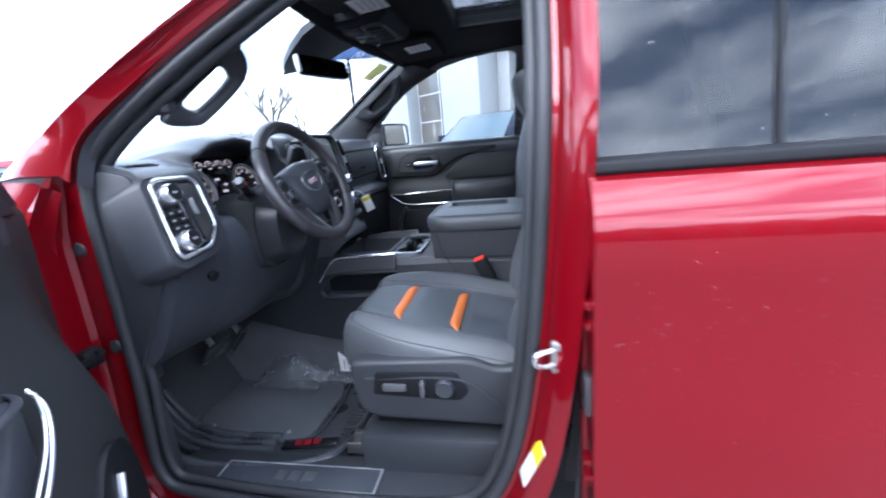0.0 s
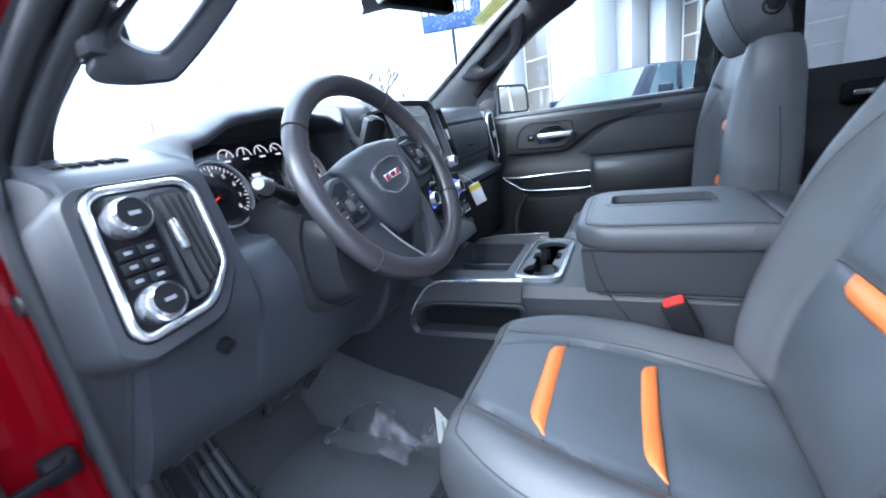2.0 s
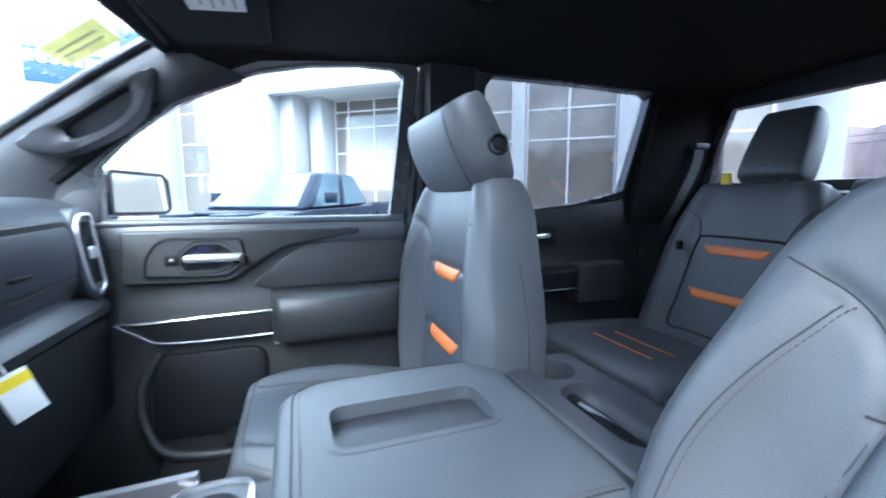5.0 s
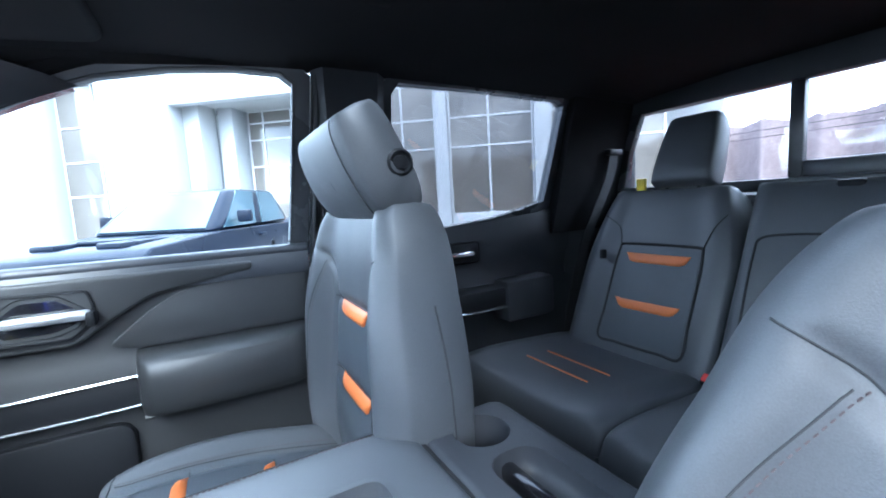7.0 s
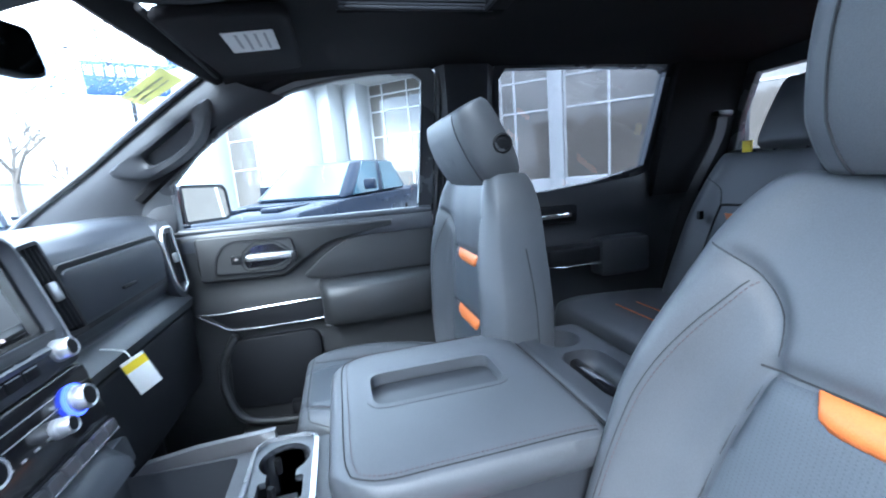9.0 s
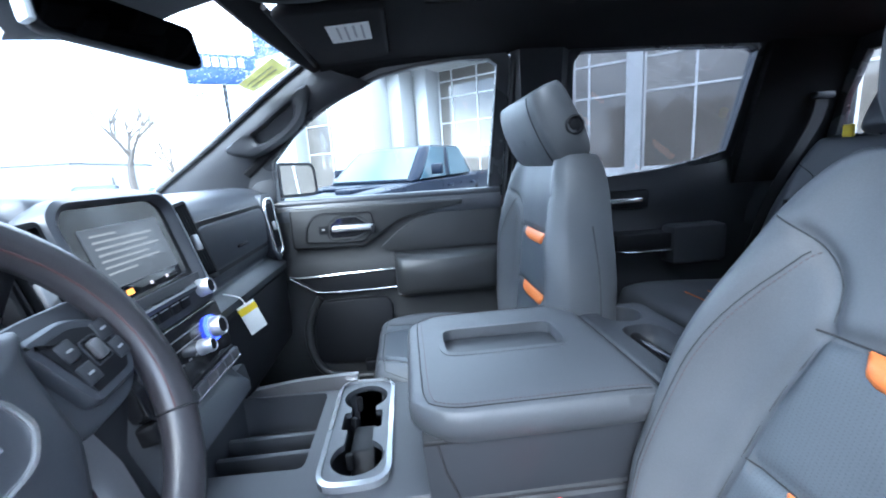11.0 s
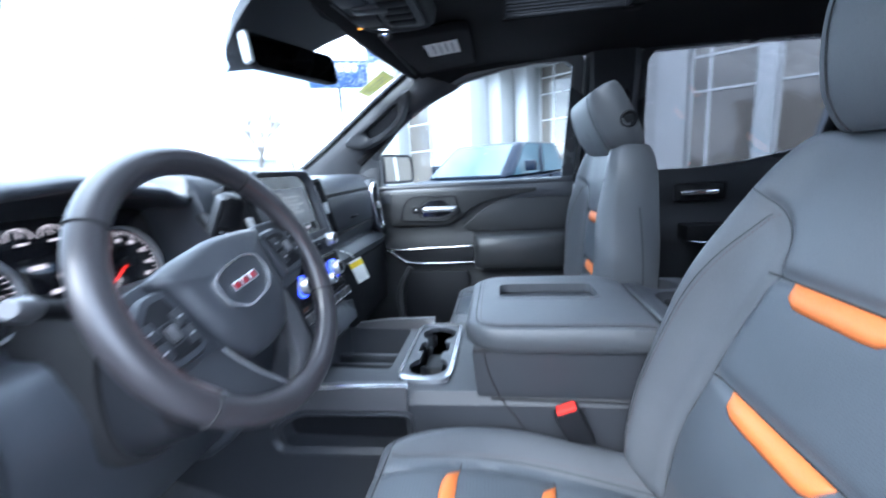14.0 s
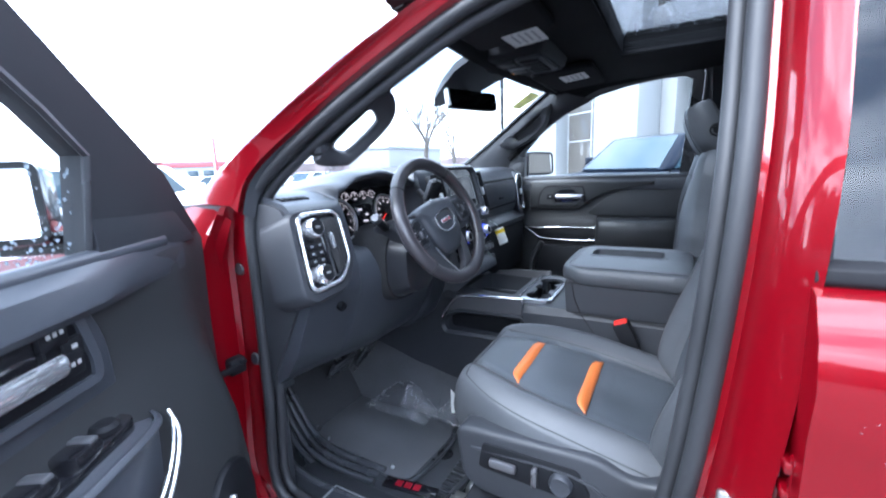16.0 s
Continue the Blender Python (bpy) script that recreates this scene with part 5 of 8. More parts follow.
for b, lab, ka in ((0.049, "chrome light switch knob", -0.034), (-0.050, "chrome drive mode knob", -0.046)):
    kn = part("knob", P.disc(ka, b, [(0.0225, 0.002), (0.0225, 0.010), (0.0205, 0.019), (0.0175, 0.024), (0.017, 0.020), (0.003, 0.020)]), CHROME, dash, lab)
    part("knob_cap", P.disc(ka, b, [(0.0168, 0.018), (0.0168, 0.0225), (0.001, 0.0235)]), HARD, kn)
    part("knob_mark", P.box(ka - 0.006, ka + 0.006, b - 0.0022, b + 0.0022, 0.0230, 0.0240, 0), SATIN, kn)
for i, b in enumerate((0.012, -0.004, -0.020)):
    for a in (-0.052 - 0.002 * i, -0.029 - 0.002 * i):
        bt = part("button", P.box(a - 0.0110, a + 0.0110, b - 0.0065, b + 0.0065, 0.002, 0.0060, 0.002), HARD, dash)
        part("button_mark", P.box(a - 0.004, a + 0.004, b - 0.002, b + 0.002, 0.0065, 0.0070, 0), SATIN, bt)
vent = rounded([(-0.004, 0.070), (0.034, 0.068), (0.042, 0.056), (0.036, -0.030), (0.004, -0.062), (-0.014, -0.064)], 0.008)
part("vent_recess", P.ring(vent, inset(vent, 0.004), 0.002, 0.007), TRIM, dash)
part("vent_back", P.plate(inset(vent, 0.003), 0.0025, 0.0035), GLOSSBLACK, dash)
for k in range(4):
    a = 0.001 + 0.009 * k
    part("vent_slat", rbox(-0.0014, 0.0014, -0.056 + 0.008 * k, 0.064, -0.004, 0.008, 0.0006, m=P.m() @ Matrix.Translation((a, 0, 0.008)) @ Matrix.Rotation(0.5, 4, "Y")), SEAMCUT, dash)
part("vent_tab", P.box(-0.002, 0.008, -0.004, 0.034, 0.010, 0.019, 0.003), CHROME, dash, "silver vent tab")

# Slot vent for the side glass, on the dash top.
DG = Plane((-0.683, 0.771, 1.4115), (1, 0, 0), (0, 0.983, 0.185))
for k in range(5):
    part("defog_slot", DG.box(-0.039 + 0.0165 * k, -0.027 + 0.0165 * k, -0.011, 0.011, -0.006, 0.0016, 0.0004), LINER, dash, "black defogger slot")
part("knee_button", spun([(0.011, -0.01), (0.011, 0.003), (0.008, 0.004), (0.007, 0.001), (0.001, 0.001)], (-0.642, 0.690, 1.156), (0, -0.9, -0.35), 18), HARD, dash, "small round plug")

# Gauge cluster.
Q = Plane((-0.405, 0.806, 1.350), (1, 0, 0), (0, 0.28, 0.96))
part("cluster_face", Q.plate(rounded([(-0.165, -0.066), (-0.165, 0.070), (0.165, 0.070), (0.165, -0.066)], 0.02), 0.0, 0.004), GLOSSBLACK, dash, "black gauge cluster face")
for a, n in ((-0.100, "dial"), (0.100, "dial")):
    g = part("dial", Q.ring([(a + 0.056 * math.cos(t * math.pi / 20), -0.012 + 0.056 * math.sin(t * math.pi / 20)) for t in range(40)], [(a + 0.053 * math.cos(t * math.pi / 20), -0.012 + 0.053 * math.sin(t * math.pi / 20)) for t in range(40)], 0.004, 0.010), SATIN, dash, "silver-rimmed dial")
    ticks = []
    for t in range(33):
        ang = radians(225 - t * 270 / 32)
        l = 0.009 if t % 4 == 0 else 0.005
        ticks.append(rbox(0.049 - l, 0.049, -0.0006, 0.0006, 0.0045, 0.0052, 0, m=Q.m() @ Matrix.Translation((a, -0.012, 0)) @ Matrix.Rotation(ang, 4, "Z")))
    part("tick_marks", merged(ticks), WHITEMARK, g, flat=True)
    for t in range(9):
        ang = radians(225 - t * 270 / 8)
        lettering(str(t) if a < 0 else str(20 * t), 0.010 if a < 0 else 0.0085, Q.m() @ Matrix.Translation((a + 0.034 * math.cos(ang), -0.012 + 0.034 * math.sin(ang), 0.0047)), WHITEMARK, g, "dial_number")
    part("needle", rbox(0.004, 0.042, -0.0007, 0.0007, 0.006, 0.0072, 0, m=Q.m() @ Matrix.Translation((a, -0.012, 0)) @ Matrix.Rotation(radians(215 if a > 0 else 205), 4, "Z")), REDMARK, g)
    part("needle_hub", Q.disc(a, -0.012, [(0.008, 0.004), (0.008, 0.009), (0.001, 0.010)], 18), HARD, g)
for k in range(4):
    a = -0.060 + 0.038 * k
    g = part("small_gauge", sweep([Q.p(a + 0.0145 * math.cos(radians(t)), 0.045 + 0.0145 * math.sin(radians(t)), 0.005) for t in range(0, 181, 15)], 0.0009, False, 5), WHITEMARK, dash, "small lit gauge arc")
    part("gauge_bar", Q.box(a - 0.006, a + 0.006, 0.038, 0.041, 0.004, 0.0048, 0), WHITEMARK, g)
    part("needle", rbox(0.0, 0.011, -0.0007, 0.0007, 0.005, 0.006, 0, m=Q.m() @ Matrix.Translation((a, 0.047, 0)) @ Matrix.Rotation(radians(50 + 30 * k), 4, "Z")), WHITEMARK, g)
part("driver_display", Q.box(-0.036, 0.036, -0.058, 0.022, 0.004, 0.006, 0.002), GLOSSBLACK, dash)
for a, b, w in ((-0.018, 0.008, 0.018), (0.006, -0.008, 0.012), (-0.006, -0.026, 0.020), (0.012, -0.044, 0.010)):
    part("display_bar", Q.box(a - w / 2, a + w / 2, b - 0.003, b + 0.003, 0.006, 0.0066, 0), WHITEMARK, dash)

# Centre stack with the touch screen.
S = Plane((0.002, 0.690, 1.384), (1, 0, 0), (0, 0.27, 0.963))
hood_b = rounded([(-0.118, -0.082), (-0.120, 0.062), (-0.098, 0.080), (0.098, 0.080), (0.120, 0.062), (0.118, -0.082)], 0.020)
part("screen_hood", loft([[S.p(x * 1.02, y * 1.02 + 0.004, -0.15) for x, y in hood_b], [S.p(x * 1.10, y * 1.10, -0.05) for x, y in hood_b], [S.p(x * 1.11, y * 1.11, 0.004) for x, y in hood_b], [S.p(x * 1.08, y * 1.08, 0.014) for x, y in hood_b],
                          [S.p(x * 1.01, y * 1.01, 0.017) for x, y in hood_b], [S.p(x * 0.95, y * 0.95, 0.012) for x, y in hood_b], [S.p(x * 0.91, y * 0.92, -0.002) for x, y in hood_b]]), DASH, dash, "soft black hood round the screen", sharp=50)
part("hood_edge", sweep([S.p(*p, 0.012) for p in ((0.131, 0.045), (0.132, 0.0), (0.131, -0.05), (0.130, -0.088))], 0.0022, False, 6), SATIN, dash, "thin satin edge beside the screen")
part("screen_bezel", S.plate([(x * 0.92, y * 0.93) for x, y in hood_b], -0.004, 0.004), GLOSSBLACK, dash)
scr = part("touch_screen", S.box(-0.084, 0.080, -0.037, 0.046, 0.0035, 0.0060, 0.002), SCREEN, dash, "dim grey lit touch screen")
for k in range(7):
    part("screen_bar", S.box(-0.072, -0.072 + (0.05, 0.125, 0.11, 0.13, 0.10, 0.12, 0.06)[k], 0.034 - 0.0088 * k, 0.0368 - 0.0088 * k, 0.0060, 0.0064, 0), SCREEN_BAR, scr)
part("screen_foot", S.box(-0.084, 0.080, -0.056, -0.038, 0.0035, 0.0058, 0.002), GLOSSBLACK, scr, "dark strip below the screen")
part("screen_mark", S.box(-0.058, -0.044, -0.052, -0.044, 0.0058, 0.0063, 0), AMBER, scr)
for k in range(2):
    part("screen_mark", S.box(-0.005 + 0.04 * k, 0.001 + 0.04 * k, -0.050, -0.045, 0.0058, 0.0063, 0), WHITEMARK, scr)
for a0, a1 in ((-0.205, -0.130), (0.136, 0.186)):
    fr = rounded([(a0, -0.082), (a0, 0.060), (a1, 0.066), (a1, -0.088)], 0.010)
    part("vent_frame", S.ring(fr, inset(fr, 0.006), -0.012, 0.008), HARD, dash, "dark vent frame")
    part("vent_back", S.plate(inset(fr, 0.005), -0.010, -0.004), GLOSSBLACK, dash)
    for k in range(4):
        a = a0 + (a1 - a0) * (k + 1) / 5
        part("vent_slat", S.box(a - 0.0014, a + 0.0014, -0.074, 0.056, -0.004, 0.006, 0.0006), HARD, dash)
    part("vent_tab", S.box((a0 + a1) / 2 - 0.008, (a0 + a1) / 2 + 0.008, -0.03, 0.0, 0.004, 0.012, 0.003), SATIN, dash)
T = Plane((0.002, 0.648, 1.240), (1, 0, 0), (0, 0.22, 0.975))
part("radio_panel", T.plate(rounded([(-0.132, 0.034), (-0.128, 0.088), (0.128, 0.088), (0.132, 0.034)], 0.012), -0.02, 0.006, 0.002), TRIM, dash, "matt black radio button panel")
part("control_panel", T.plate(rounded([(-0.126, -0.060), (-0.132, 0.030), (0.132, 0.030), (0.126, -0.060)], 0.014), -0.02, 0.005, 0.002), GLOSSBLACK, dash, "gloss black climate control panel")
for a, b, r, lit in ((0.096, 0.060, 0.0145, 0), (-0.098, 0.060, 0.0145, 0), (0.080, -0.010, 0.0175, 1), (0.031, -0.025, 0.0120, 0), (-0.084, -0.010, 0.0175, 1)):
    kn = part("knob", T.disc(a, b, [(r * 1.1, 0.005), (r * 1.08, 0.012), (r, 0.013), (r * 0.97, 0.024), (r * 0.86, 0.027), (r * 0.74, 0.0255), (0.001, 0.0255)]), SATIN, dash, "knurled silver knob")
    part("knob_cap", T.disc(a, b, [(r * 0.72, 0.024), (r * 0.72, 0.0262), (0.001, 0.0266)]), HARD, kn, "dark knob face")
    if lit:
        part("light_ring", T.disc(a, b, [(r + 0.0055, 0.005), (r + 0.0055, 0.009), (r + 0.002, 0.0095), (r + 0.002, 0.005)]), BLUEGLOW, kn, "ring glowing blue")
for k in range(4):
    a = -0.048 + 0.029 * k
    bt = part("button", T.box(a - 0.0135, a + 0.0135, 0.044, 0.074, 0.004, 0.0085, 0.002), HARD, dash)
    part("button_mark", T.box(a - 0.011, a + 0.011, 0.0575, 0.0592, 0.0085, 0.0091, 0), SATIN, bt)
for b in (-0.006, 0.010):
    part("display_line", T.box(-0.045, 0.052, b - 0.0007, b + 0.0007, 0.005, 0.0058, 0), GREYPAPER, dash, "thin grey line on the climate panel")
for k in range(4):
    part("panel_mark", T.box(-0.052 + 0.021 * k, -0.044 + 0.021 * k, -0.030, -0.027, 0.005, 0.0056, 0), GREYPAPER, dash)
part("toggle_strip", T.plate(rounded([(-0.128, -0.090), (-0.128, -0.062), (0.128, -0.062), (0.128, -0.090)], 0.006), -0.02, 0.004, 0.002), HARD, dash)
for k in range(8):
    a = -0.107 + 0.0306 * k
    part("toggle", T.box(a - 0.0138, a + 0.0138, -0.083, -0.066, 0.003, 0.013, 0.003), WOOD, dash, "brushed toggle switch")
part("toggle_edge", sweep([T.p(-0.122, -0.085, 0.010), T.p(0.122, -0.085, 0.010)], 0.0022, False, 8), CHROME, dash, "bright edge under the toggles")
for a in (-0.062, 0.0, 0.062, 0.124):
    part("port_door", T.plate(rounded([(a - 0.025, -0.156), (a - 0.027, -0.110), (a + 0.027, -0.110), (a + 0.025, -0.156)], 0.009), -0.050, -0.004, 0.006), TRIM, dash, "soft rubber port door")

# Passenger side: upper glove box, shelf, lower glove box, end vent.
part("glove_door", prism(rounded([(0.225, 1.287), (0.235, 1.392), (0.60, 1.398), (0.625, 1.37), (0.620, 1.295)], 0.014), "y", 0.704, 0.722, 0.004), DASH, dash, "upper glove box door")
part("glove_gap", prism(rounded([(0.216, 1.277), (0.226, 1.402), (0.604, 1.408), (0.635, 1.376), (0.630, 1.285)], 0.014), "y", 0.708, 0.720, 0.0), SEAMCUT, dash)
part("glove_pull", rbox(0.40, 0.455, 0.698, 0.706, 1.318, 1.326, 0.003), HARD, dash)
part("lower_shelf", loft([[V(x, y, z) for y, z in ((0.76, 1.254), (0.73, 1.244), (0.700, 1.232), (0.684, 1.214), (0.688, 1.194), (0.76, 1.19))] for x in (0.145, 0.3, 0.5, 0.66, 0.705)]), TRIM, dash, "padded shelf above the lower glove box")
part("lower_glove_door", prism(rounded([(0.185, 1.186), (0.19, 0.965), (0.70, 0.965), (0.72, 1.186)], 0.02), "y", 0.694, 0.745, 0.008), HARD, dash, "lower glove box door")
W = Plane((0.672, 0.704, 1.335), (0.955, -0.10, 0), (0, 0.1, 0.995))
vr = rounded([(-0.026, -0.070), (-0.040, 0.050), (-0.020, 0.088), (0.030, 0.088), (0.036, -0.080), (0.0, -0.100)], 0.015)
part("vent_body", loft([[W.p(*p, -0.06) for p in scaled(vr, 1.1)], [W.p(*p, 0.0) for p in scaled(vr, 1.15)], [W.p(*p, 0.004) for p in vr]]), DASH, dash)
part("vent_ring", sweep([W.p(x, y, 0.005) for x, y in inset(vr, 0.0035)], 0.0045, True, 10), CHROME, dash, "chrome ring round the end vent")
part("vent_back", W.plate(inset(vr, 0.006), -0.004, 0.002), GLOSSBLACK, dash)
for k in range(3):
    part("vent_slat", W.box(-0.014 + 0.014 * k, -0.012 + 0.014 * k, -0.068, 0.070, 0.0, 0.008, 0.0006), HARD, dash)
part("vent_tab", W.box(-0.010, 0.010, -0.012, 0.014, 0.006, 0.014, 0.003), SATIN, dash)

tag = thing("price_tag", "white paper tag with a yellow band hanging from the dashboard shelf", "tag", (0.300, 0.675, 1.20))
tm = Matrix.Translation((0.300, 0.668, 1.205)) @ Euler((radians(-12), radians(-14), radians(-35))).to_matrix().to_4x4()
part("card", rbox(-0.022, 0.022, -0.0008, 0.0008, -0.070, 0.0, 0.0003, m=tm), PAPER, tag)
part("band", rbox(-0.0222, 0.0222, -0.0014, 0.0014, -0.022, -0.006, 0, m=tm), YELLOW, tag, "yellow band")
part("string", sweep(smoothed([tm @ V(0, 0, 0), tm @ V(0.0, 0.01, 0.018), V(0.275, 0.700, 1.238)]), 0.0012, False, 5), PAPER, tag)

# ---- steering wheel ----
tilt, turn_w = radians(24.2), radians(-5.2)
NW = V(math.sin(turn_w) * math.cos(tilt), -math.cos(turn_w) * math.cos(tilt), math.sin(tilt))
UW = V(math.cos(turn_w), math.sin(turn_w), 0)
UPW = NW.cross(UW)
C = V(-0.4095, 0.5435, 1.3380) - NW * 0.022
TURNED = Matrix.Rotation(radians(10), 3, NW)
H = Plane(C, TURNED @ UW, TURNED @ UPW)
sw = thing("steering_wheel", "black leather steering wheel with satin spokes and a chrome-edged badge", "steering wheel", C)
RW_ = 0.155
rim = [H.p(RW_ * math.cos(2 * math.pi * k / 72), RW_ * math.sin(2 * math.pi * k / 72), 0.020) for k in range(72)]
part("rim", sweep(rim, 0.0168, True, 14, 0.9, up=NW), WHEELSKIN, sw, "grained black leather rim")
for a in (44, 136, 214, 326):
    r = radians(a)
    p, o = V(RW_ * math.cos(r), RW_ * math.sin(r), 0), V(math.cos(r), math.sin(r), 0)
    loop = [H.p(p.x + o.x * 0.0173 * math.cos(t * math.pi / 8), p.y + o.y * 0.0173 * math.cos(t * math.pi / 8), 0.020 + 0.0157 * math.sin(t * math.pi / 8)) for t in range(16)]
    part("rim_seam", sweep(loop, 0.0012, True, 5), SEAMCUT, sw)
inner = bmesh.new()
for k in range(150):
    a = radians(-34 + 78 * k / 150)
    for s_ in (0, 180):
        b = a if s_ == 0 else math.pi - a
        m_ = H.m() @ Matrix.Translation(((RW_ - 0.0125) * math.cos(b), (RW_ - 0.0125) * math.sin(b), 0.0305)) @ Matrix.Rotation(b + 1.2, 4, "Z")
        vs_ = [inner.verts.new(m_ @ V(x, y, z)) for x, y, z in ((-0.0022, -0.0005, 0), (0.0022, -0.0005, 0), (0.0022, 0.0005, 0), (-0.0022, 0.0005, 0), (0, 0, 0.0012))]
        for i in range(4):
            inner.faces.new((vs_[i], vs_[(i + 1) % 4], vs_[4]))
tagged(part("rim_stitching", inner, REDTHREAD, sw, flat=True), "dark red stitching inside the rim", kind="stuff")
shield = rounded([(-0.100, 0.045), (-0.060, 0.053), (0.0, 0.057), (0.050, 0.051), (0.090, 0.043), (0.074, 0.030), (0.067, 0.0), (0.058, -0.045), (0.036, -0.082), (0.0, -0.090), (-0.042, -0.086), (-0.070, -0.048), (-0.080, -0.010), (-0.085, 0.026)], 0.010)


def domed(k, h):
    """One ring of the cover: full round the badge, falling away towards the foot and the wings."""
    return [H.p(-0.008 + (x + 0.008) * k, y * k, h - 0.16 * max(0.0, -y * k - 0.036) - 0.10 * max(0.0, abs(x + 0.008) * k - 0.050) - 0.22 * max(0.0, y * k - 0.030)) for x, y in shield]


part("hub", loft([[H.p(*p, -0.060) for p in scaled(shield, 0.80)], [H.p(*p, -0.004) for p in scaled(shield, 0.99)], [H.p(*p, 0.004) for p in scaled(shield, 0.96)]]), SEAMCUT, sw, "dark gap round the airbag cover")
part("airbag_cover", loft([domed(0.98, 0.004), domed(1.0, 0.017), domed(0.985, 0.022), domed(0.93, 0.027), domed(0.84, 0.0305), domed(0.70, 0.0325), domed(0.45, 0.0335)]), COVERSKIN, sw, "soft black airbag cover", sharp=55)
bd = rounded([(-0.051, 0.012), (-0.028, 0.021), (0.010, 0.023), (0.032, 0.015), (0.035, -0.012), (0.018, -0.030), (-0.026, -0.034), (-0.050, -0.018)], 0.009)
part("badge_rim", H.ring(bd, inset(bd, 0.0027), 0.029, 0.0375), CHROME, sw, "chrome badge outline")
part("badge_plate", H.plate(inset(bd, 0.003), 0.028, 0.0345), COVERSKIN, sw)
for k in range(3):
    b0 = -0.0300 + 0.0150 * k
    part("badge_bar", H.box(b0, b0 + 0.0128, -0.0105, 0.001, 0.0342, 0.0368, 0.001), CHROME, sw, "plain bars in place of the badge letters")
    part("badge_fill", H.box(b0 + 0.0022, b0 + 0.0106, -0.0085, -0.0012, 0.0366, 0.0374, 0.0004), LOGO_RED, sw)
for s in (-1, 1):
    sp = [(s * 0.062, 0.047), (s * 0.100, 0.046), (s * 0.150, 0.040), (s * 0.150, -0.030), (s * 0.122, -0.050), (s * 0.062, -0.050)]
    part("spoke", H.plate(rounded(sp if s > 0 else sp[::-1], 0.012), -0.010, 0.010, 0.005), COVERSKIN, sw, "black spoke under the switches")
    pod = [(0.070, 0.033), (0.112, 0.033), (0.137, 0.018), (0.142, -0.016), (0.130, -0.036), (0.082, -0.036)] if s > 0 else [(-0.088, 0.033), (-0.082, -0.034), (-0.092, -0.042), (-0.130, -0.041), (-0.144, -0.024), (-0.140, 0.016), (-0.116, 0.035)]
    po = rounded(pod, 0.010)
    part("switch_pod", loft([[H.p(*p, 0.002) for p in po], [H.p(*p, 0.017) for p in po], [H.p(*p, 0.021) for p in inset(po, 0.003)], [H.p(*p, 0.021) for p in inset(po, 0.011)]]), COVERSKIN, sw, "raised pod round the switches", sharp=50)
    face = inset(po, 0.009)
    part("switch_pad", H.plate(face, 0.012, 0.0225, 0.0012), HARD, sw, "dark switch pad")
    cx_, cy_ = sum(p[0] for p in po) / len(po), sum(p[1] for p in po) / len(po)
    part("rocker", H.box(cx_ - 0.0055, cx_ + 0.0055, cy_ - 0.0085, cy_ + 0.0085, 0.021, 0.028, 0.003), WOOD, sw, "dark silver rocker")
    part("rocker_well", H.ring(rounded([(cx_ - 0.009, cy_ + 0.012), (cx_ + 0.009, cy_ + 0.012), (cx_ + 0.009, cy_ - 0.012), (cx_ - 0.009, cy_ - 0.012)], 0.004), rounded([(cx_ - 0.0075, cy_ + 0.0105), (cx_ + 0.0075, cy_ + 0.0105), (cx_ + 0.0075, cy_ - 0.0105), (cx_ - 0.0075, cy_ - 0.0105)], 0.003), 0.021, 0.0238), TRIM, sw)
    for a, b in ((-0.0175, 0.011), (-0.0175, -0.011), (0.0175, 0.010), (0.0175, -0.010)):
        part("switch_key", H.box(cx_ + a - 0.0070, cx_ + a + 0.0070, cy_ + b - 0.0085, cy_ + b + 0.0085, 0.0212, 0.0240, 0.0016), TRIM, sw)
        part("switch_mark", H.box(cx_ + a - 0.0026, cx_ + a + 0.0026, cy_ + b - 0.0010, cy_ + b + 0.0010, 0.0236, 0.0244, 0), SATIN, sw)
strut = rounded([(-0.082, -0.032), (-0.066, -0.050), (-0.046, -0.098), (-0.014, -0.148), (-0.030, -0.156), (-0.050, -0.152), (-0.078, -0.118), (-0.120, -0.046), (-0.122, -0.036)], 0.006)
part("lower_spoke", H.plate(strut, -0.012, 0.008, 0.004), TRIM, sw, "black lower spoke")
part("spoke_edge", sweep(smoothed([H.p(-0.066, -0.054, 0.009), H.p(-0.047, -0.098, 0.009), H.p(-0.016, -0.147, 0.009)]), 0.0016, False, 6), SATIN, sw, "thin satin spoke edge")
part("spoke_edge", sweep(smoothed([H.p(-0.119, -0.046, 0.006), H.p(-0.078, -0.119, 0.006), H.p(-0.050, -0.151, 0.006)]), 0.0014, False, 6), SATIN, sw)
fin = rounded([(0.066, -0.040), (0.076, -0.046), (0.075, -0.080), (0.066, -0.112), (0.058, -0.148), (0.012, -0.154), (-0.004, -0.150), (0.026, -0.126), (0.042, -0.096), (0.050, -0.066)][::-1], 0.005)
part("spoke_trim", H.plate(fin, -0.010, 0.007, 0.004), WOOD, sw, "satin silver spoke trim")
web = rounded([(0.078, -0.040), (0.124, -0.044), (0.122, -0.052), (0.088, -0.080), (0.078, -0.130), (0.066, -0.140), (0.076, -0.080)][::-1], 0.005)
part("lower_spoke", H.plate(web, -0.014, 0.002, 0.003), HARD, sw)

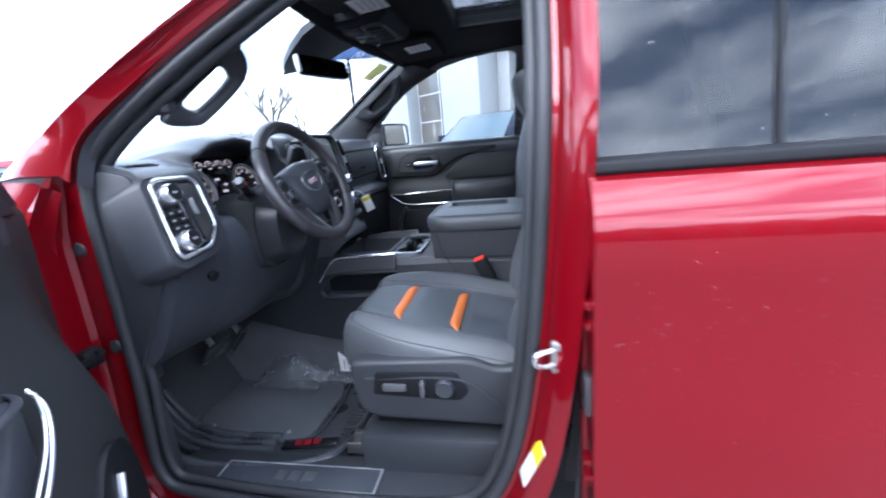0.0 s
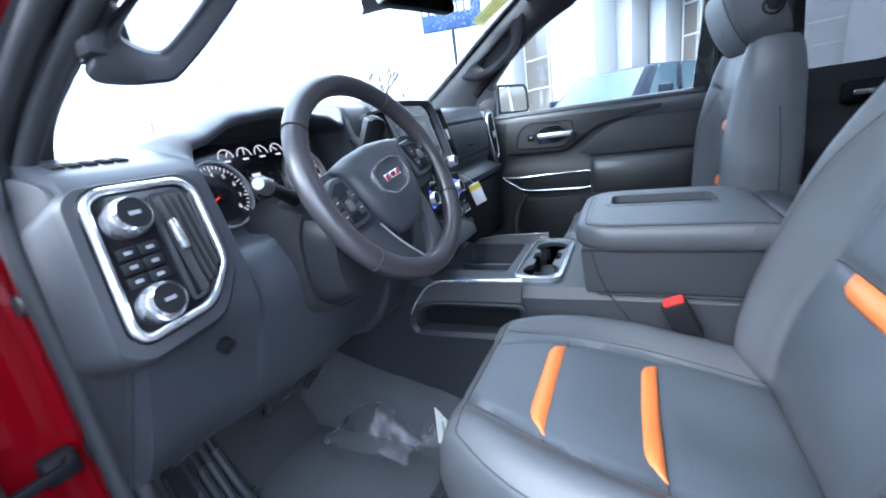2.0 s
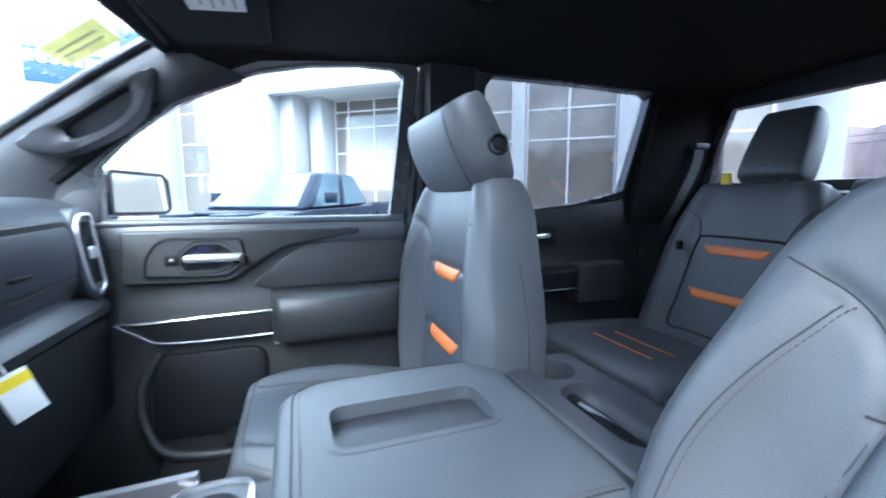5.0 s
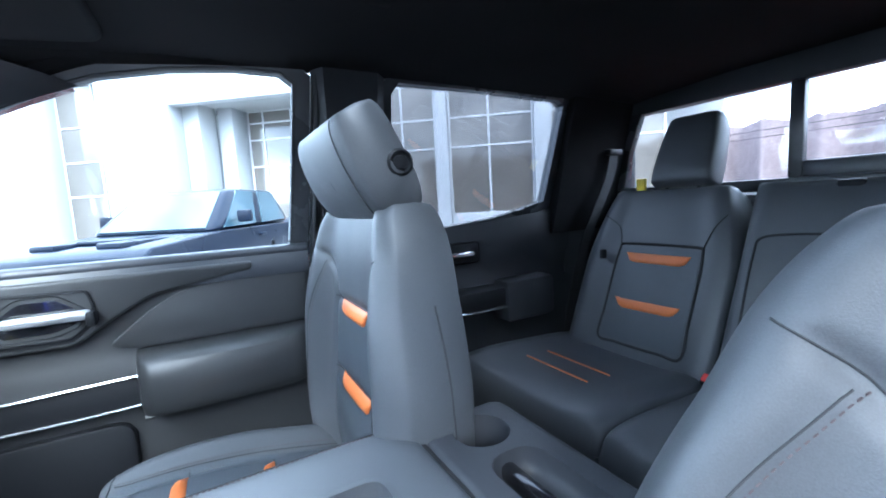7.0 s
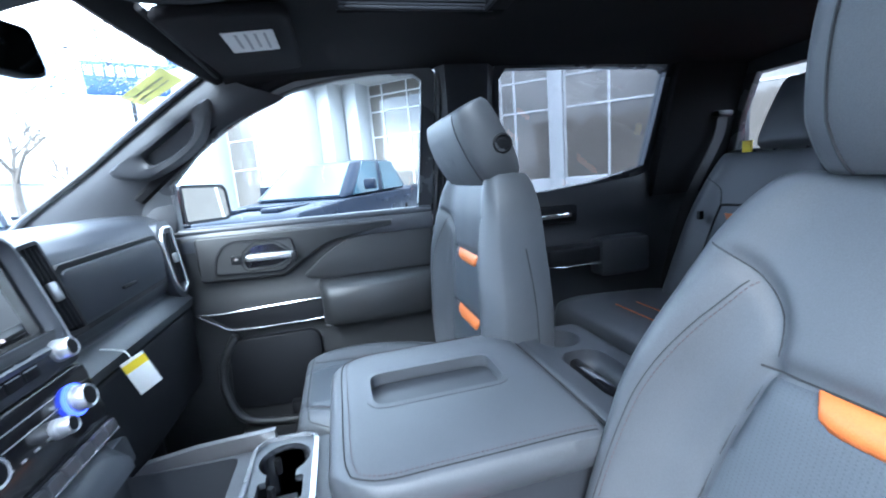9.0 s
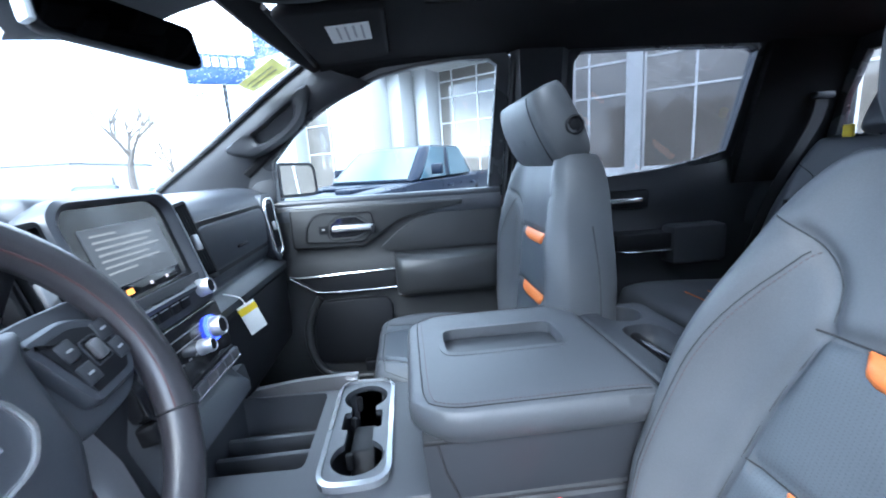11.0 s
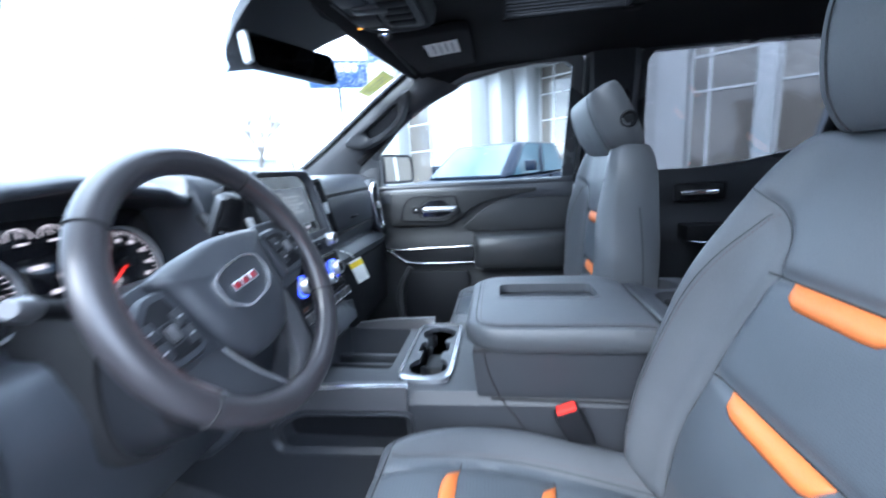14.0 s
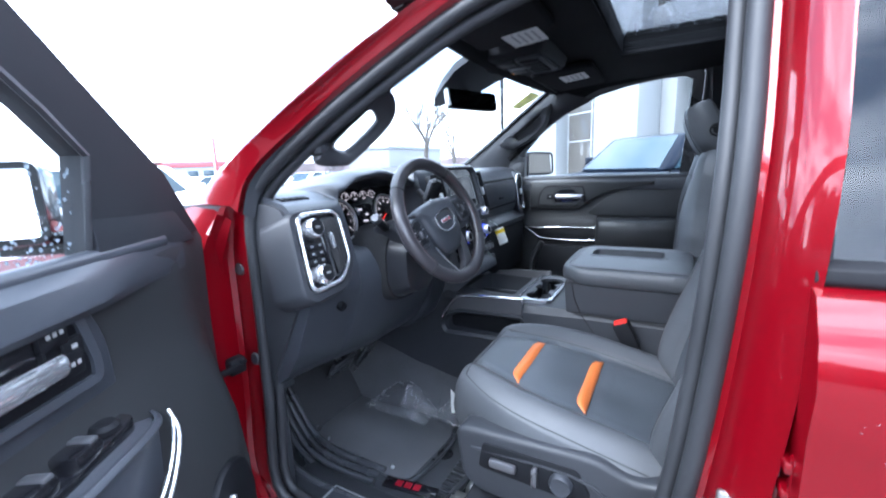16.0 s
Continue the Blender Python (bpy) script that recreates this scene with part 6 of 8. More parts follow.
col = thing("steering_column", "black steering column shroud with two stalks", "steering column", (C.x, 0.64, 1.25))
def col_loop(c, w, h):
    pl = Plane(C + NW * c, (1, 0, 0), UPW)
    return [pl.p(w * math.copysign(abs(math.cos(t)) ** 0.55, math.cos(t)), h * math.copysign(abs(math.sin(t)) ** 0.55, math.sin(t)) - 0.012, 0) for t in (2 * math.pi * k / 28 for k in range(28))]
part("shroud", loft([col_loop(-0.045, 0.050, 0.045), col_loop(-0.055, 0.066, 0.058), col_loop(-0.12, 0.080, 0.070), col_loop(-0.23, 0.088, 0.080)]), COLUMN, col)
def low_loop(y, w, h, z):
    return [V(C.x + w * math.copysign(abs(math.cos(t)) ** 0.7, math.cos(t)), y, z + h * math.copysign(abs(math.sin(t)) ** 0.7, math.sin(t))) for t in (2 * math.pi * k / 28 for k in range(28))]
part("lower_cover", loft([low_loop(0.605, 0.050, 0.055, 1.228), low_loop(0.615, 0.072, 0.078, 1.222), low_loop(0.66, 0.084, 0.092, 1.216), low_loop(0.80, 0.088, 0.100, 1.215)]), COLUMN, col, "rounded knee cover under the column")
part("cover_gap", loft([low_loop(0.668, 0.091, 0.100, 1.214), low_loop(0.69, 0.095, 0.104, 1.213), low_loop(0.80, 0.095, 0.104, 1.213)]), SEAMCUT, col, "dark gap round the column cover")
S0, S1 = V(-0.455, 0.690, 1.315), V(-0.572, 0.630, 1.356)
stalk = part("turn_stalk", sweep([S0, S0.lerp(S1, 0.5), S1], [0.013, 0.010, 0.0085], False, 12), HARD, col, "black turn signal stalk")
part("stalk_end", sweep([S0.lerp(S1, t) for t in (0.86, 0.92, 1.02, 1.10)], [0.009, 0.012, 0.012, 0.008], False, 12), WOOD, stalk, "grey stalk end")
lev = Plane((-0.252, 0.657, 1.400), (0.83, -0.48, -0.28), (0.0, -0.43, 0.90))
gl = part("gear_lever", lev.plate(rounded([(-0.017, -0.034), (-0.018, 0.026), (-0.010, 0.034), (0.010, 0.033), (0.017, 0.024), (0.017, -0.034)], 0.007), -0.016, 0.012, 0.006), HARD, col, "chunky black column shifter")
part("lever_edge", lev.plate(rounded([(-0.021, -0.036), (-0.022, 0.024), (-0.018, 0.028), (-0.0165, -0.036)], 0.002), -0.012, 0.010, 0.002), TRIM, gl, "grey lever edge")
part("lever_stem", sweep([lev.p(-0.012, -0.03, -0.004), lev.p(-0.008, -0.034, -0.030), lev.p(-0.006, -0.036, -0.070)], [0.010, 0.010, 0.010], False, 10), HARD, gl)
part("lever_button", lev.box(-0.015, 0.015, -0.033, -0.018, 0.010, 0.0145, 0.003), GLOSSBLACK, gl)
for k in range(3):
    part("lever_mark", lev.box(-0.011 + 0.0085 * k, -0.006 + 0.0085 * k, -0.027, -0.023, 0.0145, 0.0152, 0), SATIN, gl)

# ---- front seats ----
BOLSTER = smoothed([(u, v, 0) for u, v in ((0.575, 0.05), (0.555, 0.25), (0.525, 0.42), (0.49, 0.56), (0.465, 0.65), (0.475, 0.71), (0.53, 0.765), (0.64, 0.81), (0.76, 0.835), (0.87, 0.852))], False, 3)


def seam_gap(a, v, wide=0.265, tall=0.575):
    """The distance in metres to the seam round the bolster, and whether the place lies inside it."""
    best = 1.0
    for p, q in zip(BOLSTER, BOLSTER[1:]):
        ex, ey, fx, fy = (q.x - p.x) * wide, (q.y - p.y) * tall, (a - p.x) * wide, (v - p.y) * tall
        t = min(max((ex * fx + ey * fy) / (ex * ex + ey * ey), 0), 1)
        best = min(best, math.hypot(fx - ex * t, fy - ey * t))
    return best


def front_seat(cx, recline, back_y, seat_y, deep, head_w, name, label, group, sx):
    """A power bucket seat. sx: -1 if its outer side is the driver's door, 1 the passenger's."""
    st = thing(name, label, "car seat", (cx, 0.15, 0.60), group)
    # cushion
    cs, cn = V(0, 0.978, 0.208), V(0, -0.208, 0.978)
    def cb(u, v):
        a = abs(u)
        groove = -0.009 * math.exp(-((a - 0.60 + 0.10 * v * v) / 0.035) ** 2) * (v > 0.08) - 0.006 * sum(math.exp(-((v - w) / 0.016) ** 2) for w in (0.46, 0.745)) * (a < 0.6)
        return 0.036 * math.exp(-((a - 0.80) / 0.17) ** 2) * (0.45 + 0.55 * min(1, (1 - v) * 2.2)) - 0.010 * math.exp(-(a / 0.25) ** 2) * (1 - v) + groove
    cushion = Pad((cx, seat_y, 0.857 if sx < 0 else 0.880), (1, 0, 0), cs, cn, lambda v: 0.246 - 0.092 * (max(v - 0.45, 0) / 0.55) ** 2.6, 0.525, 0.050, 0.105, 8.0, 5.0, cb)
    ob = part("seat_cushion", cushion.mesh(64, 56), LEATHER, st, "black leather cushion with raised bolsters", sharp=70)
    ins = [(-0.60, 0.14), (0.60, 0.14), (0.60, 0.962), (-0.60, 0.962)]
    part("cushion_insert", cushion.patch(ins, 0.0020, 28), INSERT, ob, "perforated blue-black leather insert", sharp=70)
    for v in (0.745, 0.46):
        part("orange_stripe", cushion.stripe(-0.50, 0.50, v, 0.053, 0.0055), ORANGE, ob, "orange leather stripe across the cushion", sharp=70)
        part("stripe_seam", cushion.seam([(-0.58, v), (0, v), (0.58, v)], 0.0018, 0.003), SEAMCUT, ob)
    edge = [(-0.66, 0.955), (-0.60, 0.86), (-0.62, 0.45), (-0.62, 0.13)]
    for m in (-1, 1):
        part("bolster_seam", cushion.seam([(m * -u, v) for u, v in edge], 0.0017, 0.0004), SEATSEAM, ob)
        part("stitching", cushion.stitches([(m * -u * 1.035, v) for u, v in edge], 0.0012), THREAD, ob, flat=True)
    part("skirt_seam", cushion.seam([(-0.955, 0.03), (-0.955, 0.5), (-0.95, 0.90), (-0.80, 0.962), (0, 0.972), (0.80, 0.962), (0.95, 0.90), (0.955, 0.5), (0.955, 0.03)], 0.002, 0.0), SEATSEAM, ob)
    # backrest
    r = radians(recline)
    bs, bn = V(0, -math.sin(r), math.cos(r)), V(0, math.cos(r), math.sin(r))
    def bw(v):
        return (0.254 if sx < 0 else 0.262) + 0.012 * math.sin(math.pi * min(v / 0.75, 1)) - 0.070 * (max(v - 0.52, 0) / 0.48) ** 1.3 - 0.022 * (max(v - 0.84, 0) / 0.16) ** 2 - 0.03 * max(0.25 - v, 0) / 0.25
    def bb(u, v):
        a = abs(u)
        side = math.exp(-((a - 0.84) / 0.17) ** 2) * (1 if v < 0.58 else 0.72 + 0.28 * math.cos(math.pi * (v - 0.58) / 0.42))
        groove = -0.008 * math.exp(-(seam_gap(a, v) / 0.008) ** 2) * min(1, max(0, (0.86 - a) / 0.16)) - 0.007 * sum(math.exp(-((v - w) / 0.014) ** 2) for w in (0.400, 0.672)) * (a < 0.47)
        return 0.050 * side + groove + 0.012 * math.exp(-((v - 0.22) / 0.12) ** 2) * math.exp(-(a / 0.5) ** 2)
    back = Pad((cx, back_y, 0.915), (1, 0, 0), bs, bn, bw, 0.575, 0.052, deep, 10.0, 6.0, bb)
    bo = part("backrest", back.mesh(96, 96), LEATHER, st, "black leather backrest with side bolsters", sharp=70)
    part("back_insert", back.patch([(-0.53, 0.10), (0.53, 0.10), (0.445, 0.668), (-0.445, 0.668)], 0.0012, 34), INSERT, bo, "perforated blue-black leather insert", sharp=70)
    for v, e in ((0.400, 0.31), (0.672, 0.29)):
        part("orange_stripe", back.stripe(-e, e, v, -0.052, 0.0055), ORANGE, bo, "orange leather stripe across the backrest", sharp=70)
        part("stripe_seam", back.seam([(-0.49, v), (0, v), (0.49, v)], 0.0016, 0.003), SEAMCUT, bo)
    for m in (-1, 1):
        ed = [(m * p.x, p.y) for p in BOLSTER[::3]]
        part("bolster_seam", back.seam(ed, 0.0013, 0.0004, False, 12), SEATSEAM, bo)
        edge_line = [(m * 0.665, 0.800), (m * 0.735, 0.70), (m * 0.785, 0.56), (m * 0.815, 0.36), (m * 0.83, 0.06)]
        part("side_seam", back.seam(edge_line, 0.0012, 0.0003), SEATSEAM, bo, "seam along the bolster")
        part("stitching", back.stitches([(u - m * 0.022, v) for u, v in edge_line], 0.0009), THREAD, bo, flat=True)
        flank = [back.o + V(m * (bw(v) + 0.0006) * 0.9995, 0, 0) + bs * (v * 0.575) - bn * d for v, d in ((0.04, 0.012), (0.3, 0.006), (0.55, 0.0), (0.74, -0.006))]
        part("flank_seam", sweep(smoothed(flank), 0.0016, False, 5), SEATSEAM, bo, "vertical seam on the flank")
    # headrest
    q = r - 0.47
    hs, hn = V(0, -math.sin(q), math.cos(q)), V(0, math.cos(q), math.sin(q))
    ho = back.o + bs * (0.578 if sx < 0 else 0.560) + bn * (0.018 if sx < 0 else 0.006) + V(-0.016 if sx < 0 else -0.006, 0, 0)
    head = Pad(ho, (1, 0, 0), hs, hn, lambda v: head_w - 0.020 * v ** 2 - 0.012 * max(0.3 - v, 0) / 0.3, 0.178, 0.047, 0.044, 6.0, 5.0, lambda u, v: 0.010 * math.sin(math.pi * v))
    hd = part("headrest", head.mesh(28, 26), LEATHER, st, "large black leather headrest with a round side button", sharp=70)
    for m in (-1, 1):
        part("head_seam", head.seam([(m * 0.80, 0.03), (m * 0.80, 0.3), (m * 0.80, 0.7), (m * 0.78, 0.96)], 0.002, 0.0005), SEATSEAM, hd)
    hx = -sx
    bc = head.o + V(hx * (head_w - 0.007), 0, 0) + hs * 0.075 - hn * 0.015
    part("side_button", spun([(0.021, -0.006), (0.021, 0.004), (0.017, 0.006), (0.015, 0.002), (0.011, 0.002), (0.010, 0.005), (0.001, 0.006)], bc, (hx, 0, 0), 24), HARD, hd, "round plastic release button")
    part("embossed_badge", head.patch([(-0.2, 0.38), (0.2, 0.38), (0.2, 0.50), (-0.2, 0.50)], 0.0012, 6), LEATHER, hd)
    for x in (-0.06, 0.06):
        part("headrest_post", sweep([back.o + bs * 0.52 + V(x, 0, 0), head.o + hs * 0.03 + V(x, 0, 0)], 0.006, False, 10), CHROME, st)
    # back shell
    part("back_shell", Pad(back.o - bn * (deep - 0.030), (1, 0, 0), bs, -bn, lambda v: bw(v) * 0.93, 0.56, 0.038, 0.01, 5, 7).mesh(16, 16), TRIM, st, "black plastic seat back shell")
    # side valance with switches, base and rails
    def bx(x0, x1, *a, **k):
        p, q = sorted((cx + sx * x0, cx + sx * x1))
        return rbox(p, q, *a, **k)
    val = rounded([(0.40, 0.945), (0.385, 0.83), (0.35, 0.805), (0.02, 0.79), (-0.10, 0.80), (-0.13, 0.93), (-0.02, 0.95), (0.06, 0.93), (0.12, 0.955)], 0.03)
    vl = part("side_valance", prism(val, "x", cx + sx * 0.205, cx + sx * 0.258, 0.014, 3), TRIM, st, "grey plastic valance with seat switches")
    part("valance_crease", sweep(smoothed([V(cx + sx * 0.258, 0.36, 0.905), V(cx + sx * 0.260, 0.16, 0.912), V(cx + sx * 0.260, 0.08, 0.87), V(cx + sx * 0.258, 0.04, 0.82)]), 0.004, False, 6), TRIM, vl)
    part("switch_plate", prism(rounded([(0.125, 0.880), (0.150, 0.925), (0.335, 0.925), (0.345, 0.868), (0.145, 0.858)], 0.010), "x", cx + sx * 0.252, cx + sx * 0.262, 0.003), HARD, vl, "recessed dark switch plate")
    part("seat_switch", bx(0.260, 0.274, 0.262, 0.318, 0.882, 0.900, r=0.006), WOOD, vl, "silver seat slider switch")
    part("seat_switch", bx(0.260, 0.276, 0.220, 0.232, 0.870, 0.910, r=0.005), WOOD, vl)
    part("lumbar_switch", spun([(0.022, -0.003), (0.022, 0.006), (0.018, 0.012), (0.012, 0.010), (0.001, 0.012)], (cx + sx * 0.262, 0.178, 0.890), (sx, 0, 0), 22), COVERSKIN, vl, "round lumbar switch")
    part("front_cover", rbox(cx - 0.20, cx + 0.20, 0.36, 0.405, 0.78, 0.90, 0.015), TRIM, st)
    part("seat_frame", rbox(cx - 0.20, cx + 0.20, -0.10, 0.37, 0.70, 0.84, 0.01), HARD, st, "dark steel seat frame")
    for x in (-0.19, 0.19):
        part("seat_rail", merged([rbox(cx + x - 0.018, cx + x + 0.018, -0.15, 0.46, 0.655, 0.685, 0.004), rbox(cx + x - 0.011, cx + x + 0.011, -0.15, 0.44, 0.684, 0.71, 0.003)]), STEEL, st, "bright steel seat rail")
    if sx < 0:
        for k in range(2):
            part("rail_end", rbox(-0.512, -0.462, 0.400 + 0.030 * k, 0.422 + 0.030 * k, 0.630, 0.668 - 0.008 * k, 0.005), STEEL, st, "bright end of the seat rail")
    part("riser", bx(0.13, 0.262, -0.12, 0.40, 0.60, 0.752, r=0.02), TRIM, st, "black plastic riser cover")
    return st


front_seat(-0.397, 18.5, -0.035, -0.066, 0.068, 0.150, "front_seat", "black leather driver seat with orange stripes, reclined, beside the open door", "front bucket seats", -1)
front_seat(0.415, 2.5, -0.078, -0.115, 0.046, 0.172, "front_seat", "black leather passenger seat with orange stripes, standing upright", "front bucket seats", 1)

# Buckle between seat and console.
bk = thing("seat_belt_buckle", "black seat belt buckle with a red button on a short stalk", "belt buckle", (-0.170, 0.10, 0.92))
bm_ = Matrix.Translation((-0.190, 0.128, 1.030)) @ Euler((radians(-24), radians(-8), 0)).to_matrix().to_4x4()
part("housing", rbox(-0.013, 0.013, -0.022, 0.022, -0.065, 0.012, 0.006, m=bm_), HARD, bk)
part("button", rbox(-0.010, 0.010, -0.019, 0.016, 0.008, 0.018, 0.004, m=bm_), BUCKLE, bk, "red release button")
part("stalk", rbox(-0.009, 0.009, -0.018, 0.018, -0.20, -0.06, 0.004, m=bm_), WEB, bk)
# seat belts on the B-pillars
for sx, lab in ((1, "black seat belt hanging along the passenger pillar"), (-1, "black seat belt hanging along the driver pillar")):
    belt = thing("seat_belt", lab, "seat belt", (sx * 0.69, -0.15, 0.66), group="front seat belts")
    pts = [V(sx * 0.655, -0.165, 1.66), V(sx * 0.690, -0.16, 1.45), V(sx * 0.705, -0.15, 1.2), V(sx * 0.70, -0.12, 0.95), V(sx * 0.695, -0.09, 0.70)]
    part("webbing", loft([[p + V(0, d, 0) + V(sx * e, 0, 0) for d, e in ((-0.024, 0), (0.024, 0), (0.024, 0.0016), (-0.024, 0.0016))] for p in smoothed(pts)]), WEB, belt)
    part("guide", rbox(*sorted((sx * 0.648, sx * 0.672)), -0.20, -0.13, 1.64, 1.69, 0.01), HARD, belt)
    part("tongue", rbox(*sorted((sx * 0.694, sx * 0.706)), -0.165, -0.105, 1.02, 1.09, 0.005), HARD, belt)

# ---- rear bench ----
rb = thing("rear_bench_seat", "black leather rear bench with orange stripes and two headrests", "bench seat", (0, -0.75, 0.60))
rr_ = radians(22)
rs, rn = V(0, -math.sin(rr_), math.cos(rr_)), V(0, math.cos(rr_), math.sin(rr_))


def bench_bulge(u, v):
    return 0.010 * math.exp(-((abs(u) - 0.80) / 0.16) ** 2)


def bench_place(c, w, cw, cc):
    """One place of the bench: c, w the middle and half width of its back, cc, cw those of its cushion."""
    outer = w > 0.2
    m_ = 1 if c > 0 else -1
    cush = Pad((cc, -0.88, 0.968), (1, 0, 0), (0, 0.998, 0.06), (0, -0.06, 0.998), lambda v: cw, 0.475, 0.066, 0.16, 12.0, 4.2, bench_bulge)
    co = part("bench_cushion", cush.mesh(30, 30), LEATHER, rb, "black leather bench cushion with a rounded front", sharp=70)
    back = Pad((c, -0.803, 0.95), (1, 0, 0), rs, rn, lambda v: w - (0.055 * (max(v - 0.55, 0) / 0.45) ** 1.6 if outer else 0), 0.572, 0.055, 0.09, 12.0, 8.0, bench_bulge)
    bo = part("bench_backrest", back.mesh(34, 34), LEATHER, rb, "black leather bench backrest", sharp=70)
    if not outer:
        part("armrest_seam", back.seam([(-0.75, 0.10), (-0.78, 0.40), (-0.80, 0.66), (-0.70, 0.75), (0.0, 0.77), (0.70, 0.75), (0.80, 0.66), (0.78, 0.40), (0.75, 0.10)], 0.004, 0.001), SEAMCUT, bo, "seam of the folded middle armrest")
        part("belt_guide", rbox(-0.030, 0.018, -1.000, -0.960, 1.455, 1.490, 0.008), HARD, bo, "black belt guide on top of the back")
        return
    def on_b(u, v):
        return (u - 0.10 * m_, v)
    part("back_insert", back.patch([on_b(-0.55, 0.20), on_b(0.55, 0.20), on_b(0.54, 0.675), on_b(-0.54, 0.675)], 0.003, 10), INSERT, bo, sharp=70)
    sq = [(-0.57, 0.19), (-0.575, 0.33), (-0.575, 0.5), (-0.57, 0.66), (-0.54, 0.685), (-0.3, 0.690), (0.0, 0.692), (0.3, 0.690), (0.54, 0.685), (0.57, 0.66), (0.575, 0.5), (0.575, 0.33), (0.57, 0.19), (0.3, 0.183), (0.0, 0.181), (-0.3, 0.183)]
    part("insert_piping", back.seam([on_b(*p) for p in sq], 0.0055, 0.001, True), SEAMCUT, bo, "dark piping round the insert")
    for v in (0.405, 0.642):
        part("orange_stripe", back.stripe(on_b(-0.43, 0)[0], on_b(0.43, 0)[0], v, -0.052, 0.006), ORANGE, bo, "orange leather stripe", sharp=70)
    for u in (-1, 1):
        part("shoulder_seam", back.seam([on_b(u * 0.575, 0.69), on_b(u * 0.70, 0.78), (u * 0.93, 0.84)], 0.0022, 0.001), SEAMCUT, bo, "slanting shoulder seam")
    part("tether_loop", rbox(c + m_ * 0.128, c + m_ * 0.142, -0.868, -0.850, 1.290, 1.318, 0.003), HARD, bo, "small black strap loop")
    for v in (0.555, 0.715):
        part("orange_piping", cush.seam([(-0.42, v), (0, v), (0.42, v)], 0.0032, 0.002), ORANGE, co, "thin orange piping")
    hc = V(0.366 * m_, back.o.y, back.o.z) + rs * 0.585 + rn * 0.008
    hp = Pad(hc, (1, 0, 0), rs, rn, lambda v: 0.088 - 0.022 * v ** 2, 0.212, 0.042, 0.05, 6, 5)
    hd = part("headrest", hp.mesh(22, 22), LEATHER, rb, "black leather rear headrest", sharp=70)
    for x in (-0.045, 0.045):
        part("headrest_post", sweep([hc - rs * 0.05 + V(x, 0, 0), hc + rs * 0.02 + V(x, 0, 0)], 0.006, False, 8), CHROME, hd)
        part("post_collar", spun([(0.013, -0.006), (0.013, 0.004), (0.008, 0.006)], hc - rs * 0.016 + V(x, 0, 0), rs, 12), HARD, hd)


bench_place(0.3825, 0.2175, 0.2475, 0.4125)
bench_place(-0.3825, 0.2175, 0.2475, -0.4125)
bench_place(0.0, 0.1625, 0.1625, 0.0)
part("bench_base", rbox(-0.65, 0.65, -0.95, -0.50, 0.60, 0.85, 0.02), HARD, rb, "dark base under the bench")
part("back_panel", rbox(-0.66, 0.66, -1.165, -1.08, 0.70, 1.468, 0.02), TRIM, rb, "dark panel behind the bench back")
for x, y in ((0.152, -0.765), (0.112, -0.760), (0.070, -0.770)):
    b2 = thing("seat_belt_buckle", "black rear belt buckle with a red button in the bench fold", "belt buckle", (x, y, 1.02), group="rear belt buckles")
    q2 = Matrix.Translation((x, y, 1.048)) @ Matrix.Rotation(radians(-38), 4, "X")
    part("housing", rbox(-0.017, 0.017, -0.014, 0.014, -0.05, 0.020, 0.006, m=q2), HARD, b2)
    part("button", rbox(-0.013, 0.013, -0.010, 0.010, 0.016, 0.025, 0.004, m=q2), BUCKLE, b2, "red release button")
tg = thing("yellow_tether_tag", "small yellow tag behind the rear headrest", "tag", (0.49, -1.00, 1.47))
part("strap", rbox(0.472, 0.500, -1.004, -0.994, 1.455, 1.525, 0.002), YELLOW, tg)
for sx in (1, -1):
    rbt = thing("seat_belt", "black rear seat belt running down the cab corner", "seat belt", (sx * 0.66, -1.1, 0.9), group="rear seat belts")
    pts = [V(sx * 0.655, -1.085, 1.63), V(sx * 0.660, -1.07, 1.54), V(sx * 0.672, -0.955, 1.32), V(sx * 0.676, -0.895, 1.13), V(sx * 0.678, -0.87, 1.0)]
    part("webbing", loft([[p + V(0, d, 0) + V(-sx * e, 0, 0) for d, e in ((-0.022, 0), (0.022, 0), (0.022, 0.0016), (-0.022, 0.0016))] for p in smoothed(pts)]), WEB, rbt)
    part("guide", rbox(*sorted((sx * 0.640, sx * 0.668)), -1.118, -1.052, 1.620, 1.640, 0.006), TRIM, rbt)

# ---- centre console ----
XC = 0.022
con = thing("center_console", "black center console with padded lid and chrome-framed cup holders", "center console", (XC, 0.30, 0.60))


def con_row(y, half, low_half, top, low=0.60):
    return [V(XC - low_half, y, low), V(XC - half - 0.004, y, top - 0.22), V(XC - half, y, top - 0.02), V(XC - half + 0.016, y, top),
            V(XC + half - 0.016, y, top), V(XC + half, y, top - 0.02), V(XC + half + 0.004, y, top - 0.22), V(XC + low_half, y, low)]


rows = [con_row(-0.20, 0.165, 0.165, 1.040), con_row(0.0, 0.172, 0.168, 1.040), con_row(0.26, 0.174, 0.17, 1.040), con_row(0.32, 0.174, 0.17, 1.038), con_row(0.47, 0.174, 0.17, 1.036),
        con_row(0.62, 0.168, 0.17, 1.040), con_row(0.69, 0.160, 0.175, 1.050), con_row(0.80, 0.155, 0.19, 1.02), con_row(1.05, 0.150, 0.20, 0.95)]
wells = [rbox(XC - 0.072, XC + 0.150, 0.478, 0.652, 0.955, 1.2, 0.012), rbox(XC - 0.24, XC - 0.125, 0.420, 0.690, 0.912, 0.994, 0.02)]
cupx = [(-0.046, 0.395), (0.128, 0.396)]
